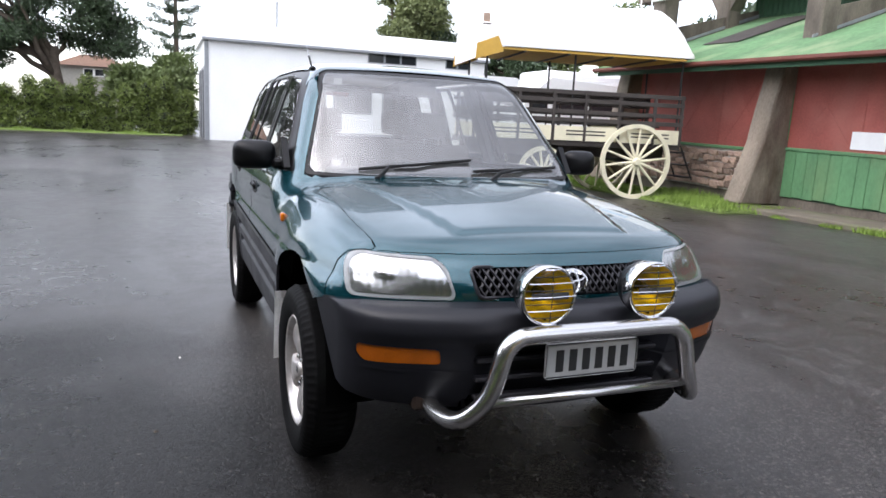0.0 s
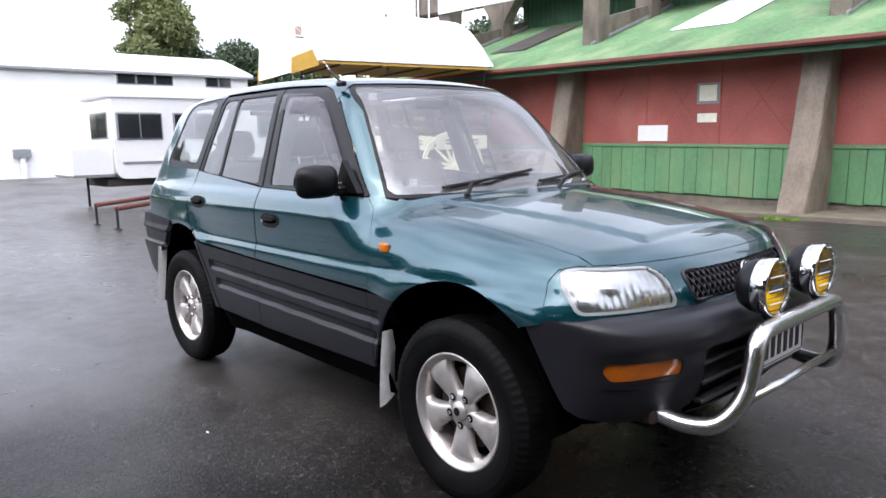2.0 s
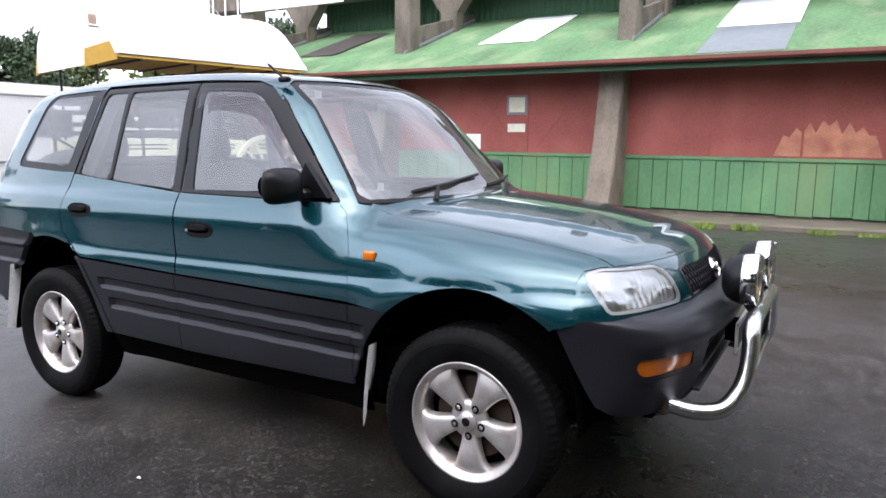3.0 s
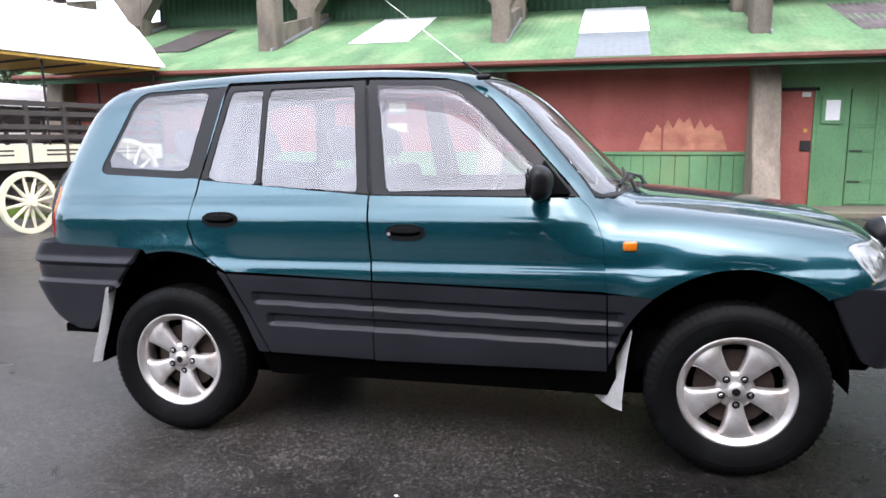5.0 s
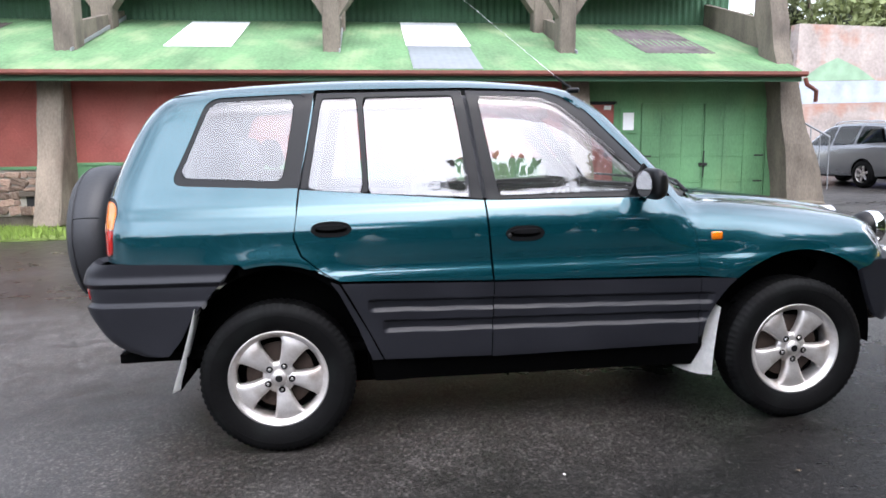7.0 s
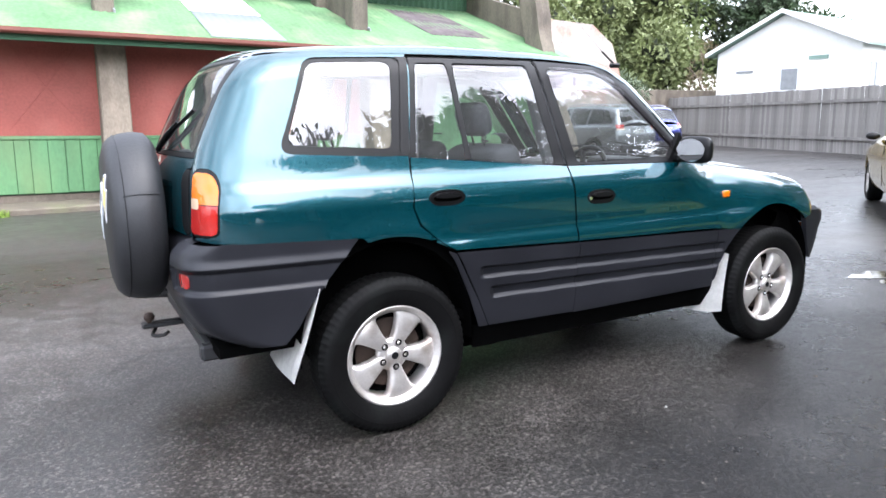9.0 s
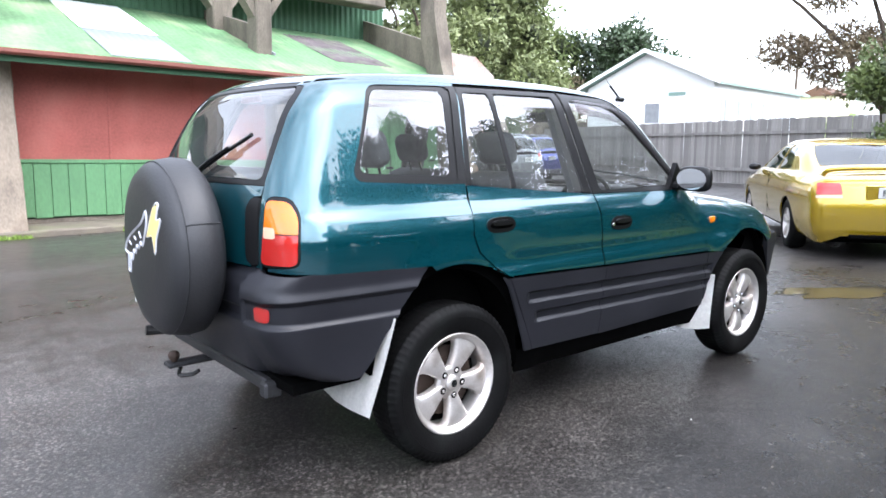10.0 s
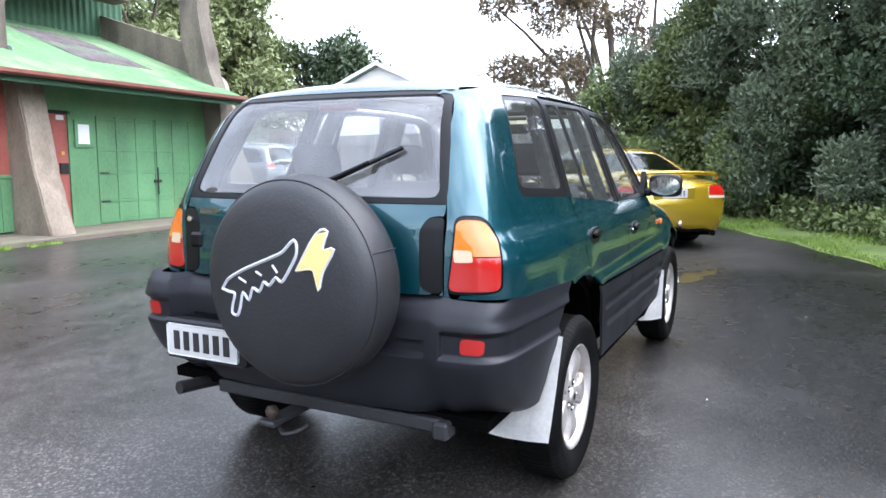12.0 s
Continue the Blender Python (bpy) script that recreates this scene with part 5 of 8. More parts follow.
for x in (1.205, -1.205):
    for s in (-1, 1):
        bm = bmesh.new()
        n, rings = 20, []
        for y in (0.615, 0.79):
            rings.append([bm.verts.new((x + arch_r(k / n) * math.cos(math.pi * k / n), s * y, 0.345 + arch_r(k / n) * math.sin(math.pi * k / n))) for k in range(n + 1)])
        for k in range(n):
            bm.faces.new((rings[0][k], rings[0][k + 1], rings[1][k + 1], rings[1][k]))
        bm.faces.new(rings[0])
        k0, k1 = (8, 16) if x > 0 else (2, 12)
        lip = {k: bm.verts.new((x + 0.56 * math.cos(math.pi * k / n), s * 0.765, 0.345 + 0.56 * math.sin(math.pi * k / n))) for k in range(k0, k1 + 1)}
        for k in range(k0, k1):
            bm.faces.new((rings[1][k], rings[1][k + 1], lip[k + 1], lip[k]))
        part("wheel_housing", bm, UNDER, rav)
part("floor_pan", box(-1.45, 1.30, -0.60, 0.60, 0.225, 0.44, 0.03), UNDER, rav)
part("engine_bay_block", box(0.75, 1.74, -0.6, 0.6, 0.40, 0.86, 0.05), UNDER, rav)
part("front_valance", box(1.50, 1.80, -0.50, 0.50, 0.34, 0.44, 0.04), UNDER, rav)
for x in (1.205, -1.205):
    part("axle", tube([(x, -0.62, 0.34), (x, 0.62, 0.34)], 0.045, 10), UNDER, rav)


# ---- the car's fittings ----
def sweep_flat(outline, mat, name, parent, depth0, depth1, axis, bevel=0.004, label=""):
    bm = prism(outline, depth0, depth1, axis)
    if bevel:
        bmesh.ops.bevel(bm, geom=bm.edges[:], offset=bevel, segments=2, affect="EDGES")
    return part(name, bm, mat, parent, label, smooth=False)


def wheel(x, s, turn):
    """One road wheel: tyre, rim with five broad spokes, nuts, brake disc."""
    hub = part("wheel", lathe([(0.0, 0.0), (-0.001, 0.052), (0.004, 0.068), (0.012, 0.074), (0.03, 0.070), (0.03, 0.0)], 40), ALLOY, rav, "five-spoke alloy wheel with all-terrain tyre", smooth=True)
    hub.matrix_basis = pose(x, s * 0.80, 0.341, 0, 0, 0 if s < 0 else 180)
    # in the wheel's own frame the outer face looks along -y
    bm = bmesh.new()
    prof = [(0.15, 0.215), (0.155, 0.25), (0.15, 0.30), (0.13, 0.326), (0.11, 0.337), (0.06, 0.341), (0.0, 0.341), (-0.012, 0.341), (-0.016, 0.336), (-0.036, 0.325), (-0.045, 0.305), (-0.046, 0.28), (-0.040, 0.25), (-0.030, 0.222), (-0.022, 0.213)]
    sides, rings = 216, []
    for i, (a, r) in enumerate(prof):
        ring = []
        for k in range(sides):
            rr = r
            if 3 <= i <= 5 or 7 <= i <= 9:
                rr = r - (0.0055 if (k + (1 if i > 6 else 0)) % 3 == 0 else 0)
            elif i == 6:
                rr = r - 0.005
            ang = 2 * math.pi * k / sides
            ring.append(bm.verts.new((rr * math.cos(ang), a, rr * math.sin(ang))))
        rings.append(ring)
    for r0, r1 in zip(rings, rings[1:]):
        for k in range(sides):
            bm.faces.new((r0[k], r1[k], r1[(k + 1) % sides], r0[(k + 1) % sides]))
    bmesh.ops.recalc_face_normals(bm, faces=bm.faces[:])
    tyre = part("tyre", bm, RUBBER, hub, "black all-terrain tyre", smooth=True)
    part("sidewall_ring", lathe([(-0.0475, 0.292), (-0.0485, 0.289), (-0.0475, 0.286)], 64, caps=False), RUBBER, tyre, smooth=True)
    part("rim", lathe([(0.14, 0.205), (0.05, 0.188), (0.0, 0.185), (-0.015, 0.198), (-0.026, 0.208), (-0.031, 0.214), (-0.027, 0.219), (-0.018, 0.218)], 64, caps=False), ALLOY, hub, smooth=True)
    for k in range(5):
        a = turn + 72 * k
        bm = bmesh.new()
        rr = (0.030, 0.055, 0.075, 0.10, 0.13, 0.155, 0.172, 0.186, 0.203)
        ww = (0.019, 0.027, 0.029, 0.034, 0.042, 0.050, 0.057, 0.070, 0.098)
        lift = (0.004, 0.003, 0.000, -0.005, -0.009, -0.010, -0.008, -0.003, 0.004)
        grid = []
        for r, w, h in zip(rr, ww, lift):
            line = []
            for q in (-1.0, -0.8, -0.4, 0.0, 0.4, 0.8, 1.0):
                line.append(bm.verts.new((w * q, h - 0.006 + 0.004 * q * q + (0.005 if abs(q) > 0.9 else 0), math.sqrt(max(0.0, r * r - (w * q) ** 2)))))
            grid.append(line)
        for r0, r1 in zip(grid, grid[1:]):
            for q in range(6):
                bm.faces.new((r0[q], r0[q + 1], r1[q + 1], r1[q]))
        for side in (0, 6):
            wall = [bm.verts.new(line[side].co + Vector((0, 0.035, 0))) for line in grid]
            for q in range(len(grid) - 1):
                bm.faces.new((grid[q][side], grid[q + 1][side], wall[q + 1], wall[q]))
        bmesh.ops.recalc_face_normals(bm, faces=bm.faces[:])
        bmesh.ops.rotate(bm, verts=bm.verts[:], matrix=Matrix.Rotation(radians(90 - a), 3, "Y"))
        part("spoke", bm, ALLOY, hub, smooth=True)
        na = radians(turn + 72 * k)
        part("wheel_nut", lathe([(0.0, 0.009), (-0.010, 0.009), (-0.016, 0.006), (-0.016, 0.0)], 6, "y", (0.056 * math.cos(na), 0.002, 0.056 * math.sin(na))), STEEL, hub)
        part("nut_well", lathe([(-0.0055, 0.015), (-0.006, 0.008)], 14, "y", (0.056 * math.cos(na), 0.0, 0.056 * math.sin(na)), caps=False), UNDER, hub)
    part("centre_cap", lathe([(0.0, 0.036), (-0.010, 0.035), (-0.017, 0.029), (-0.019, 0.0)], 24), ALLOY, hub, smooth=True)
    part("cap_badge", lathe([(-0.0195, 0.016), (-0.0205, 0.0)], 16), BLACK, hub)
    part("brake_disc", lathe([(0.05, 0.15), (0.06, 0.15), (0.06, 0.0), (0.05, 0.0)], 32), RUST, hub)
    part("dust_shield", lathe([(0.075, 0.187), (0.08, 0.187), (0.08, 0.0)], 24), UNDER, hub)


for x, s, turn in ((1.205, -1, 57), (-1.205, -1, 64), (1.205, 1, 20), (-1.205, 1, 40)):
    wheel(x, s, turn)

# mud flaps
for s in (-1, 1):
    for prof, y0, y1, nm in ((((-1.535, 0.68), (-1.565, 0.58), (-1.60, 0.47), (-1.640, 0.36), (-1.655, 0.30)), 0.51, 0.862, "mud_flap"), (((0.815, 0.57), (0.80, 0.47), (0.788, 0.37), (0.782, 0.29), (0.782, 0.235)), 0.60, 0.850, "mud_flap")):
        bm = bmesh.new()
        rows = []
        n = len(prof) - 1
        for i, (px, pz) in enumerate(prof):
            t = i / n
            lo_y, hi_y = (y0, y1 - 0.012 * t) if prof[0][0] < 0 else (y1 - 0.05 - 0.18 * t, y1)
            rows.append([bm.verts.new((px + ((0.004 * k - (0.014 if k == 4 else 0)) if prof[0][0] < 0 else -0.145 * t ** 1.3 * (1 - k / 4)), s * (lo_y + (hi_y - lo_y) * k / 4), pz + ((0.035, 0.008, 0, 0, 0.012)[k] if i == n else 0))) for k in range(5)])
        for r0, r1 in zip(rows, rows[1:]):
            for k in range(4):
                bm.faces.new((r0[k], r0[k + 1], r1[k + 1], r1[k]))
        bmesh.ops.solidify(bm, geom=bm.faces[:], thickness=0.008)
        bmesh.ops.recalc_face_normals(bm, faces=bm.faces[:])
        flap = part(nm, bm, FLAP, rav, "dirty white mud flap")
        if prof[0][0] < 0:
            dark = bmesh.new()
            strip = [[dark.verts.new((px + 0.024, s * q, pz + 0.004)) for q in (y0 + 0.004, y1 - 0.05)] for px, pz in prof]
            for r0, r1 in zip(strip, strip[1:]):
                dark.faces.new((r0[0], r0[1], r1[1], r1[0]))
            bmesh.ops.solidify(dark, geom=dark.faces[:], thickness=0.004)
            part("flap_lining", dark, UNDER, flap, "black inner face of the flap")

# grille: dark backing, two sets of crossed bars, frame, plain oval badge
backing = panel("grille", "front", GRILLE, UNDER, rav, off=-0.03, mirror=False, step=0.03, gap=0, label="black lattice radiator grille")[0]


def nose_at(y, z, off=0.0, shape=skin):
    q = on_skin("front", np.array([float(y)]), np.array([float(z)]), shape, off)[0]
    return Vector((float(q[0]), float(q[1]), float(q[2])))


for k in range(-16, 17):
    for lean in (1, -1):
        y0, y1 = k * 0.029 - lean * 0.030, k * 0.029 + lean * 0.030
        pts = []
        for t in (0, 0.34, 0.67, 1):
            y, z = y0 + (y1 - y0) * t, 0.776 + 0.088 * t
            if abs(y) < 0.352:
                pts.append(nose_at(y, z, -0.008 - 0.004 * (lean > 0)))
        if len(pts) > 1:
            part("lattice_bar", tube(pts, 0.0042, 4), GRILL_B, backing)
frame_pts = [nose_at(a, b, -0.001) for a, b in GRILLE]
part("grille_frame", tube(frame_pts, 0.006, 6, closed=True), GRILL_B, backing)
badge = part("badge", tube([nose_at(0.052 * math.cos(a), 0.822 + 0.036 * math.sin(a), 0.006) for a in [2 * math.pi * k / 28 for k in range(28)]], 0.0055, 6, closed=True), CHROME, rav, "plain chrome oval badge")
part("badge_loop", tube([nose_at(0.018 * math.cos(a), 0.822 + 0.034 * math.sin(a), 0.008) for a in [2 * math.pi * k / 20 for k in range(20)]], 0.004, 6, closed=True), CHROME, badge)
part("badge_loop", tube([nose_at(0.044 * math.cos(a), 0.836 + 0.014 * math.sin(a), 0.008) for a in [2 * math.pi * k / 20 for k in range(20)]], 0.004, 6, closed=True), CHROME, badge)


def smooth_line(points, n=6):
    """A rounded line through points."""
    pts = [Vector(p) for p in points]
    ext = [2 * pts[0] - pts[1]] + pts + [2 * pts[-1] - pts[-2]]
    res = []
    for i in range(1, len(ext) - 2):
        p0, p1, p2, p3 = ext[i - 1:i + 3]
        for k in range(n):
            t = k / n
            res.append(0.5 * ((2 * p1) + (p2 - p0) * t + (2 * p0 - 5 * p1 + 4 * p2 - p3) * t * t + (3 * p1 - p0 - 3 * p2 + p3) * t ** 3))
    return res + [pts[-1]]


# bull bar with its lamps
LAMP_Y = 0.198
LAMP_BOWL = material("lamp_bowl_mirror", (0.90, 0.88, 0.84), rough=0.38, metal=1.0, vary=0.05, scale=20)
half = [(1.80, 0.50, 0.425), (1.90, 0.485, 0.405), (1.985, 0.455, 0.415), (2.03, 0.41, 0.465), (2.05, 0.375, 0.53), (2.055, 0.355, 0.60), (2.055, 0.338, 0.655), (2.055, 0.300, 0.690), (2.055, 0.24, 0.700)]
line = smooth_line([(x, -y, z) for x, y, z in half] + [(2.055, 0, 0.700)] + half[::-1])
bar = part("bull_bar", tube(line, 0.029, 16), STEEL, rav, "polished tubular steel bull bar", smooth=True)
part("cross_bar", tube([(2.045, -0.385, 0.487), (2.05, 0, 0.487), (2.045, 0.385, 0.487)], 0.015, 10), STEEL, bar, smooth=True)
for s in (-1, 1):
    part("mount", box(1.74, 1.83, s * 0.52 - 0.03, s * 0.52 + 0.03, 0.39, 0.45, 0.01), RUST, bar)
    lamp = part("driving_lamp", lathe([(2.000, 0.088), (2.005, 0.093), (2.030, 0.094), (2.050, 0.096), (2.057, 0.092), (2.051, 0.086)], 40, "x", (0, s * LAMP_Y, 0.822), caps=False), CHROME, bar, "chrome driving lamp with yellow lens", smooth=True)
    part("back_shell", lathe([(1.935, 0.0), (1.935, 0.045), (1.952, 0.073), (1.980, 0.087), (2.001, 0.0905)], 32, "x", (0, s * LAMP_Y, 0.822), caps=False), BLACK, lamp, "black back shell", smooth=True)
    part("lens", lathe([(2.048, 0.088), (2.053, 0.07), (2.056, 0.03), (2.056, 0.0)], 32, "x", (0, s * LAMP_Y, 0.822), caps=False), YELLOW_LENS, lamp, "yellow lens", smooth=True)
    part("reflector", lathe([(1.965, 0.014), (1.969, 0.03), (1.983, 0.05), (2.005, 0.068), (2.027, 0.080), (2.047, 0.088)], 32, "x", (0, s * LAMP_Y, 0.822), caps=False), LAMP_BOWL, lamp, smooth=True)
    part("bulb_shield", lathe([(1.955, 0.0), (1.955, 0.016), (1.995, 0.016), (2.010, 0.010), (2.012, 0.0)], 14, "x", (0, s * LAMP_Y, 0.822)), DASH, lamp, smooth=True)
    part("lens_band", box(2.057, 2.060, s * LAMP_Y - 0.066, s * LAMP_Y + 0.066, 0.812, 0.834, 0.001), DASH, lamp, "dark marking band across the lens")
    for k in range(-4, 5):
        w = math.sqrt(max(0.0, 0.090 ** 2 - (k * 0.0215) ** 2))
        part("guard_wire", tube([(2.063, s * LAMP_Y - w, 0.822 + k * 0.0215), (2.071, s * LAMP_Y, 0.822 + k * 0.0215), (2.063, s * LAMP_Y + w, 0.822 + k * 0.0215)], 0.0017, 4), IRON if k % 2 else CHROME, lamp)
    part("guard_bar", tube([(2.063, s * LAMP_Y, 0.73), (2.072, s * LAMP_Y, 0.822), (2.063, s * LAMP_Y, 0.914)], 0.002, 4), CHROME, lamp)
    part("lamp_foot", tube([(2.045, s * LAMP_Y, 0.70), (2.02, s * LAMP_Y, 0.735)], 0.016, 8), IRON, lamp)


def plate_bars(parent, origin, right, up, out_v, w, h, n=6):
    """Plain upright bars for the characters of a number plate."""
    o, r, u, f = Vector(origin), Vector(right), Vector(up), Vector(out_v)
    for k in range(n):
        c = o + r * (w * (-0.5 + (k + 0.5) / n) * 0.92)
        bm = bmesh.new()
        bmesh.ops.create_cube(bm, size=1, matrix=Matrix.Translation(c + f * 0.005) @ Matrix((r * w / n * 0.52, u * h * 0.62, f * 0.002)).transposed().to_4x4())
        part("plate_bar", bm, LETTER, parent)


plate = part("number_plate", box(1.982, 1.988, -0.155, 0.205, 0.522, 0.642, 0.008), PLATE, rav, "white number plate with black bars")
plate_bars(plate, (1.984, 0.025, 0.582), (0, 1, 0), (0, 0, 1), (1, 0, 0), 0.33, 0.12)
part("plate_frame", tube([(1.987, -0.152, 0.525), (1.987, 0.202, 0.525), (1.987, 0.202, 0.639), (1.987, -0.152, 0.639)], 0.003, 4, closed=True), LETTER, plate)
part("plate_bracket", box(1.93, 1.983, -0.05, 0.10, 0.55, 0.61), UNDER, rav)
plate2 = part("number_plate", box(-2.068, -2.062, 0.215, 0.575, 0.578, 0.702, 0.008), PLATE, rav, "white rear number plate with black bars")
plate_bars(plate2, (-2.066, 0.395, 0.64), (0, -1, 0), (0, 0, 1), (-1, 0, 0), 0.33, 0.12)
part("plate_recess", box(-2.06, -2.0, 0.19, 0.60, 0.56, 0.72, 0.01), CLAD, rav)

# door handles, side repeaters, mirrors
for s in (-1, 1):
    for hx, hz, tip in ((-0.095, 0.945, -1), (-0.945, 0.993, 0)):
        y = float(on_skin("side", np.array([hx]), np.array([hz]))[0][1]) * -s
        sc = lambda px, pz, k: [(hx + px * k * math.cos(a) * (abs(math.cos(a)) ** -0.3 if abs(math.cos(a)) > 0.01 else 1), hz + pz * k * math.sin(a)) for a in [2 * math.pi * i / 24 for i in range(24)]]
        yo = abs(y)
        rim_h = sweep_flat(sc(0.088, 0.036, 1.0), BLACK, "door_handle", rav, s * (yo - 0.01), s * (yo + 0.004), "y", 0.003, "black recessed door handle")
        sweep_flat(sc(0.076, 0.016, 0.9), UNDER, "handle_recess", rim_h, s * (yo + 0.003), s * (yo + 0.0055), "y", 0)
        sweep_flat([(p, q + 0.012) for p, q in sc(0.066, 0.013, 1.0)], BLACK, "grip", rim_h, s * (yo + 0.0055), s * (yo + 0.020), "y", 0.004)
        if tip:
            part("lock_barrel", lathe([(s * (yo + 0.004), 0.009), (s * (yo + 0.007), 0.008), (s * (yo + 0.007), 0.0)], 12, "y", (hx - 0.07, 0, hz - 0.005)), CHROME, rim_h)
    yr = abs(float(on_skin("side", np.array([0.80]), np.array([0.90]))[0][1]))
    bm = box(0.775, 0.828, s * (yr - 0.008), s * (yr + 0.012), 0.880, 0.918, 0.008, seg=2)
    part("side_repeater", bm, ORANGE, rav, "amber side repeater", smooth=True)
    # mirror
    bm = bmesh.new()
    bmesh.ops.create_uvsphere(bm, u_segments=24, v_segments=14, radius=1.0)
    for v in bm.verts:
        c = v.co
        sx = 0.062 * (1.0 if c.x > 0 else 0.55)
        k = (abs(c.y) ** 4 + abs(c.z) ** 4) ** 0.25 / max(1e-6, math.hypot(c.y, c.z)) if math.hypot(c.y, c.z) > 1e-6 else 1
        v.co = Vector((0.455 + c.x * sx, s * 0.895 + c.y * 0.105 / max(k, 0.8) * 0.95, 1.150 + c.z * 0.072 / max(k, 0.8) * 0.95))
    mirror = part("door_mirror", bm, BLACK, rav, "black plastic door mirror", smooth=True)
    bm = bmesh.new()
    bmesh.ops.create_circle(bm, cap_ends=True, segments=24, radius=1.0)
    for v in bm.verts:
        v.co = Vector((0.419, s * 0.895 + v.co.x * 0.088, 1.150 + v.co.y * 0.058))
    part("mirror_glass", bm, CHROME, mirror)
    part("mirror_arm", prism([(0.40, 1.10), (0.575, 1.10), (0.47, 1.235)], s * 0.745, s * 0.775, "y"), BLACK, mirror)
    part("mirror_stalk", box(0.43, 0.50, s * 0.75, s * 0.82, 1.085, 1.135, 0.015), BLACK, mirror)
    # smoked weather shield over the front side window
    vis = [(-0.262, 1.56), (0.01, 1.548), (0.095, 1.518), (0.19, 1.445), (0.52, 1.115), (0.46, 1.115), (0.15, 1.40), (0.05, 1.45), (-0.10, 1.475), (-0.225, 1.48), (-0.25, 1.46)]
    if s < 0:
        panel("weather_shield", "side", vis, VISOR, rav, off=0.022, step=0.014, gap=0, rim=0.004, label="smoked plastic weather shield", thick=False)

# wipers, aerial, badge lines
for y0, y1, za, zb in ((-0.50, 0.08, 1.112, 1.165), (0.04, 0.60, 1.116, 1.135)):
    foot = nose_at(y0 + 0.10, 1.112, 0.012) + Vector((0.045, 0, -0.036))
    elbow = nose_at(y0 + 0.16, (za + zb) / 2 - 0.010, 0.026)
    mid_a = nose_at((y0 + y1) / 2 + 0.02, (za + zb) / 2 + 0.004, 0.024)
    w = part("wiper", tube([foot, elbow, mid_a], [0.012, 0.009, 0.006], 6), BLACK, rav, "black windscreen wiper")
    part("wiper_blade", tube([nose_at(y0 + 0.03, za, 0.008), nose_at((y0 + y1) / 2, (za + zb) / 2, 0.010), nose_at(y1, zb, 0.010)], 0.0075, 5), BLACK, w)
    part("pivot_cap", lathe([(0.0, 0.0), (0.008, 0.014), (-0.012, 0.016)], 10, "z", tuple(foot), caps=False), BLACK, w)


def gate_at(y, z, off=0.0, shape=skin):
    q = on_skin("rear", np.array([float(y)]), np.array([float(z)]), shape, off)[0]
    return Vector((float(q[0]), float(q[1]), float(q[2])))


w = part("rear_wiper", tube([gate_at(-0.02, 1.205, 0.015), gate_at(-0.16, 1.27, 0.03), gate_at(-0.28, 1.325, 0.03)], [0.014, 0.008, 0.006], 6), BLACK, rav, "black rear wiper")
part("wiper_blade", tube([gate_at(-0.06, 1.225, 0.012), gate_at(-0.22, 1.295, 0.016), gate_at(-0.385, 1.372, 0.012)], 0.009, 5), BLACK, w)
aerial_base = Vector((0.185, -0.575, 1.590))
aer = part("aerial", tube([aerial_base, aerial_base + Vector((-0.08, 0.0, 0.058))], 0.0055, 8), BLACK, rav, "thin telescopic roof aerial")
part("aerial_rod", tube([aerial_base + Vector((-0.07, 0, 0.052)), aerial_base + Vector((-0.55, 0.0, 0.44))], [0.0012, 0.0006], 6), STEEL, aer)
part("aerial_foot", box(0.165, 0.225, -0.59, -0.56, 1.568, 1.592, 0.008), BLACK, aer)
part("high_brake_lamp", box(-1.70, -1.675, -0.09, 0.09, 1.515, 1.548, 0.008), material("dull_red_lens", (0.16, 0.012, 0.010), rough=0.3, vary=0.1), rav, "red high brake lamp")
on_gate = gate_at(0.50, 1.02)
part("gate_handle", box(on_gate.x - 0.014, on_gate.x + 0.02, 0.475, 0.535, 0.99, 1.05, 0.01), BLACK, rav)
on_gate = gate_at(0.43, 1.135)
part("badge_bar", box(on_gate.x - 0.006, on_gate.x + 0.004, 0.37, 0.48, 1.125, 1.145), CHROME, rav)
on_gate = gate_at(0.545, 1.10)
part("gate_keyhole", lathe([(on_gate.x - 0.010, 0.0), (on_gate.x - 0.010, 0.012), (on_gate.x + 0.01, 0.014)], 12, "x", (0, 0.545, 1.10)), CHROME, rav)

# spare wheel in its vinyl cover, with plain shapes in place of the lettering
COVER = [(0.0, -2.222), (0.15, -2.220), (0.26, -2.212), (0.312, -2.198), (0.338, -2.174), (0.353, -2.135), (0.360, -2.09), (0.355, -2.04), (0.32, -2.01)]
cover_x = lambda r: float(np.interp(r, [c[0] for c in COVER[:6]], [c[1] for c in COVER[:6]]))
spare = part("spare_wheel_cover", lathe([(x, r) for r, x in COVER] + [(-2.01, 0.0)], 72, "x", (0, -0.112, 0.925)), VINYL, rav, "black vinyl spare wheel cover with a slanting logo shape", smooth=True)
part("cover_seam", tube([(-2.160, -0.112 + 0.345 * math.cos(a), 0.925 + 0.345 * math.sin(a)) for a in [2 * math.pi * k / 64 for k in range(64)]], 0.0035, 5, closed=True), VINYL, spare)
part("cover_seam", tube([(-2.03, -0.112 - 0.355 * math.cos(0.35), 0.925 + 0.355 * math.sin(0.35)), (-2.09, -0.112 - 0.362 * math.cos(0.35), 0.925 + 0.362 * math.sin(0.35)), (-2.165, -0.112 - 0.345 * math.cos(0.35), 0.925 + 0.345 * math.sin(0.35))], 0.003, 5), VINYL, spare)
part("spare_bracket", box(-2.05, -1.97, -0.25, 0.0, 0.82, 1.08, 0.02), UNDER, rav)
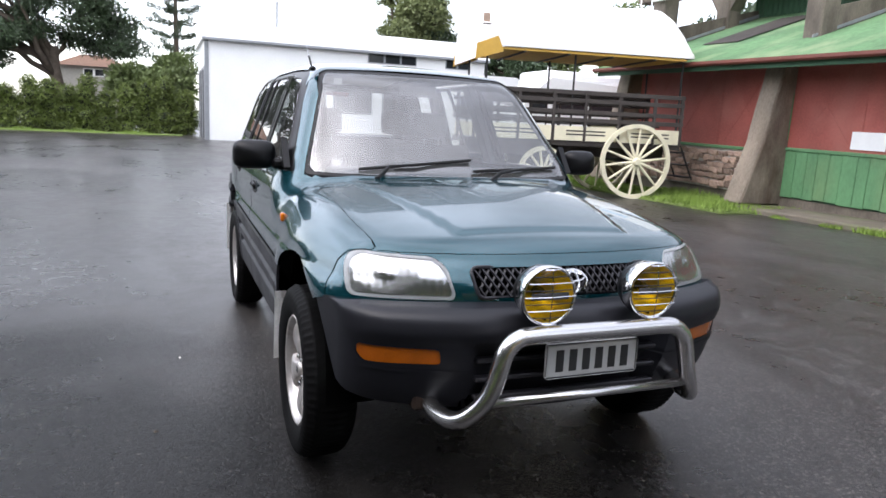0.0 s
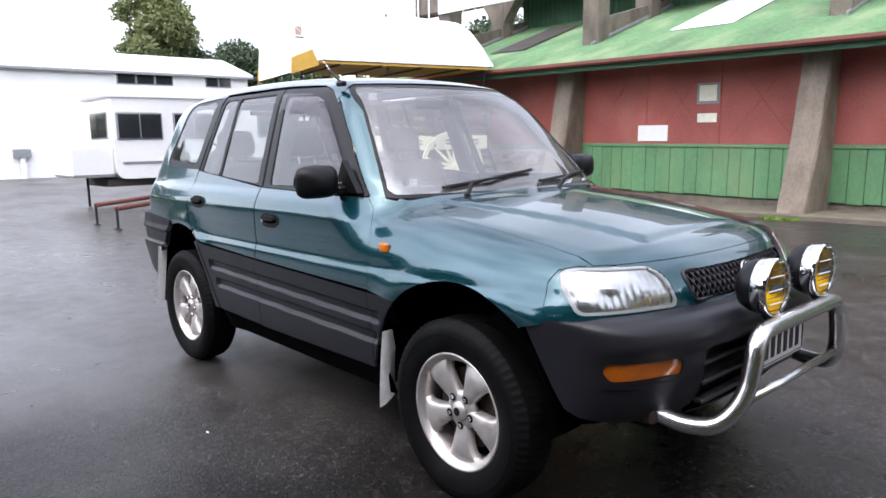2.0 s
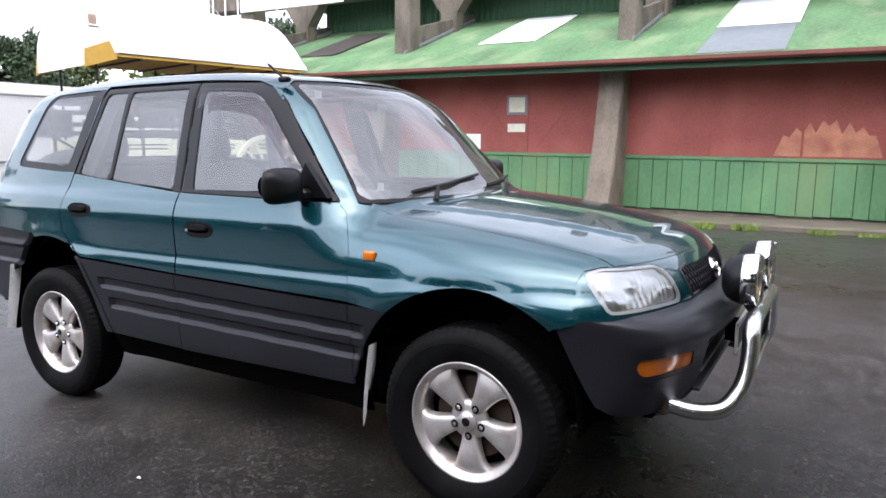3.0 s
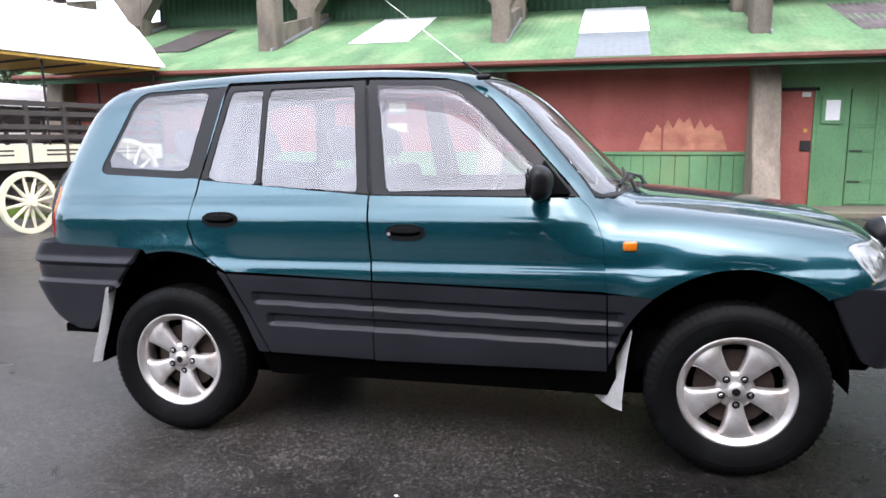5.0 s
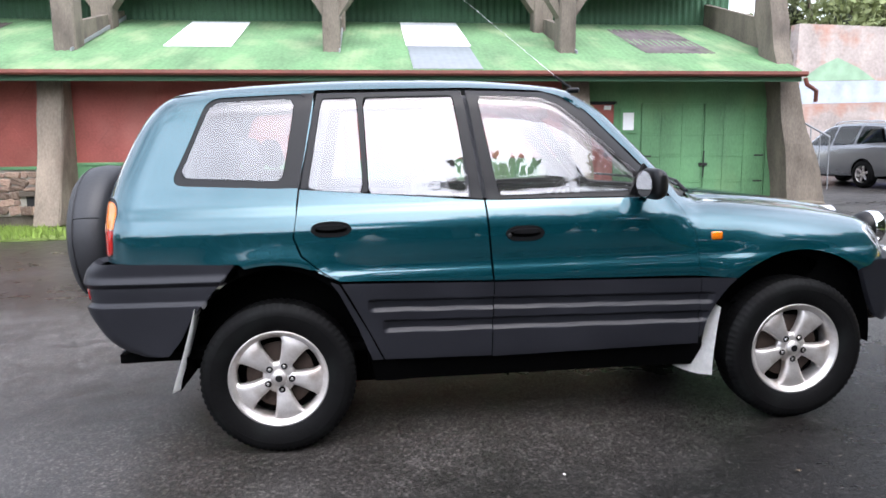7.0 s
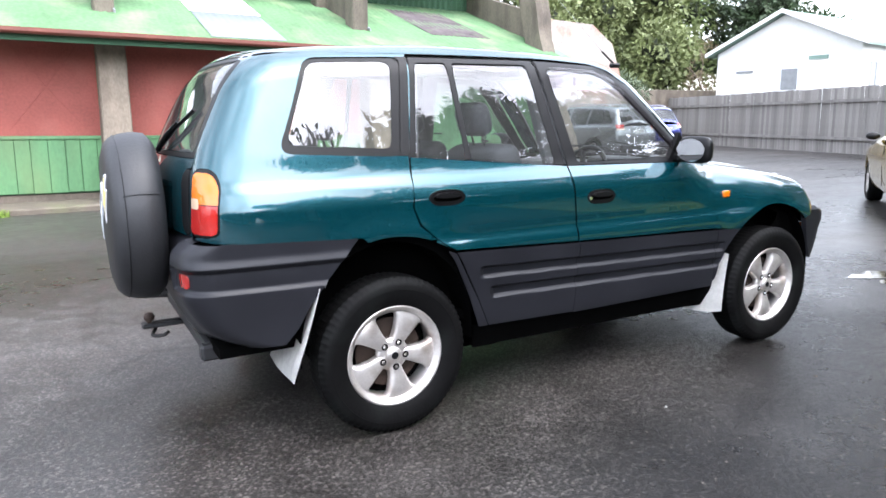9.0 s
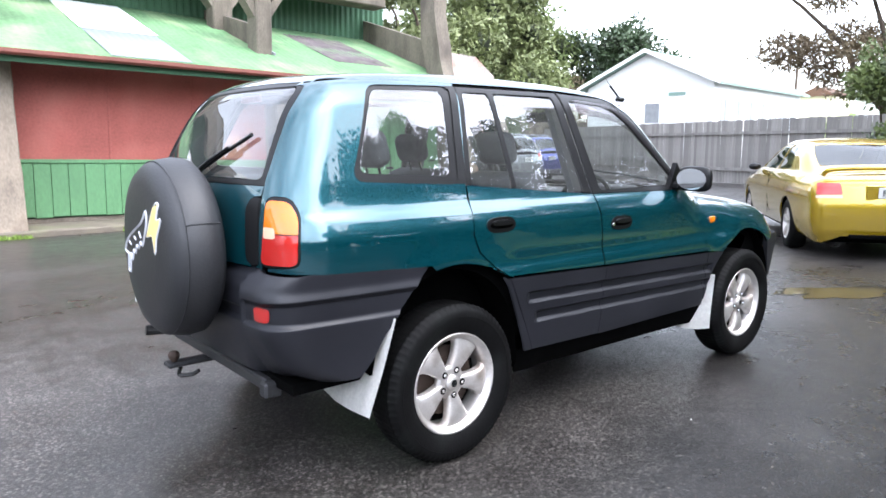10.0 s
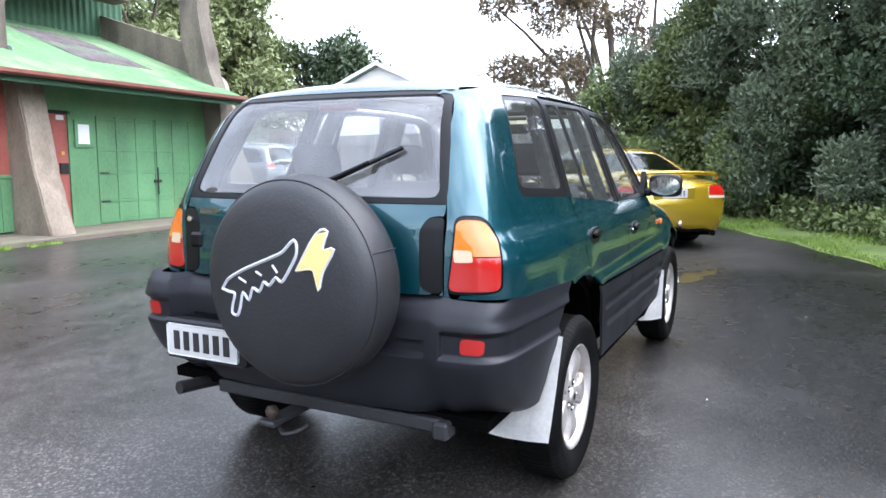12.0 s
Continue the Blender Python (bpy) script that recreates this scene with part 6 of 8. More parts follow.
LOGO_GREY = material("pale_logo_outline", (0.52, 0.53, 0.56), rough=0.6, vary=0.08)
LOGO_YELLOW = material("yellow_logo", (0.74, 0.58, 0.22), rough=0.6, vary=0.12)


def on_cover(u, v, lift):
    """A place on the cover's face, for a place (right, up) in the logo."""
    u, v = (u + 0.28) * 1.08 - 0.243, v - 0.033
    return Vector((cover_x(math.hypot(u, v)) - lift, -0.112 - u, 0.925 + v))


def logo_stroke(points, r, mat, closed=False):
    """A painted stroke along points, lying on the cover."""
    pts = smooth_line(list([(a, b, 0) for a, b in points]) + ([(points[0][0], points[0][1], 0)] if closed else []), 3)
    part("logo_stroke", tube([on_cover(p.x, p.y, 0.0) for p in pts], r, 4), mat, spare)


def logo_patch(points, mat, lift):
    bm = bmesh.new()
    front = [bm.verts.new(on_cover(u, v, lift)) for u, v in points]
    rear = [bm.verts.new(v.co + Vector((0.004, 0, 0))) for v in front]
    bm.faces.new(front)
    for k in range(len(points)):
        bm.faces.new((front[k], rear[k], rear[(k + 1) % len(points)], front[(k + 1) % len(points)]))
    bmesh.ops.recalc_face_normals(bm, faces=bm.faces[:])
    part("logo_patch", bm, mat, spare)


JAG = [(-0.280, 0.008), (-0.252, 0.043), (-0.19, 0.078), (-0.13, 0.105), (-0.075, 0.128), (-0.030, 0.150), (0.012, 0.190), (0.022, 0.150), (-0.004, 0.098), (-0.036, 0.052), (-0.058, 0.064), (-0.085, 0.036),
       (-0.105, 0.046), (-0.125, 0.012), (-0.150, 0.022), (-0.168, -0.020), (-0.190, 0.004), (-0.205, -0.045), (-0.220, -0.078), (-0.243, -0.070), (-0.234, -0.030), (-0.226, -0.004), (-0.252, 0.0)]
logo_stroke(JAG, 0.0058, LOGO_GREY, True)
for a, b in (((-0.205, 0.052), (-0.175, 0.038)), ((-0.135, 0.078), (-0.112, 0.066)), ((-0.070, 0.104), (-0.052, 0.080))):
    logo_stroke((a, b), 0.0045, LOGO_GREY)
BOLT = [(0.018, 0.092), (0.088, 0.212), (0.126, 0.222), (0.112, 0.165), (0.150, 0.168), (0.112, 0.095), (0.096, 0.035), (0.078, 0.100)]
logo_patch(BOLT, LOGO_YELLOW, 0.004)
logo_stroke(BOLT, 0.0045, LOGO_GREY, True)

# tow bar, exhaust
TOWSTEEL = material("dull_tow_steel", (0.03, 0.03, 0.032), rough=0.55, metal=0.3, vary=0.3, scale=5)
tow = part("tow_bar", box(-1.93, -1.88, -0.55, 0.46, 0.395, 0.445, 0.008), TOWSTEEL, rav, "grey steel tow bar with ball")
part("tongue", box(-2.10, -1.88, 0.03, 0.10, 0.375, 0.395, 0.005), TOWSTEEL, tow)
part("tow_ball", lathe([(0.385, 0.012), (0.40, 0.012), (0.41, 0.022), (0.425, 0.025), (0.44, 0.018), (0.446, 0.0)], 16, "z", (-2.065, 0.065, 0)), RUST, tow, smooth=True)
part("socket", box(-1.945, -1.87, -0.585, -0.525, 0.375, 0.44, 0.01), TOWSTEEL, tow)
part("chain", tube(smooth_line([(-2.04, 0.06, 0.365), (-2.06, 0.02, 0.345), (-2.02, -0.02, 0.35), (-2.0, -0.05, 0.37)]), 0.009, 6), IRON, tow)
part("exhaust", tube(smooth_line([(-1.6, 0.52, 0.36), (-1.85, 0.54, 0.41), (-2.03, 0.57, 0.425)]), 0.026, 12), IRON, rav, "dark exhaust pipe")

# --- interior ---
def cushion(x0, x1, y0, y1, z0, z1, mat, parent, name, bevel=0.05):
    return part(name, box(x0, x1, y0, y1, z0, z1, bevel, seg=3), mat, parent, smooth=True)


def seat(x, y, wide, name, headrests):
    base = cushion(x - 0.02, x + 0.50, y - wide / 2, y + wide / 2, 0.58, 0.74, SEAT, rav, name)
    back = cushion(-0.08, 0.08, -wide / 2, wide / 2, 0.0, 0.53, SEAT, base, "backrest")
    back.matrix_basis = pose(x - 0.02, y, 0.68, 0, -17, 0)
    for hy in headrests:
        h = cushion(-0.05, 0.05, hy - 0.12, hy + 0.12, 0.575, 0.745, SEAT, base, "headrest")
        h.matrix_basis = pose(x - 0.04, y, 0.68, 0, -15, 0)
        for q in (-0.05, 0.05):
            t = part("headrest_post", tube([(0, hy + q, 0.50), (0, hy + q, 0.60)], 0.006, 6), STEEL, base)
            t.matrix_basis = pose(x - 0.04, y, 0.68, 0, -15, 0)
    return base


for sy in (-0.36, 0.36):
    seat(-0.32, sy, 0.50, "front_seat", (0.0,))
seat(-1.12, 0.0, 1.17, "rear_seat", (-0.38, 0.38))
part("cabin_floor", box(-1.9, 0.7, -0.72, 0.72, 0.42, 0.46), UNDER, rav)
dash = part("dashboard", prism([(0.30, 0.72), (0.34, 0.98), (0.42, 1.04), (0.64, 1.052), (0.70, 1.01), (0.70, 0.60), (0.42, 0.60)], -0.655, 0.655, "y"), DASH, rav, smooth=False)
part("dash_binnacle", box(0.33, 0.50, -0.53, -0.20, 1.0, 1.10, 0.03, seg=2), DASH, dash)
wheel_c = Vector((0.16, -0.36, 0.985))
sw = Matrix.Translation(wheel_c) @ Matrix.Rotation(radians(-65), 4, "Y")
ring_pts = [sw @ Vector((0.185 * math.cos(a), 0.185 * math.sin(a), 0)) for a in [2 * math.pi * k / 32 for k in range(32)]]
steer = part("steering_wheel", tube(ring_pts, 0.015, 8, closed=True), BLACK, rav, smooth=True)
for a in (20, 160, 270):
    part("steering_spoke", tube([sw @ Vector((0, 0, -0.02)), sw @ Vector((0.18 * math.cos(radians(a)), 0.18 * math.sin(radians(a)), 0))], 0.016, 6), BLACK, steer)
part("steering_boss", tube([sw @ Vector((0, 0, 0.03)), sw @ Vector((0, 0, -0.20))], [0.06, 0.05], 12), BLACK, steer)
part("interior_mirror", box(0.17, 0.195, -0.11, 0.11, 1.47, 1.53, 0.01), BLACK, rav)
panel("headlining", "roof", [(-1.55, -0.30), (0.05, -0.27), (0.05, 0.27), (-1.55, 0.30)], LINING, rav, off=-0.03, mirror=False, step=0.05, thick=False)
part("load_cover", box(-1.85, -1.30, -0.60, 0.60, 1.0, 1.02), SEAT, rav)
for s in (-1, 1):
    for nm, xa, xb, xc, xd in (("pillar_trim", -1.0, -0.93, -1.02, -1.12), ("centre_pillar_trim", -0.36, -0.26, -0.22, -0.33)):
        bm = bmesh.new()
        outer = [(xa, s * 0.54, 1.57), (xb, s * 0.54, 1.57), (xc, s * 0.71, 1.10), (xd, s * 0.71, 1.10)]
        va = [bm.verts.new(p) for p in outer]
        vb = [bm.verts.new((p[0], p[1] - s * 0.04, p[2])) for p in outer]
        bm.faces.new(va)
        bm.faces.new(vb[::-1])
        for i in range(4):
            bm.faces.new((va[i], vb[i], vb[(i + 1) % 4], va[(i + 1) % 4]))
        bmesh.ops.recalc_face_normals(bm, faces=bm.faces[:])
        part(nm, bm, DASH, rav)
# stickers inside the windscreen, shown as plain marks
for y, z in ((-0.46, 1.52), (-0.55, 1.135)):
    q = nose_at(y, z, -0.02)
    part("sticker", box(q.x - 0.002, q.x, q.y - 0.022, q.y + 0.022, q.z - 0.016, q.z + 0.016), PLATE, rav)


# ---- plants ----
def leaf_cloud(name, clumps, per, size, mat, seed, parent=None, flat=0.0, label="", slim=0.45, droop=0.0):
    """Many small folded leaves scattered through ellipsoid clumps (x, y, z, rx, ry, rz), thicker towards their skins."""
    rng = np.random.default_rng(seed)
    c = np.array(clumps, float)
    vol = (c[:, 3] * c[:, 4] * c[:, 5]) ** (2 / 3)
    n = np.maximum(20, (per * vol / vol.sum()).astype(int))
    which = np.repeat(np.arange(len(c)), n)
    k = len(which)
    d = rng.normal(size=(k, 3))
    d /= np.linalg.norm(d, axis=1, keepdims=True)
    wob = 1 + 0.22 * np.sin(3.1 * d[:, 0] + 5 * which) * np.cos(4.3 * d[:, 1] + which) + 0.15 * np.sin(7 * d[:, 2] + 2 * which)
    rad = np.where(rng.random(k) < 0.75, rng.uniform(0.72, 1.05, k), rng.uniform(0.2, 0.8, k)) * wob
    p = c[which, :3] + d * rad[:, None] * c[which, 3:]
    p[:, 2] = np.maximum(p[:, 2], 0.03)
    u = rng.normal(size=(k, 3)) + 0.6 * d
    u[:, 2] -= droop
    u /= np.linalg.norm(u, axis=1, keepdims=True)
    w = np.cross(u, rng.normal(size=(k, 3)) * (1 - flat) + flat * np.array([0, 0, 1.0]))
    w /= np.maximum(np.linalg.norm(w, axis=1, keepdims=True), 1e-6)
    s = size * rng.uniform(0.55, 1.4, k)[:, None]
    v = np.stack([p, p + u * s * 0.5 + w * s * slim * 0.5, p + u * s, p + u * s * 0.5 - w * s * slim * 0.5], 1).reshape(-1, 3)
    ob = raw(name, v.tolist(), np.arange(4 * k).reshape(-1, 4).tolist(), mat, parent, label)
    return ob


def limb(a, b, r0, r1, seed, bend=0.15):
    rng = random.Random(seed)
    a, b = Vector(a), Vector(b)
    l = (b - a).length
    pts = [a.lerp(b, t) + Vector([rng.uniform(-1, 1) * bend * l * t * (1 - t) * 2 for _ in range(3)]) for t in (0, 0.25, 0.5, 0.75, 1)]
    return tube(pts, [r0 + (r1 - r0) * t for t in (0, 0.25, 0.5, 0.75, 1)], 8)


# near-black colour that stands in for the shade deep inside foliage
FOLIAGE_SHADE = material("foliage_depth_shade", (0.020, 0.026, 0.012), rough=0.95, vary=0.5, scale=6, fine=40)


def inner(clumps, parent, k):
    """Dark lumps that close the heart of a crown and stand in for its shade, one to a clump."""
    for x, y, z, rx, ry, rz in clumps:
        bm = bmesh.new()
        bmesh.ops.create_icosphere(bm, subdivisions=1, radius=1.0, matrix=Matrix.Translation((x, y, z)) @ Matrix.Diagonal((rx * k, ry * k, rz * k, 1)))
        part("inner_clump", bm, FOLIAGE_SHADE, parent)


def tree(name, label, at, trunk_top, r, clumps, leaves, size, mat, seed, limbs=5, slim=0.45, core=0.55):
    """A tapered trunk with limbs into a broken crown; clumps are given from the tree's foot."""
    t = thing(name, label, "tree", pose(*at))
    part("trunk", limb((0, 0, -0.1), trunk_top, r, r * 0.6, seed), BARK, t, smooth=True)
    rng = random.Random(seed)
    for k in range(limbs):
        c = clumps[k % len(clumps)]
        part("limb", limb(Vector(trunk_top) * rng.uniform(0.6, 1.0), (c[0], c[1], c[2]), r * 0.5, r * 0.12, seed + k), BARK, t, smooth=True)
    leaf_cloud("crown", clumps, int(leaves * 1.7), size * 1.35, mat, seed, t, slim=slim)
    if core:
        inner(clumps, t, core)
    return t


def clumps_in(rng, n, x, y, z, r, squash=0.7):
    return [(rng.uniform(*x), rng.uniform(*y), rng.uniform(*z), q, q, q * squash) for q in [rng.uniform(*r) for _ in range(n)]]


# hedge and trees to the west
hr = random.Random(3)
hedge = thing("bamboo_hedge", "tall yellow-green clipped hedge behind the yard", "hedge", pose(-41, -7, 0))
hed = []
for k in range(19):
    h, y = hr.uniform(1.95, 3.1), -10.8 + 0.98 * k + hr.uniform(-0.2, 0.2)
    for j in range(5):
        w = (0.66, 0.76, 0.72, 0.60, 0.42)[j]
        hed.append((hr.uniform(-0.25, 0.25), y + hr.uniform(-0.12, 0.12), h * (0.12 + 0.2 * j), 0.55, w, h * 0.17))
leaf_cloud("foliage", hed, 100000, 0.18, LEAF_HEDGE, 31, hedge, slim=0.26)
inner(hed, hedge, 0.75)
blades("hedge_grass", (-40.2, -38.6, -16, -1.5), 5000, 0.3, 8, "bright grass strip before the hedge")
strip = bmesh.new()
box(-40.3, -38.4, -16.5, -0.2, -0.2, 0.05, 0.03, strip)
tagged(part("hedge_verge", strip, EARTH), "narrow grassy verge before the hedge", "verge", kind="structure")
rr = random.Random(11)
tree("pine_tree", "broad dark pine with spreading limbs behind the hedge", (-47, -7.6, 0), (0.2, 0.2, 5.0), 0.42,
     clumps_in(rr, 66, (-2.5, 2.5), (-8.0, 4.2), (4.9, 11.5), (0.8, 1.5), 0.5) + clumps_in(rr, 16, (-1.5, 1.5), (-9.0, -2.5), (3.4, 5.2), (0.8, 1.3), 0.6), 46000, 0.26, LEAF_DARK, 12, 14, 0.2)
nf = thing("norfolk_pine", "tall norfolk pine with tiered open branches", "tree", pose(-56, -0.1, 0))
part("trunk", tube([(0, 0, -0.1), (0, 0, 7), (0, 0, 15)], [0.3, 0.2, 0.05], 8), BARK, nf)
tiers = []
for k in range(11):
    z = 4.2 + k * 0.95
    reach = 3.1 * (1 - k / 13)
    for j in range(5):
        a = 2 * math.pi * (j / 5 + 0.07 * k)
        for t in (0.25, 0.45, 0.65, 0.85, 1.0):
            tiers.append((reach * t * math.cos(a), reach * t * math.sin(a), z + 0.55 * t * t * reach / 3, 0.20, 0.20, 0.10))
leaf_cloud("crown", tiers, 20000, 0.24, LEAF_DARK, 14, nf, slim=0.2)
tree("round_tree", "rounded olive-green tree beside the shed", (-46, -1.9, 0), (0, 0, 2.2), 0.22, clumps_in(rr, 14, (-1.5, 1.5), (-1.9, 1.9), (2.2, 4.4), (0.7, 1.1), 0.8), 11000, 0.2, LEAF_MID, 15)
tree("tall_tree", "leafy green tree behind the white shed", (-48, 16.5, 0), (0, 0, 6.0), 0.4, clumps_in(rr, 34, (-1.8, 1.8), (-2.0, 2.2), (4.0, 12.0), (0.7, 1.2), 0.85), 24000, 0.2, LEAF_LIGHT, 16)
tree("round_tree", "dark rounded tree behind the white shed", (-48.4, 20.6, 0), (0, 0, 4.5), 0.3, clumps_in(rr, 20, (-2, 2), (-2.6, 2.4), (3.5, 8.4), (0.9, 1.4), 0.85), 15000, 0.2, LEAF_DARK, 27)
tree("bank_tree", "green tree on the bank beyond the shed", (-44, 24, 0), (0, 0, 4.0), 0.3, clumps_in(rr, 18, (-2, 2), (-3.4, 3.0), (3.5, 7.8), (1.0, 1.6), 0.8), 13000, 0.26, LEAF_DARK, 17)
tree("bank_tree", "spreading dark tree on the bank beyond the wagon", (-42, 31, 0), (0, 0, 4.5), 0.35, clumps_in(rr, 16, (-2, 2), (-4.5, 4.0), (3.0, 9.5), (1.1, 1.8), 0.8), 10000, 0.28, LEAF_MID, 18)
tree("bank_tree", "dark tree behind the grandstand end", (-30, 33, 0), (0, 0, 4.5), 0.35, clumps_in(rr, 16, (-4, 4), (-3, 3), (2.0, 9.0), (1.2, 1.9), 0.8), 9000, 0.28, LEAF_DARK, 19)
bank = bmesh.new()
box(-30, -29.4, 15.8, 30, -0.1, 3.2, 0.1, bank)
tagged(part("retaining_wall", bank, CONCRETE), "grey stone retaining wall beyond the wagon", "wall", kind="structure")

house = thing("far_house", "beige house with an orange-brown tiled hip roof", "house", pose(-62, -6.3, 0))
part("wall", box(-4, 0, -2.6, 2.2, -0.1, 4.75), HOUSE_WALL, house)
bm = bmesh.new()
pts = [(-4.4, -3.1, 4.7), (0.5, -3.1, 4.7), (0.5, 2.7, 4.7), (-4.4, 2.7, 4.7), (-2, -1.2, 5.75), (-2, 0.8, 5.75)]
v = [bm.verts.new(p) for p in pts]
for q in ((0, 1, 4), (1, 2, 5, 4), (2, 3, 5), (3, 0, 4, 5), (3, 2, 1, 0)):
    bm.faces.new([v[i] for i in q])
part("roof", bm, ROOF_TILE, house)
win = part("window", box(-0.02, 0.06, -0.9, 0.7, 3.9, 4.55, 0.02), WHITE_WALL, house)
for a in (-0.82, 0.0):
    part("pane", box(0.05, 0.075, a, a + 0.62, 3.98, 4.47), DARK_GLASS, win)


# ---- horse wagon with canvas top ----
def spoke_wheel(name, parent, cx, cy, r, spokes, wide=0.07):
    w = part(name, lathe([(cx - 0.10, 0.0), (cx - 0.10, 0.07), (cx + 0.08, 0.085), (cx + 0.13, 0.06), (cx + 0.13, 0.0)], 16, "x", (0, cy, r)), CREAM, parent, "cream wooden spoked wheel")
    part("rim", lathe([(cx - wide / 2, r - 0.085), (cx + wide / 2, r - 0.085), (cx + wide / 2, r - 0.01), (cx - wide / 2, r - 0.01), (cx - wide / 2, r - 0.085)], 48, "x", (0, cy, r), caps=False), CREAM, w)
    part("iron_tyre", lathe([(cx - wide / 2, r - 0.011), (cx + wide / 2, r - 0.011), (cx + wide / 2, r), (cx - wide / 2, r), (cx - wide / 2, r - 0.011)], 48, "x", (0, cy, r), caps=False), CREAM, w)
    for k in range(spokes):
        a = 2 * math.pi * (k + 0.3) / spokes
        c, s = math.cos(a), math.sin(a)
        part("spoke", tube([(cx + 0.03, cy + 0.06 * c, r + 0.06 * s), (cx + 0.01, cy + r * 0.5 * c, r + r * 0.5 * s), (cx, cy + (r - 0.08) * c, r + (r - 0.08) * s)], [0.035, 0.028, 0.022], 6), CREAM, w)
    return w


wagon = thing("horse_wagon", "old horse wagon with white canvas top and cream wheels", "wagon", pose(-8.2, 6.5, 0, 0, 0, -11) @ Matrix.Translation((8.2, -6.5, 0)))
WX, WN = -10.05, -8.35
for x in (WX, WN + 0.1):
    spoke_wheel("rear_wheel", wagon, x, 7.72, 0.76, 14)
    spoke_wheel("front_wheel", wagon, x + (0.05 if x < -9 else 0.05), 5.72, 0.50, 12)
part("deck", box(WX + 0.2, WN - 0.02, 4.2, 8.75, 1.02, 1.12, 0.01), TIMBER_DARK, wagon)
part("axle", tube([(WX, 7.72, 0.76), (WN, 7.72, 0.76)], 0.05, 8), IRON, wagon)
part("axle", tube([(WX, 5.72, 0.5), (WN, 5.72, 0.5)], 0.05, 8), IRON, wagon)
part("chassis_beam", box(-9.6, -9.45, 4.3, 8.6, 0.80, 1.02), TIMBER_DARK, wagon)
part("chassis_beam", box(-8.95, -8.8, 4.3, 8.6, 0.80, 1.02), TIMBER_DARK, wagon)
part("turntable", box(-9.7, -8.7, 5.4, 6.05, 0.55, 0.80, 0.02), TIMBER_DARK, wagon)
for x in (WX + 0.16, WN):
    for a, b in ((4.25, 5.9), (5.96, 7.3), (7.36, 8.7)):
        board = part("side_board", box(x - 0.02, x + 0.02, a, b, 1.13, 1.42, 0.006), CREAM, wagon, "cream painted side board")
        if x > -9:
            for zz in (1.24, 1.31):
                part("lettering_bar", box(x + 0.02, x + 0.023, a + 0.25, b - 0.25, zz, zz + 0.03), TIMBER_DARK, board)
    for zz in (1.50, 1.66, 1.88, 2.04):
        part("side_rail", box(x - 0.025, x + 0.025, 4.2, 8.75, zz, zz + 0.085, 0.006), TIMBER_DARK, wagon)
    for yy in (4.3, 5.2, 5.93, 6.6, 7.33, 8.1, 8.7):
        part("stanchion", box(x - 0.03, x + 0.03, yy - 0.03, yy + 0.03, 1.1, 2.13, 0.005), TIMBER_DARK, wagon)
    for yy in (4.5, 6.3, 8.62):
        part("canopy_post", tube([(x, yy if yy < 8.5 else 8.60, 1.2), (x, yy, 2.2), (x, yy, 2.86)], 0.022, 6), IRON, wagon)
for yy in (4.9, 5.7, 6.5, 7.3, 8.1):
    part("bench", box(WX + 0.25, WN - 0.08, yy - 0.18, yy + 0.18, 1.46, 1.50, 0.01), TIMBER_DARK, wagon)
for k in range(3):
    part("step", box(-9.4, -8.7, 8.85 + 0.12 * k, 9.05 + 0.12 * k, 0.95 - 0.26 * k, 0.98 - 0.26 * k), IRON, wagon)
for x in (-9.4, -8.7):
    part("step_rail", tube([(x, 8.75, 1.4), (x, 8.95, 1.1), (x, 9.28, 0.40)], 0.018, 6), IRON, wagon)
# canvas: a barrel with a rounded tail and an open front hood
bm = bmesh.new()
rows = []
for i in range(25):
    t = i / 24
    y = 4.25 + t * 4.5
    end = max(0.0, (t - 0.86) / 0.14)
    start = max(0.0, (0.12 - t) / 0.12)
    rise = (1 - 0.80 * end ** 2.2) * (1 - 0.12 * start) * (1 + 0.012 * math.sin(8 * math.pi * t))
    row = []
    for j in range(21):
        a = math.pi * j / 20
        x = -9.2 + 1.05 * math.cos(a) * (abs(math.cos(a)) ** -0.25 if abs(math.cos(a)) > 1e-3 else 1)
        z0 = 2.86 - 0.24 * start
        row.append(bm.verts.new((x, y, z0 + (1.02 * rise) * math.sin(a) ** 0.75)))
    rows.append(row)
for r0, r1 in zip(rows, rows[1:]):
    for j in range(20):
        bm.faces.new((r0[j], r0[j + 1], r1[j + 1], r1[j]))
bm.faces.new(rows[-1])
bm.faces.new(rows[0])
bmesh.ops.recalc_face_normals(bm, faces=bm.faces[:])
part("canvas_top", bm, CANVAS, wagon, "white canvas wagon top", smooth=True)
for s in (-1.05, 1.05):
    x = -9.2 + s * 1.005
    part("canvas_flap", prism([(4.22, 2.58), (4.77, 2.76), (4.65, 3.04), (4.24, 2.88)], x - 0.006, x + 0.006, "x"), CANVAS_YELLOW, wagon, "ochre canvas corner flap")
part("canvas_lining", box(-10.2, -8.18, 4.35, 8.6, 2.80, 2.845), CANVAS_YELLOW, wagon, "ochre canvas lining")
for yy in (4.4, 5.2, 6.1, 7.0, 7.9, 8.55):
    part("hoop", box(-10.2, -8.16, yy - 0.02, yy + 0.02, 2.77, 2.80), TIMBER_DARK, wagon)
mark = part("canvas_mark", box(-8.165, -8.155, 4.34, 4.47, 3.28, 3.44), material("faded_brown_mark", (0.38, 0.27, 0.20), rough=0.8, vary=0.3, scale=12), wagon)
part("canvas_mark_bar", box(-8.16, -8.15, 4.33, 4.50, 3.23, 3.255), TIMBER_DARK, mark)


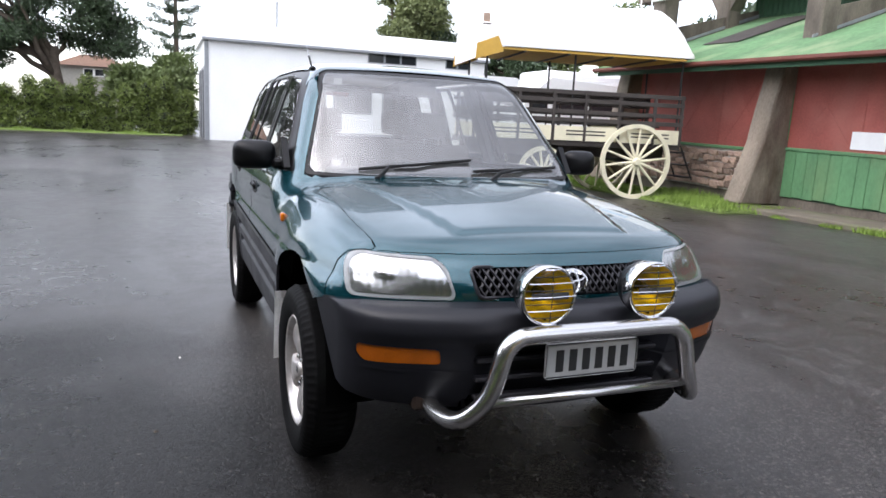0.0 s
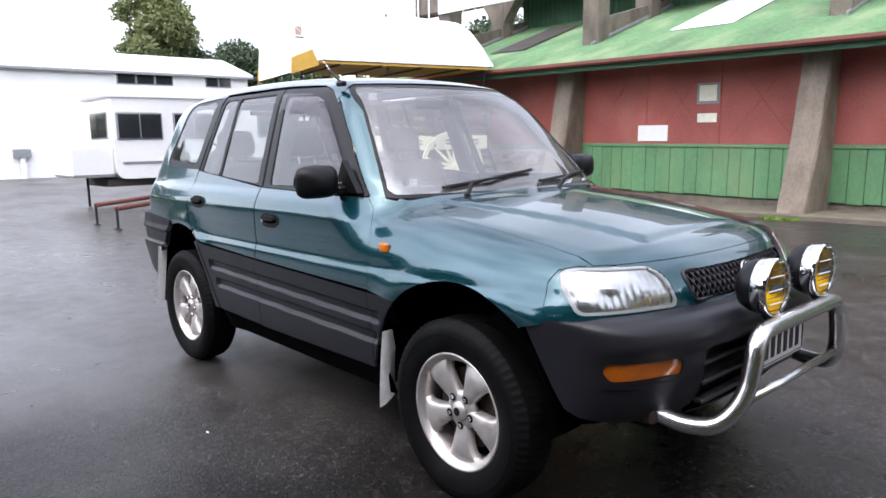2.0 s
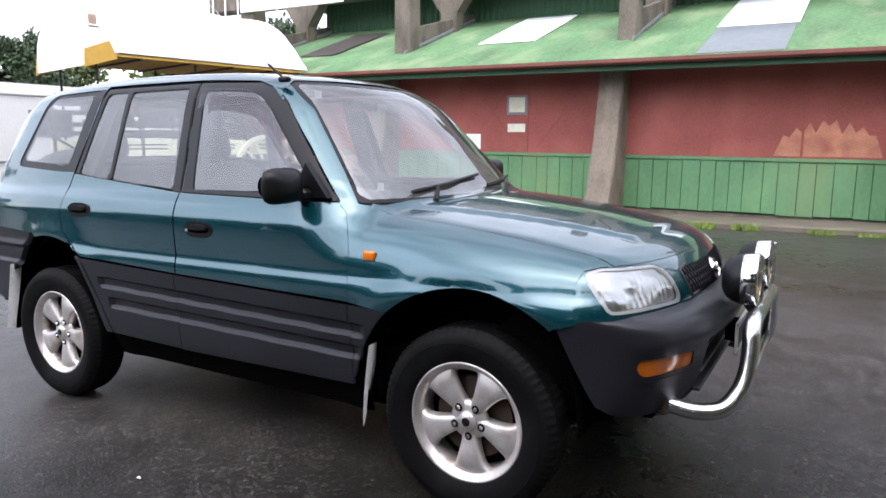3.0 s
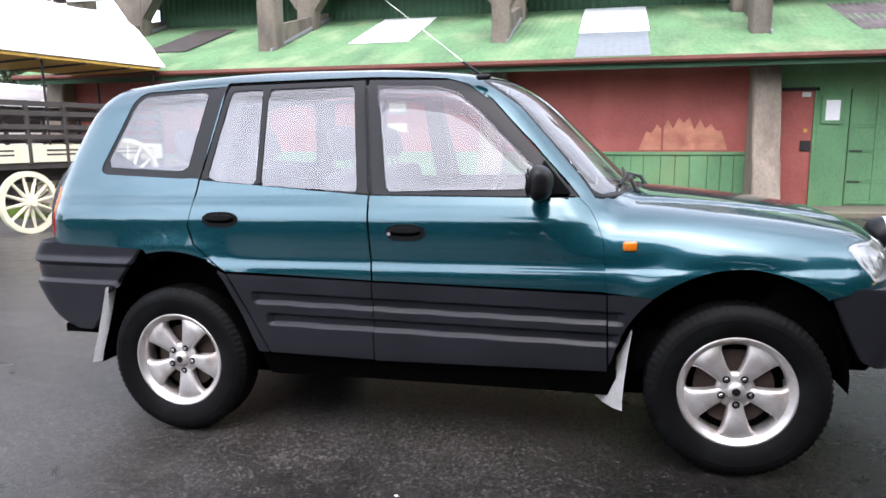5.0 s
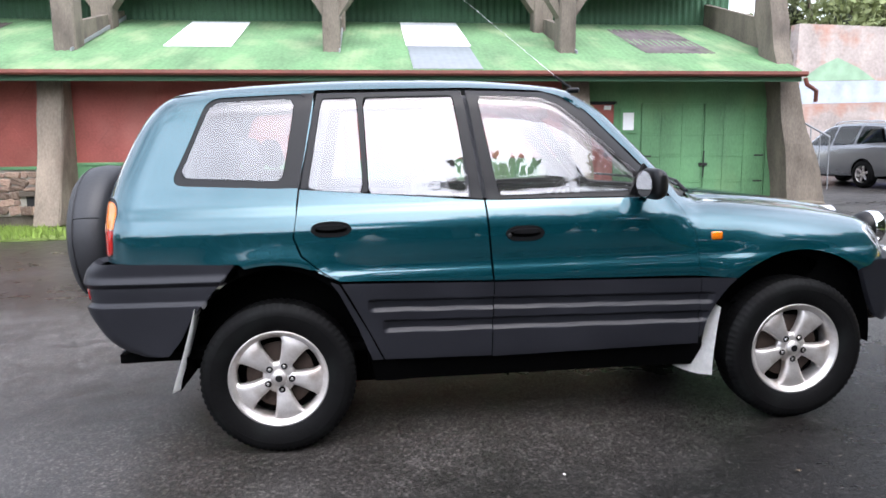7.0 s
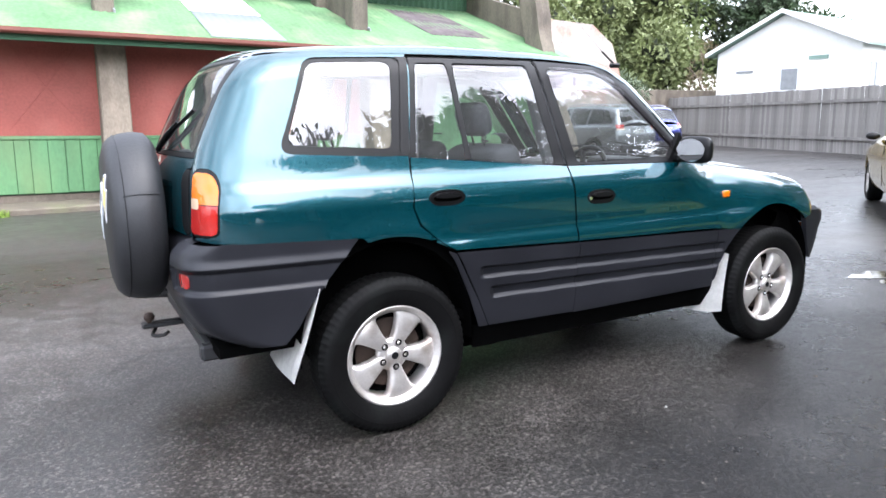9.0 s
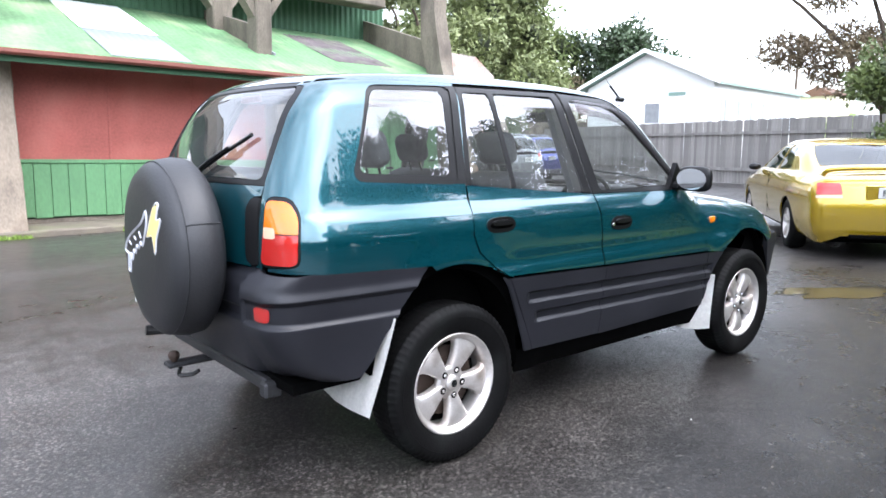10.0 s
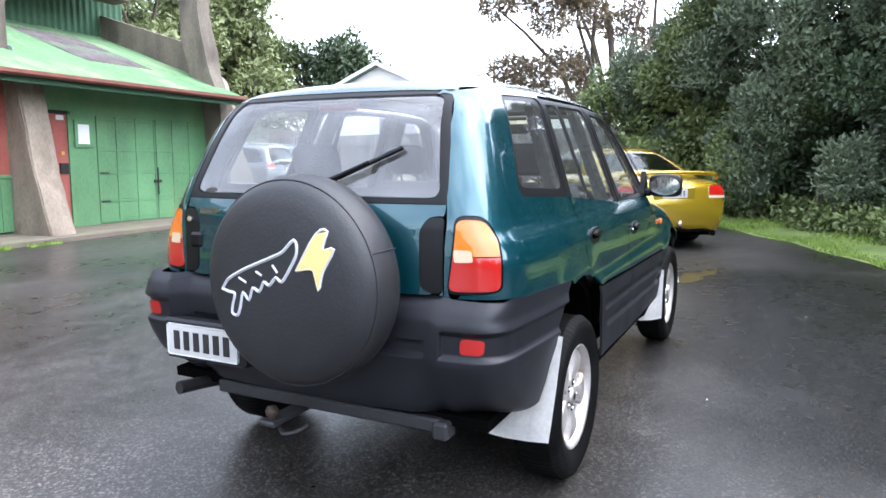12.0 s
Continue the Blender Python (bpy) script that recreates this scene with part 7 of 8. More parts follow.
# ---- caravan and camper van ----
def rounded_side(y0, y1, z0, z1, r, n=5):
    return round_poly([(y0, z0), (y1, z0), (y1, z1), (y0, z1)], r, n)


caravan = thing("white_caravan", "white caravan with small dark windows parked before the shed", "caravan")
bm = prism(rounded_side(2.55, 7.6, 0.62, 2.55, 0.25), -15.4, -13.4, "x")
part("body", bm, WHITE_WALL, caravan)
part("roof", prism(rounded_side(2.45, 7.7, 2.42, 2.66, 0.09), -15.45, -13.35, "x"), WHITE_ROOF, caravan)
part("front_locker", box(-14.9, -13.45, 1.62, 2.56, 0.68, 1.37, 0.06), WHITE_WALL, caravan)
for y0, y1, z0, z1 in ((2.62, 3.63, 1.48, 2.09), (3.88, 4.85, 1.48, 2.09), (6.0, 7.0, 1.5, 2.1)):
    w = part("window", box(-13.42, -13.37, y0, y1, z0, z1, 0.02), GREY_TRIM, caravan)
    part("pane", box(-13.38, -13.355, y0 + 0.04, (y0 + y1) / 2 - 0.015, z0 + 0.04, z1 - 0.04), DARK_GLASS, w)
    part("pane", box(-13.38, -13.355, (y0 + y1) / 2 + 0.015, y1 - 0.04, z0 + 0.04, z1 - 0.04), DARK_GLASS, w)
w = part("window", box(-15.0, -13.75, 2.53, 2.57, 1.50, 2.12, 0.01), GREY_TRIM, caravan)
for a in (-14.95, -14.35):
    part("pane", box(a, a + 0.55, 2.515, 2.535, 1.54, 2.08), DARK_GLASS, w)
part("waist_trim", box(-13.40, -13.38, 2.7, 7.5, 0.95, 1.0), GREY_TRIM, caravan)
part("chassis", box(-15.1, -13.6, 2.4, 7.3, 0.45, 0.62), TIMBER_DARK, caravan)
for x in (-15.3, -13.5):
    part("wheel", lathe([(x - 0.09, 0.0), (x - 0.09, 0.31), (x + 0.09, 0.31), (x + 0.09, 0.0)], 24, "x", (0, 5.3, 0.31)), RUBBER, caravan)
part("jockey_leg", tube([(-14.4, 2.2, 0.0), (-14.4, 2.2, 0.70)], 0.03, 6), IRON, caravan)
trestle = thing("steel_trestle", "low rusty steel trestle frame standing on the asphalt", "trestle")
for xa, ya, xb, yb in ((-9.95, 1.10, -11.3, 2.65), (-8.9, 1.12, -10.3, 2.75)):
    part("rail", tube([(xa, ya, 0.34), (xb, yb, 0.34)], 0.04, 8), GUTTER, trestle)
    for x, y in ((xa, ya), (xb, yb)):
        part("leg", tube([(x, y, 0.012), (x, y, 0.34)], 0.022, 6), IRON, trestle)
        part("foot", box(x - 0.12, x + 0.12, y - 0.03, y + 0.03, 0.0, 0.014), IRON, trestle)

camper = thing("camper_van", "white camper van with dark windows behind the wagon", "van", pose(0, -1.7, 0))
part("body", prism([(9.3, 0.4), (13.6, 0.4), (13.6, 2.55), (10.4, 2.75), (9.9, 2.35), (9.3, 1.7)], -15.2, -13.3, "x"), WHITE_WALL, camper)
part("roof", box(-15.1, -13.4, 10.3, 13.7, 2.62, 2.95, 0.1, seg=2), WHITE_ROOF, camper)
for y0, y1 in ((9.75, 10.25), (10.5, 11.5), (11.7, 13.2)):
    part("window", box(-13.31, -13.28, y0, y1, 1.85, 2.35, 0.01), DARK_GLASS, camper)
part("windscreen", prism([(9.33, 1.72), (9.37, 1.72), (9.90, 2.33), (9.86, 2.33)], -15.0, -13.5, "x"), DARK_GLASS, camper)
for y in (10.1, 12.9):
    part("wheel", lathe([(-13.5, 0.0), (-13.5, 0.34), (-13.3, 0.34), (-13.3, 0.0)], 24, "x", (0, y, 0.34)), RUBBER, camper)
    part("wheel", lathe([(-15.2, 0.0), (-15.2, 0.34), (-15.0, 0.34), (-15.0, 0.0)], 24, "x", (0, y, 0.34)), RUBBER, camper)


# ---- other parked cars, cut from a simpler skin of the same kind ----
def plain_skin(deck, roof, side, tail, nose, front_screen, rear_screen):
    """front_screen, rear_screen: (x, z) at the foot and at the head of the glass."""
    deck, roof, side = curve(deck), curve(roof), curve(side)
    tail, nose = curve(tail), curve(nose)

    def plane(foot, head, sign):
        dx, dz = head[0] - foot[0], head[1] - foot[1]
        l = math.hypot(dx, dz)
        nx, nz = sign * abs(dz) / l, abs(dx) / l
        return lambda x, ay, z: (x + sign * 0.22 * ay ** 2 - foot[0]) * nx + (z - foot[1]) * nz
    ws, rs = plane(*front_screen, 1), plane(*rear_screen, -1)

    def f(x, y, z):
        ay = np.abs(y)
        taper = 0.10 * np.clip((np.abs(x) - 1.3) / 1.1, 0, 2) ** 2
        s = ay - side(z) + taper
        low = z - deck(x) + 0.08 * ay ** 2
        cab = smax(smax(z - roof(x) + 0.10 * ay ** 2, ws(x, ay, z), 0.10), rs(x, ay, z), 0.10)
        top = np.minimum(low, cab)
        r = smax(s, top, 0.14)
        r = smax(r, (tail(z) + 0.13 * ay ** 2.2 - x) * 0.95, 0.12)
        return smax(r, (x - nose(z) + 0.25 * ay ** 2.2) * 0.95, 0.12)
    return f


MODES["shell"] = (lambda a, b: ((a, 0 * a, 0.62 + 0 * a), (0 * a, -np.sin(b / 0.7), np.cos(b / 0.7))), lambda x, y, z: (x, 0.7 * np.arctan2(-y, z - 0.62)))


def road_wheel(parent, x, y, r, s, spokes):
    w = part("wheel", lathe([(-0.10, r * 0.62), (-0.11, r * 0.8), (-0.09, r * 0.97), (-0.05, r), (0.06, r), (0.10, r * 0.97), (0.11, r * 0.62)], 36, caps=False), RUBBER, parent, smooth=True)
    w.matrix_basis = pose(x, y, r, 0, 0, 0 if s < 0 else 180)
    part("rim", lathe([(0.1, r * 0.63), (-0.06, r * 0.60), (-0.095, r * 0.66)], 32, caps=False), ALLOY, w, smooth=True)
    part("hub", lathe([(-0.05, 0.0), (-0.075, r * 0.12), (-0.07, r * 0.2), (-0.05, r * 0.22)], 16), ALLOY, w)
    for k in range(spokes):
        a = 2 * math.pi * k / spokes + 0.3
        part("spoke", tube([(r * 0.15 * math.cos(a), -0.06, r * 0.15 * math.sin(a)), (r * 0.62 * math.cos(a), -0.075, r * 0.62 * math.sin(a))], [0.035, 0.028], 5), ALLOY, w)
    part("wheel_back", lathe([(0.02, 0.0), (0.02, r * 0.6)], 16), UNDER, w)


def plain_car(name, label, m, paint, f, wheels, arch, r, side_win, sill, x_range, screen, back_glass, lamp, spokes=5, tail_x=None):
    car = thing(name, label, "car", m)
    flank = [(x_range[1], sill + 0.08)]
    for x in sorted(wheels, reverse=True):
        flank += arc(x, r, arch, -8, 188, 16)
    flank += [(x_range[0], sill + 0.06)]
    right = side_line(flank, "shell", f)
    left = [(a, -b) for a, b in right[::-1]]
    holes = []
    for w in side_win:
        h = side_line(round_poly(w, 0.04), "shell", f)
        holes += [h, [(a, -b) for a, b in h]]
    for mode, poly in (("front", screen), ("rear", back_glass)):
        q = np.array(round_poly(poly, 0.05), float)
        p3 = on_skin(mode, q[:, 0], q[:, 1], f)
        u, v = MODES["shell"][1](p3[:, 0], p3[:, 1], p3[:, 2])
        holes.append(list(zip(u, v)))
    panel("body", "shell", right + left, paint, car, shape=f, holes=holes, mirror=False, step=0.035, gap=0, rim=0.02)
    for w in side_win:
        panel("side_window", "side", round_poly([(a, b) for a, b in w], 0.04), DARK_TINT, car, shape=f, off=-0.008, step=0.05)
    panel("windscreen", "front", round_poly(screen, 0.05), DARK_TINT, car, shape=f, off=-0.006, mirror=False, step=0.05)
    panel("rear_window", "rear", round_poly(back_glass, 0.05), DARK_TINT, car, shape=f, off=-0.006, mirror=False, step=0.05)
    top_z = back_glass[0][1] - 0.03
    panel("rear_panel", "rear", [(-0.80, sill + 0.06), (0.80, sill + 0.06), (0.80, lamp[3]), (0.70, top_z - 0.06), (-0.70, top_z - 0.06), (-0.80, lamp[3])], paint, car, shape=f, off=0.003, mirror=False, step=0.04, gap=0, rim=0.06)
    panel("nose_panel", "front", [(-0.78, sill + 0.08), (0.78, sill + 0.08), (0.76, 0.72), (-0.76, 0.72)], paint, car, shape=f, off=0.003, mirror=False, step=0.05, gap=0, rim=0.05)
    lm = [(-lamp[0], lamp[2]), (-lamp[1], lamp[2] + 0.01), (-lamp[1] - 0.02, lamp[3]), (-lamp[0] + 0.02, lamp[3])]
    panel("tail_lamp", "rear", round_poly(lm, 0.02), RED_LENS, car, shape=f, off=0.012, step=0.02, gap=0, label="red tail lamp")
    lm2 = [(-lamp[0], lamp[2] - 0.035), (-lamp[1], lamp[2] - 0.03), (-lamp[1], lamp[2] + 0.005), (-lamp[0], lamp[2] - 0.005)]
    panel("reversing_lamp", "rear", lm2, WHITE_LENS, car, shape=f, off=0.012, step=0.015, gap=0)
    panel("underbody", "side", [(x_range[0] + 0.1, sill + 0.1), (x_range[1] - 0.1, sill + 0.1), (x_range[1] - 0.1, 0.75), (x_range[0] + 0.1, 0.75)], UNDER, car, shape=f, off=-0.14, step=0.1, thick=False)
    part("floor_pan", box(x_range[0] + 0.2, x_range[1] - 0.2, -0.7, 0.7, sill - 0.04, sill + 0.1), UNDER, car)
    for x in wheels:
        for s in (-1, 1):
            road_wheel(car, x, s * 0.79, r, s, spokes)
    for s in (-1, 1):
        bm = bmesh.new()
        bmesh.ops.create_uvsphere(bm, u_segments=12, v_segments=8, radius=1)
        for v in bm.verts:
            v.co = Vector((0.72 + v.co.x * 0.06, s * 0.95 + v.co.y * 0.095, 1.0 + v.co.z * 0.055))
        part("door_mirror", bm, BLACK, car, smooth=True)
    part("cabin_shade", box(-1.0, 0.7, -0.55, 0.55, 0.6, 1.0, 0.08), SEAT, car)
    return car


DARK_TINT = glass_material("tinted_car_glass", (0.30, 0.33, 0.33), ior=1.7)
GOLD = paint_material("gold_yellow_paint", (0.42, 0.28, 0.012))
SILVER = paint_material("silver_grey_paint", (0.22, 0.23, 0.24))
BLUE = paint_material("deep_blue_paint", (0.01, 0.02, 0.20))

f_sedan = plain_skin(
    [(-2.7, 0.90), (-2.45, 0.975), (-1.9, 1.01), (-1.0, 1.0), (0.9, 0.97), (1.5, 0.92), (2.1, 0.82), (2.45, 0.66)],
    [(-1.6, 1.28), (-1.0, 1.38), (-0.4, 1.435), (0.1, 1.43), (0.5, 1.37), (0.8, 1.28)],
    [(0.15, 0.78), (0.3, 0.87), (0.5, 0.915), (0.7, 0.925), (0.85, 0.905), (0.94, 0.865), (1.0, 0.80), (1.2, 0.71), (1.42, 0.58), (1.5, 0.53)],
    [(0.2, -2.38), (0.35, -2.46), (0.6, -2.50), (0.75, -2.48), (0.95, -2.42), (1.05, -2.34)],
    [(0.2, 2.30), (0.45, 2.42), (0.6, 2.42), (0.75, 2.32), (0.9, 2.1)],
    ((1.20, 0.97), (0.38, 1.40)), ((-1.85, 1.005), (-0.85, 1.385)))
sedan_m = pose(7.95, 1.30, 0, 0, 0, 36)
sedan = plain_car("gold_sedan", "gold-yellow sedan with boot spoiler parked by the hedge", sedan_m, GOLD, f_sedan, (1.415, -1.415), 0.355, 0.325,
                  [[(-0.98, 1.02), (-0.72, 1.30), (-0.30, 1.355), (-0.24, 1.0)], [(-0.20, 1.0), (-0.26, 1.358), (0.20, 1.345), (0.85, 0.99)]], 0.22, (-2.40, 2.25),
                  [(-0.60, 1.02), (0.60, 1.02), (0.50, 1.355), (-0.50, 1.355)], [(-0.60, 1.07), (0.60, 1.07), (0.50, 1.345), (-0.50, 1.345)], (0.80, 0.53, 0.76, 0.90), 5)
part("spoiler", tube(smooth_line([(-2.30, -0.72, 0.985), (-2.36, -0.62, 1.055), (-2.42, 0, 1.075), (-2.36, 0.62, 1.055), (-2.30, 0.72, 0.985)]), 0.028, 8), GOLD, sedan, "gold boot spoiler", smooth=True)
part("plate_recess", box(-2.485, -2.44, -0.30, 0.30, 0.70, 0.88, 0.01), GOLD, sedan)
pl = part("number_plate", box(-2.515, -2.505, -0.18, 0.18, 0.735, 0.855, 0.006), PLATE, sedan, "white number plate with black bars")
plate_bars(pl, (-2.509, 0, 0.795), (0, -1, 0), (0, 0, 1), (-1, 0, 0), 0.33, 0.12)
part("boot_badge", box(-2.475, -2.455, -0.05, 0.05, 0.915, 0.935, 0.004), CHROME, sedan)
part("bumper_slot", box(-2.52, -2.47, -0.45, 0.45, 0.26, 0.31, 0.01), UNDER, sedan)
part("tow_ball", lathe([(0.33, 0.012), (0.37, 0.03), (0.40, 0.03), (0.43, 0.0)], 12, "z", (-2.58, -0.05, 0)), CHROME, sedan)
part("tow_tongue", box(-2.62, -2.40, -0.10, 0.0, 0.30, 0.33), UNDER, sedan)
part("exhaust", tube([(-2.35, -0.55, 0.25), (-2.56, -0.55, 0.25)], 0.04, 10), UNDER, sedan)
for yy in (-0.9, 0.9):
    part("door_seam", tube([(-0.22, yy * 1.012, 0.97), (-0.22, yy * 1.025, 0.62), (-0.24, yy * 1.01, 0.36)], 0.004, 4), UNDER, sedan)

f_suv = plain_skin(
    [(-2.6, 1.0), (-2.0, 1.08), (0.9, 1.04), (1.5, 1.0), (2.0, 0.90), (2.3, 0.75)],
    [(-2.3, 1.56), (-1.8, 1.63), (-0.8, 1.69), (-0.2, 1.69), (0.3, 1.60), (0.6, 1.50)],
    [(0.15, 0.78), (0.35, 0.87), (0.6, 0.905), (0.85, 0.90), (1.0, 0.875), (1.08, 0.83), (1.3, 0.75), (1.6, 0.64), (1.75, 0.58)],
    [(0.2, -2.22), (0.4, -2.33), (0.75, -2.33), (1.0, -2.28), (1.2, -2.20), (1.55, -2.02), (1.7, -1.9)],
    [(0.2, 2.15), (0.5, 2.25), (0.7, 2.24), (0.95, 2.05)],
    ((1.15, 1.04), (0.40, 1.58)), ((-2.6, 1.0), (-2.2, 1.75)))
suv_wins = [[(-2.0, 1.14), (-1.72, 1.52), (-1.05, 1.57), (-1.0, 1.10)], [(-0.94, 1.10), (-0.98, 1.575), (-0.22, 1.585), (-0.16, 1.07)], [(-0.10, 1.07), (-0.16, 1.585), (0.14, 1.555), (0.80, 1.08)]]
for nm, lab, m, pt in (("silver_wagon_car", "silver-grey family four-wheel-drive parked beside the grandstand", pose(12.55, 14.2, 0, 0, 0, 93), SILVER),
                       ("blue_hatchback", "deep blue hatchback parked beside the silver car", pose(15.3, 15.7, 0, 0, 0, 93), BLUE)):
    car = plain_car(nm, lab, m, pt, f_suv, (1.35, -1.35), 0.40, 0.35, suv_wins, 0.28, (-2.22, 2.08),
                    [(-0.62, 1.09), (0.62, 1.09), (0.52, 1.54), (-0.52, 1.54)], [(-0.62, 1.14), (0.62, 1.14), (0.54, 1.52), (-0.54, 1.52)], (0.80, 0.55, 0.98, 1.10), 6)
    pl = part("number_plate", box(-2.35, -2.335, -0.18, 0.18, 0.84, 0.96, 0.006), PLATE, car)
    plate_bars(pl, (-2.345, 0, 0.90), (0, -1, 0), (0, 0, 1), (-1, 0, 0), 0.33, 0.12)
    part("lower_bumper", box(-2.37, -2.2, -0.72, 0.72, 0.36, 0.52, 0.03), CLAD, car)
    for yy in (-0.56, 0.56):
        part("roof_rail", tube(smooth_line([(-1.7, yy, 1.60), (-1.5, yy, 1.68), (-0.2, yy, 1.70), (0.1, yy, 1.62)]), 0.018, 6), STEEL, car)

# ---- timber fence, white hall, mural, eastern trees ----
fence = thing("paling_fence", "tall grey weathered timber paling fence", "fence")
fa, fb_ = Vector((24.6, 22.2, 0)), Vector((17.6, 0.5, 0))
fdir = (fb_ - fa).normalized()
frng = random.Random(7)
length = (fb_ - fa).length
me_paling = []
for k in range(4):
    b = box(-0.008, 0.008, -0.0732, 0.0732, 0, 2.17 + 0.008 * k)
    me = bpy.data.meshes.new("paling")
    b.to_mesh(me)
    b.free()
    me.materials.append(FENCE)
    me_paling.append(me)
npal = int(length / 0.147)
yaw = math.degrees(math.atan2(fdir.y, fdir.x)) - 90
for k in range(npal):
    p = fa + fdir * (0.147 * k)
    ob = new("paling", frng.choice(me_paling))
    ob.parent = fence
    ob.matrix_basis = pose(p.x, p.y, 0.0, frng.uniform(-0.6, 0.6), 0, yaw) @ Matrix.Translation((frng.uniform(-0.006, 0.006), 0, frng.uniform(0, 0.012)))
for zz in (0.5, 1.75):
    r = part("fence_rail", box(0.03, 0.08, 0, length, zz - 0.05, zz + 0.05), FENCE, fence)
    r.matrix_basis = pose(fa.x, fa.y, 0, 0, 0, yaw)
for t in (0.30, 0.345):
    p = fa + fdir * (length * t)
    s = part("fence_sign", box(-0.035, -0.012, -0.28, 0.28, 1.45, 1.75), PAPER, fence, "small white sign on the fence")
    s.matrix_basis = pose(p.x, p.y, 0, 0, 0, yaw)

hall = thing("white_hall", "long white weatherboard hall with a pale green iron roof", "hall", pose(25.9, 16.8, 0, 0, 0, 7))
part("wall", box(0, 12, -3.2, 3.2, -0.1, 4.15), WHITE_WALL, hall)
part("gable", prism([(-3.2, 4.14), (3.2, 4.14), (0, 5.6)], 0.0, 0.3, "x"), WHITE_WALL, hall)
PALE_ROOF = material("pale_green_roof_iron", (0.20, 0.30, 0.25), rough=0.75, vary=0.2, scale=0.5)
part("roof", prism([(-3.6, 4.0), (0, 5.62), (3.6, 4.0), (3.6, 4.12), (0, 5.75), (-3.6, 4.12)], -0.4, 12.4, "x"), PALE_ROOF, hall)
part("barge_board", prism([(-3.6, 4.0), (0, 5.62), (3.6, 4.0), (3.6, 4.16), (0, 5.79), (-3.6, 4.16)], -0.45, -0.40, "x"), WHITE_WALL, hall)
for k in range(7):
    a = 0.6 + 1.6 * k
    w = part("window", box(a, a + 1.1, -3.26, -3.18, 2.1, 3.5, 0.02), WHITE_ROOF, hall)
    part("pane", box(a + 0.08, a + 0.52, -3.29, -3.255, 2.2, 3.4), GREY_TRIM, w)
    part("pane", box(a + 0.58, a + 1.02, -3.29, -3.255, 2.2, 3.4), GREY_TRIM, w)
w = part("window", box(-0.06, 0.02, -0.75, 0.1, 2.3, 3.35, 0.02), WHITE_ROOF, hall)
part("pane", box(-0.08, -0.055, -0.68, 0.03, 2.38, 3.27), GREY_TRIM, w)
part("vent", box(-0.05, 0.0, -1.9, -1.1, 3.6, 3.75), PALE_ROOF, hall)
part("ledge", box(-0.05, 0.0, 1.4, 2.2, 3.2, 3.3), GREY_TRIM, hall)
far_houses = thing("hillside_houses", "small pale houses on the far hill", "houses", pose(95, 46, 0))
for k, (x, y, z, w) in enumerate(((0, 0, 8.5, 6), (4, -9, 8.0, 5), (6, -17, 7.4, 6), (2, -25, 7.0, 5))):
    hs = part("house_wall", box(x, x + 5, y, y + w, 0, z), (WHITE_WALL, CREAM, WHITE_WALL, HOUSE_WALL)[k], far_houses)
    part("house_roof", prism([(y - 0.4, z), (y + w + 0.4, z), (y + w / 2, z + 1.3)], x - 0.4, x + 5.4, "x"), (WHITE_ROOF, ROOF_TILE, PALE_ROOF, WHITE_ROOF)[k], hs)
hill = bmesh.new()
bmesh.ops.create_grid(hill, x_segments=30, y_segments=40, size=1)
for v in hill.verts:
    x, y = v.co.x, v.co.y
    h = 8.0 * max(0.0, 1 - x * x) * max(0.0, 1 - y * y) * (0.8 + 0.2 * math.sin(5 * y))
    v.co = Vector((112 + 26 * x, 40 + 70 * y, h - 0.2))
tagged(part("hill", hill, EARTH, smooth=True), "low green hill in the distance", "hill", kind="structure")
for (x, y, h) in ((52, 21.5, 9.0), (60, 12, 8.5)):
    pole = thing("power_pole", "wooden power pole with crossarm", "pole", pose(x, y, 0))
    part("shaft", tube([(0, 0, -0.1), (0, 0, h)], [0.14, 0.1], 8), BARK, pole)
    part("crossarm", box(-0.05, 0.05, -0.9, 0.9, h - 0.5, h - 0.38), BARK, pole)

MURAL = material("painted_mural_wall", (0.34, 0.29, 0.26), rough=0.85, vary=0.4, scale=0.9, fine=9, stain=(0.36, 0.15, 0.09), stain_amount=0.85, stain_scale=1.1)
mural = thing("mural_rock", "rock-shaped mural wall painted pale and orange with a green hill", "mural", pose(14.4, 20.2, 0))
part("wall", prism([(0, 0), (6.6, 0), (5.4, 2.6), (4.7, 4.4), (3.6, 5.15), (0.2, 5.3)], 0, 0.5, "y"), MURAL, mural)
part("painted_hill", prism([(0.3, 3.3), (3.2, 3.3), (2.5, 3.75), (1.7, 4.1), (1.0, 3.8)], -0.012, -0.002, "y"), material("painted_green_hill", (0.22, 0.34, 0.22), vary=0.25, scale=2), mural)
part("painted_band", prism([(0.2, 2.5), (5.3, 2.5), (5.1, 3.1), (3.2, 3.28), (0.3, 3.28)], -0.010, -0.003, "y"), material("painted_pale_sky", (0.36, 0.40, 0.44), rough=0.85, vary=0.3, scale=2), mural)
wall_e = bmesh.new()
box(8.6, 30, 22.0, 22.3, -0.1, 2.6, 0.02, wall_e)
tagged(part("yard_wall", wall_e, CONCRETE), "grey block wall behind the parked cars", "wall", kind="structure")
rail_t = thing("stair_rail", "grey steel stair railing beside the grandstand", "railing", pose(8.6, 12.5, 0))
for k in range(9):
    part("baluster", tube([(0.25 * k, 0, 0.0), (0.25 * k, 0, 2.35 - 0.13 * k)], 0.015, 5), GREY_TRIM, rail_t)
part("handrail", tube([(0, 0, 2.35), (2.0, 0, 1.31)], 0.025, 6), GREY_TRIM, rail_t)
weed = thing("flax_bush", "pale green spiky bush beside the parked cars", "bush", pose(20.5, 21.0, 0))
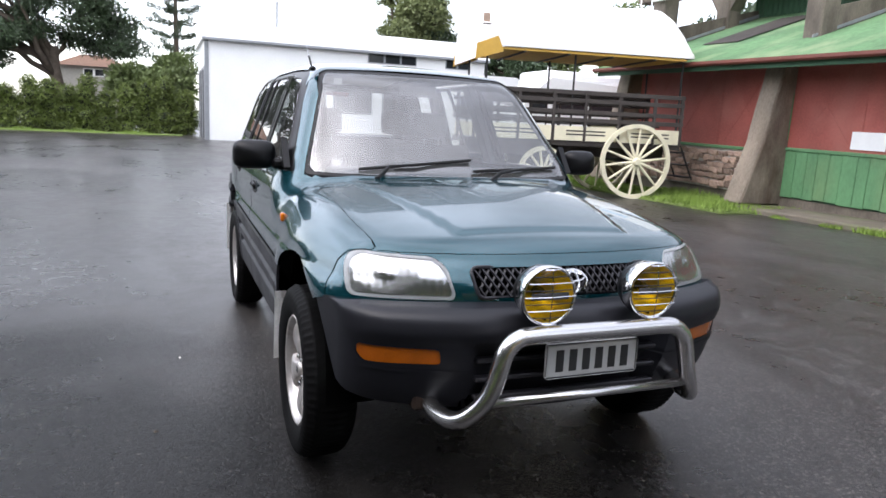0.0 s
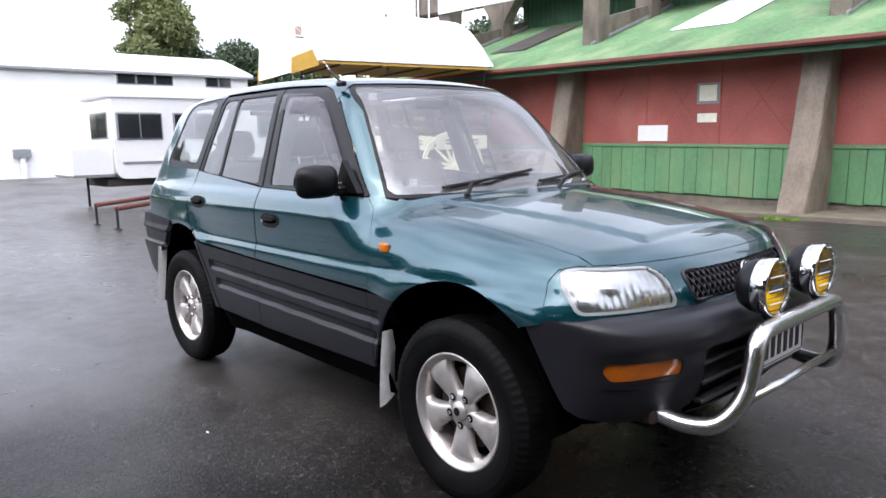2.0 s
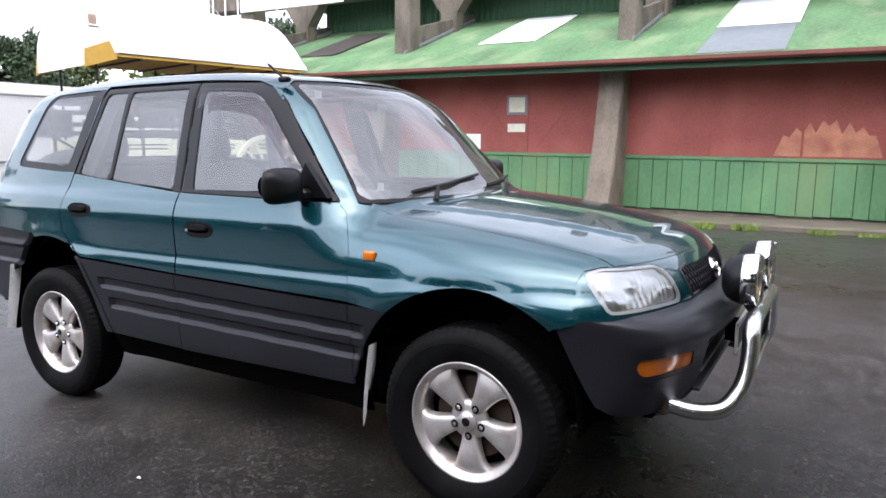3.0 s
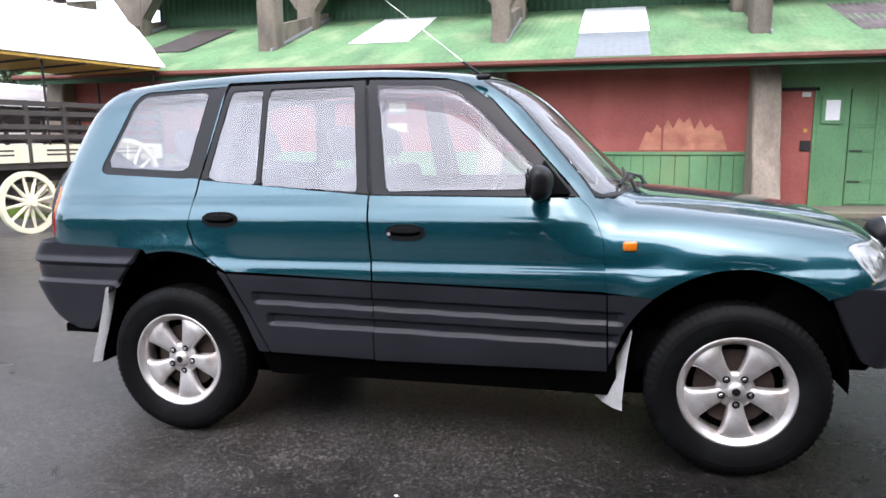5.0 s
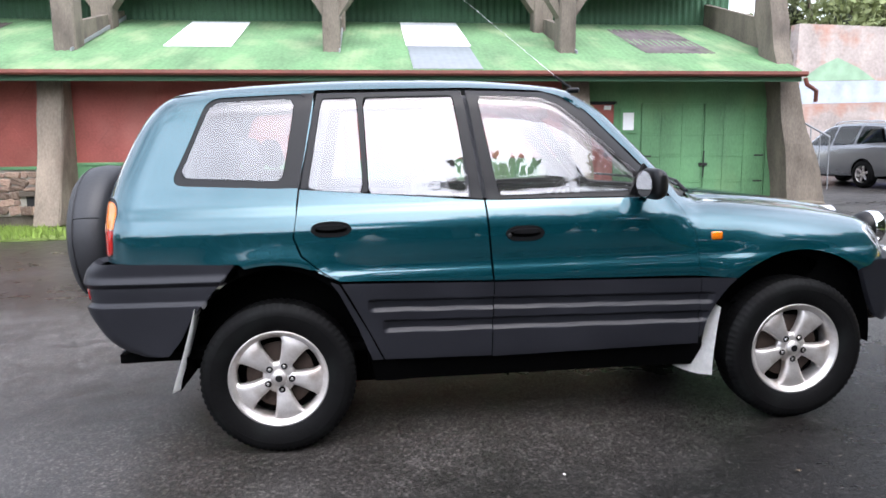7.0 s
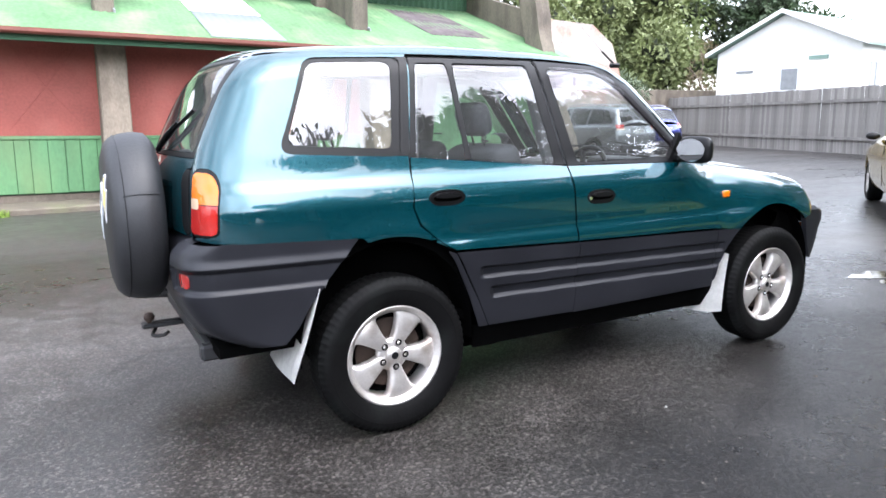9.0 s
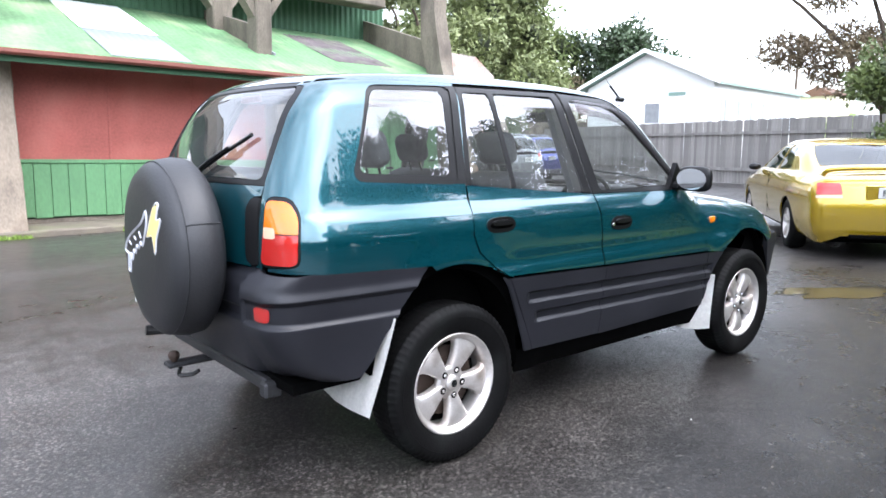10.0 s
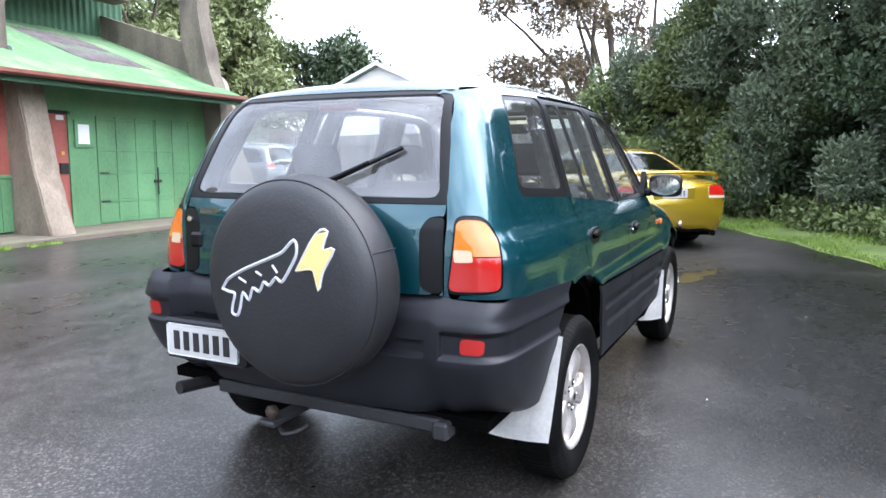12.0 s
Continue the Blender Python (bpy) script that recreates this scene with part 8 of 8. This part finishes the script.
leaf_cloud("foliage", clumps_in(random.Random(4), 8, (-1, 1), (-0.6, 0.6), (1.6, 3.2), (0.6, 0.9)), 2500, 0.3, LEAF_GREY, 41, weed, slim=0.15)

er = random.Random(21)
tree("eastern_tree", "tall olive-green trees behind the mural", (26, 32, 0), (0, 0, 5), 0.4, clumps_in(er, 30, (-6, 7), (-4.5, 3), (3.0, 12.5), (1.2, 2.0), 0.9), 22000, 0.28, LEAF_LIGHT, 22, 8)
tree("eastern_tree", "broad yellow-green tree beyond the hall", (38, 41, 0), (0, 0, 5), 0.45, clumps_in(er, 26, (-5, 5), (-5, 5), (4.5, 12.5), (1.6, 2.5), 0.8), 16000, 0.32, LEAF_MID, 23, 8)
tree("eastern_tree", "dark rounded tree beyond the hall", (47, 34, 0), (0, 0, 5), 0.4, clumps_in(er, 16, (-3.5, 3.5), (-4, 3.5), (5.0, 9.5), (1.3, 2.0), 0.8), 10000, 0.3, LEAF_DARK, 24, 6)
tree("brown_bush", "brownish leafless scrub beside the hall", (33, 27, 0), (0, 0, 2), 0.15, clumps_in(er, 8, (-1.5, 1.5), (-2, 2), (2.5, 5.6), (0.8, 1.3), 0.8), 3500, 0.18, LEAF_BROWN, 25, 6, 0.15, core=0)
tree("reddish_tree", "open brownish gum tree with pale sky showing through", (19.5, 4.6, 0), (0.3, -0.6, 3.0), 0.22, clumps_in(er, 44, (-2.0, 2.0), (-4.0, 3.0), (3.2, 8.6), (0.45, 0.85), 0.7), 17000, 0.14, LEAF_BROWN, 26, 14, 0.3, core=0)

# ---- dense evergreen hedge and verge to the south-east ----
br = random.Random(33)
bush = thing("evergreen_shrubbery", "tall dense dark evergreen shrubbery beside the drive", "shrubbery", pose(0, 0, 0))
dark, light, mid = [], [], []
for k in range(120):
    t = br.random()
    off = br.uniform(0.0, 1.5)
    cx, cy = 13.6 - 8.5 * t + off * 0.72, 2.0 - 9.0 * t - off * 0.69
    hgt = 3.3 + 2.9 * min(1.0, t * 2.2) + br.uniform(-0.5, 0.5)
    z = hgt * (br.uniform(0.08, 1.0) if k < 90 else br.uniform(0.06, 0.28))
    size = br.uniform(0.45, 0.85)
    dark.append((cx, cy, z, size, size, size * br.uniform(0.7, 1.1)))
    if off < 1.0 and (t < 0.50 or k % 4 == 0):
        (light if k % 3 else mid).append((cx - 0.42 + br.uniform(-0.15, 0.15), cy + 0.35, z + br.uniform(0.0, 0.4), size * 0.7, size * 0.7, size * 0.95))
leaf_cloud("inner_foliage", dark, 190000, 0.125, LEAF_DARK, 34, bush, slim=0.38)
leaf_cloud("grey_shoots", light, 90000, 0.098, LEAF_GREY, 35, bush, slim=0.34, droop=-0.7)
leaf_cloud("green_shoots", mid, 40000, 0.092, LEAF_MID, 38, bush, slim=0.40, droop=-0.5)
for k in range(9):
    t = (k + 0.5) / 9
    part("stem", limb((13.8 - 8.0 * t, 1.4 - 9.0 * t, -0.05), (14.2 - 8.0 * t, 1.0 - 9.0 * t, 3.2), 0.09, 0.03, 50 + k), BARK, bush)
# dark lumps behind the leaves imitate the shrubbery's inner shade
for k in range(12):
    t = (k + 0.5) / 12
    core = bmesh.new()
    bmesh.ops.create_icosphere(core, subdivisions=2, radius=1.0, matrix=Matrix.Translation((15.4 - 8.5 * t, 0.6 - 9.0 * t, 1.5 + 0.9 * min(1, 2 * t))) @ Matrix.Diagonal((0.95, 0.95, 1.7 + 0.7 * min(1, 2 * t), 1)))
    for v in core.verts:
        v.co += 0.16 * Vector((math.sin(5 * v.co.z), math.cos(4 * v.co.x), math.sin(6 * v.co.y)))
    part("shaded_core", core, FOLIAGE_SHADE, bush)
front_b = thing("broadleaf_bush", "bright broad-leaved bush behind the gold sedan", "bush", pose(12.9, 1.7, 0))
for k in range(5):
    part("stem", limb((0.2 * k - 0.4, 0.3 * k - 0.6, -0.05), (0.4 * k - 0.8, 0.5 * k - 1.0, 2.2), 0.05, 0.02, 80 + k), BARK, front_b)
leaf_cloud("foliage", clumps_in(br, 24, (-1.2, 1.8), (-1.9, 0.9), (0.4, 3.3), (0.45, 0.75), 0.8), 42000, 0.12, LEAF_MID, 36, front_b, slim=0.5)
low = thing("verge_plants", "low leafy plants along the shrubbery foot", "plants", pose(0, 0, 0))
low_c = []
for k in range(30):
    t = br.random()
    low_c.append((11.5 - 6.5 * t + 0.7, 0.4 - 4.2 * t - 0.6 + br.uniform(-0.5, 0.2), br.uniform(0.1, 0.35), 0.4, 0.4, 0.3))
leaf_cloud("foliage", low_c, 9000, 0.10, LEAF_MID, 37, low, slim=0.45)


def verge_in(x, y):
    edge = np.interp(x, [3.5, 5.37, 6.77, 7.47, 8.75, 12.0], [-3.7, -2.61, -1.97, -1.62, -0.85, 1.2])
    return (y < edge + 0.08 * np.sin(5 * x)) & (y > edge - 1.7)


bm = bmesh.new()
xs_v = np.linspace(3.0, 13.0, 30)
ev = np.interp(xs_v, [3.0, 5.37, 6.77, 7.47, 8.75, 13.0], [-4.0, -2.61, -1.97, -1.62, -0.85, 1.8])
row_a = [bm.verts.new((x, y + 0.05 * math.sin(4 * x), 0.006)) for x, y in zip(xs_v, ev)]
row_b = [bm.verts.new((x + 0.4, y - 0.6, 0.05)) for x, y in zip(xs_v, ev)]
row_c = [bm.verts.new((x + 6, y - 14, 0.05)) for x, y in zip(xs_v, ev)]
for ra, rb_ in ((row_a, row_b), (row_b, row_c)):
    for i in range(len(ra) - 1):
        bm.faces.new((ra[i], rb_[i], rb_[i + 1], ra[i + 1]))
bmesh.ops.recalc_face_normals(bm, faces=bm.faces[:])
tagged(part("grass_verge", bm, EARTH), "mown grass verge beside the drive", "verge", kind="structure")
blades("verge_turf", (3.2, 12.0, -5.6, 1.3), 60000, 0.12, 44, "short green turf on the verge", inside=verge_in, base=0.02)

# ---- trees along the south side of the yard, and a hedge added for reflections ----
back_r = random.Random(61)
for k in range(13):
    x, y = -33 + 5.6 * k + back_r.uniform(-1, 1), -19.5 - 2.0 * (k % 2)
    h = back_r.choice((4.6, 5.4, 6.2, 7.2))
    tree("roadside_tree", "dark tree on the far side of the yard", (x, y, 0), (0, 0, h * 0.4), 0.22, clumps_in(back_r, 14, (-2.6, 2.6), (-1.5, 1.5), (0.6, h), (1.0, 1.6), 0.9), 6500, 0.2, LEAF_DARK, 62 + k, 4, core=0.9)

for x, y, h in ((1.6, -15.5, 9.6), (5.2, -15.0, 12.4), (9.0, -15.0, 13.0), (13.0, -15.0, 12.0), (17.5, -14.0, 10.0)):
    tree("roadside_tree", "tall dark open-crowned tree beyond the shrubbery", (x, y, 0), (0.2, 0.1, h * 0.5), 0.3, clumps_in(back_r, 26, (-2.4, 2.4), (-2.2, 2.2), (h * 0.2, h), (0.8, 1.5), 0.8), 20000, 0.18, LEAF_DARK, 90 + int(x), 7, core=0.5)
# unseen hedge, added to darken the paint's reflections below the tree crowns
back_hedge = thing("reflection_hedge", "added unseen dark hedge that darkens the car's reflections", "hedge", pose(0, -17.6, 0))
hedge_c = [(-36 + 1.5 * k + back_r.uniform(-0.3, 0.3), back_r.uniform(-0.3, 0.3), back_r.uniform(1.2, 1.8), 1.2, 0.9, 2.3) for k in range(50)]
leaf_cloud("foliage", hedge_c, 30000, 0.2, LEAF_DARK, 95, back_hedge, slim=0.45)
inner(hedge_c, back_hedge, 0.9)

# ---- small things on the ground ----
bm = bmesh.new()
ring = []
pr = random.Random(5)
for k in range(40):
    a = 2 * math.pi * k / 40
    r = 1 + 0.22 * math.sin(3 * a + 1) + 0.14 * math.sin(7 * a) + 0.08 * math.sin(13 * a)
    q = Matrix.Rotation(radians(-28), 2) @ Vector((0.75 * r * math.cos(a), 0.22 * r * math.sin(a)))
    ring.append(bm.verts.new((3.85 + q.x, -0.52 + q.y, 0.004)))
bm.faces.new(ring)
PUDDLE = material("muddy_puddle", (0.045, 0.040, 0.030), rough=0.06, vary=0.5, scale=4, fine=20, spec=0.6)
tagged(part("puddle", bm, PUDDLE), "shallow muddy puddle on the asphalt", "puddle")
LITTER = material("pale_litter", (0.72, 0.72, 0.68), rough=0.8, vary=0.1)
DEADLEAF = material("dead_leaf", (0.05, 0.035, 0.02), rough=0.8, vary=0.3)


def ground_bits(name, label, category, mat, places, size, group):
    for k, (x, y) in enumerate(places):
        bm = bmesh.new()
        rg = random.Random(k * 7 + len(places))
        n = 7
        vs = [bm.verts.new((size * rg.uniform(0.5, 1.2) * math.cos(2 * math.pi * i / n), 0.55 * size * rg.uniform(0.5, 1.2) * math.sin(2 * math.pi * i / n), 0.003 + rg.uniform(0, 0.008))) for i in range(n)]
        top = bm.verts.new((0, 0, 0.012))
        for i in range(n):
            bm.faces.new((vs[i], vs[(i + 1) % n], top))
        ob = part(name, bm, mat)
        ob.matrix_basis = pose(x, y, 0.0, 0, 0, rg.uniform(0, 360))
        tagged(ob, label, category, group)


ground_bits("litter_scrap", "small white scrap of litter on the wet asphalt", "litter", LITTER, ((-0.037, -1.235), (2.35, -1.75)), 0.010, "litter on the asphalt")
ground_bits("dead_leaf", "dark wet leaf lying on the asphalt", "leaf", DEADLEAF, ((-1.0, -1.75), (0.35, -2.05), (1.4, -2.2), (-2.1, -2.2), (2.6, 0.2), (3.0, 2.0), (-0.5, -2.5), (-2.9, -1.1), (0.9, -1.35), (-1.5, -1.3), (3.4, 1.0), (-6, -2), (-9, -1), (-12, -3), (5.0, 2.2), (1.2, 3.4)), 0.018, "leaves on the asphalt")
drain = thing("drain_cover", "dark iron drain grating set in the asphalt", "drain", pose(-22.5, -2.0, 0.004))
part("frame", box(-0.45, 0.45, -0.6, 0.6, -0.02, 0.004), IRON, drain)
for k in range(6):
    part("grate_bar", box(-0.4, 0.4, -0.5 + 0.2 * k - 0.04, -0.5 + 0.2 * k + 0.04, 0.004, 0.008), TIMBER_DARK, drain)

# ---- rubble stones of the grandstand's base, each a piece of its own ----
sr_ = random.Random(71)
stone_meshes = []
for k in range(8):
    bm = bmesh.new()
    bmesh.ops.create_cube(bm, size=1.0)
    bmesh.ops.bevel(bm, geom=bm.edges[:], offset=0.16, segments=1, affect="EDGES")
    for v in bm.verts:
        v.co += Vector([sr_.uniform(-0.13, 0.13) for _ in range(3)])
    me = bpy.data.meshes.new("stone")
    bm.to_mesh(me)
    bm.free()
    me.materials.append(STONE)
    stone_meshes.append(me)
z = 0.02
for h in (0.17, 0.12, 0.15, 0.10, 0.14, 0.11):
    x = POSTS[0] + 0.22 + sr_.uniform(0, 0.1)
    while x < POSTS[1] - 0.3:
        w = min(sr_.uniform(0.09, 0.30), POSTS[1] - 0.23 - x)
        if not (-7.18 < x + w / 2 < -6.62 and 0.14 < z + h / 2 < 0.5):
            ob = new("stone", sr_.choice(stone_meshes))
            ob.parent = stand
            ob.matrix_basis = Matrix.Translation((x + w / 2, -0.025 + sr_.uniform(-0.015, 0.012), z + h / 2 + sr_.uniform(-0.018, 0.018))) @ Matrix.Rotation(radians(sr_.uniform(-14, 14)), 4, "Y") @ Matrix.Diagonal((w - 0.008, 0.10, (h - 0.01) * sr_.uniform(0.8, 1.12), 1))
        x += w
    z += h
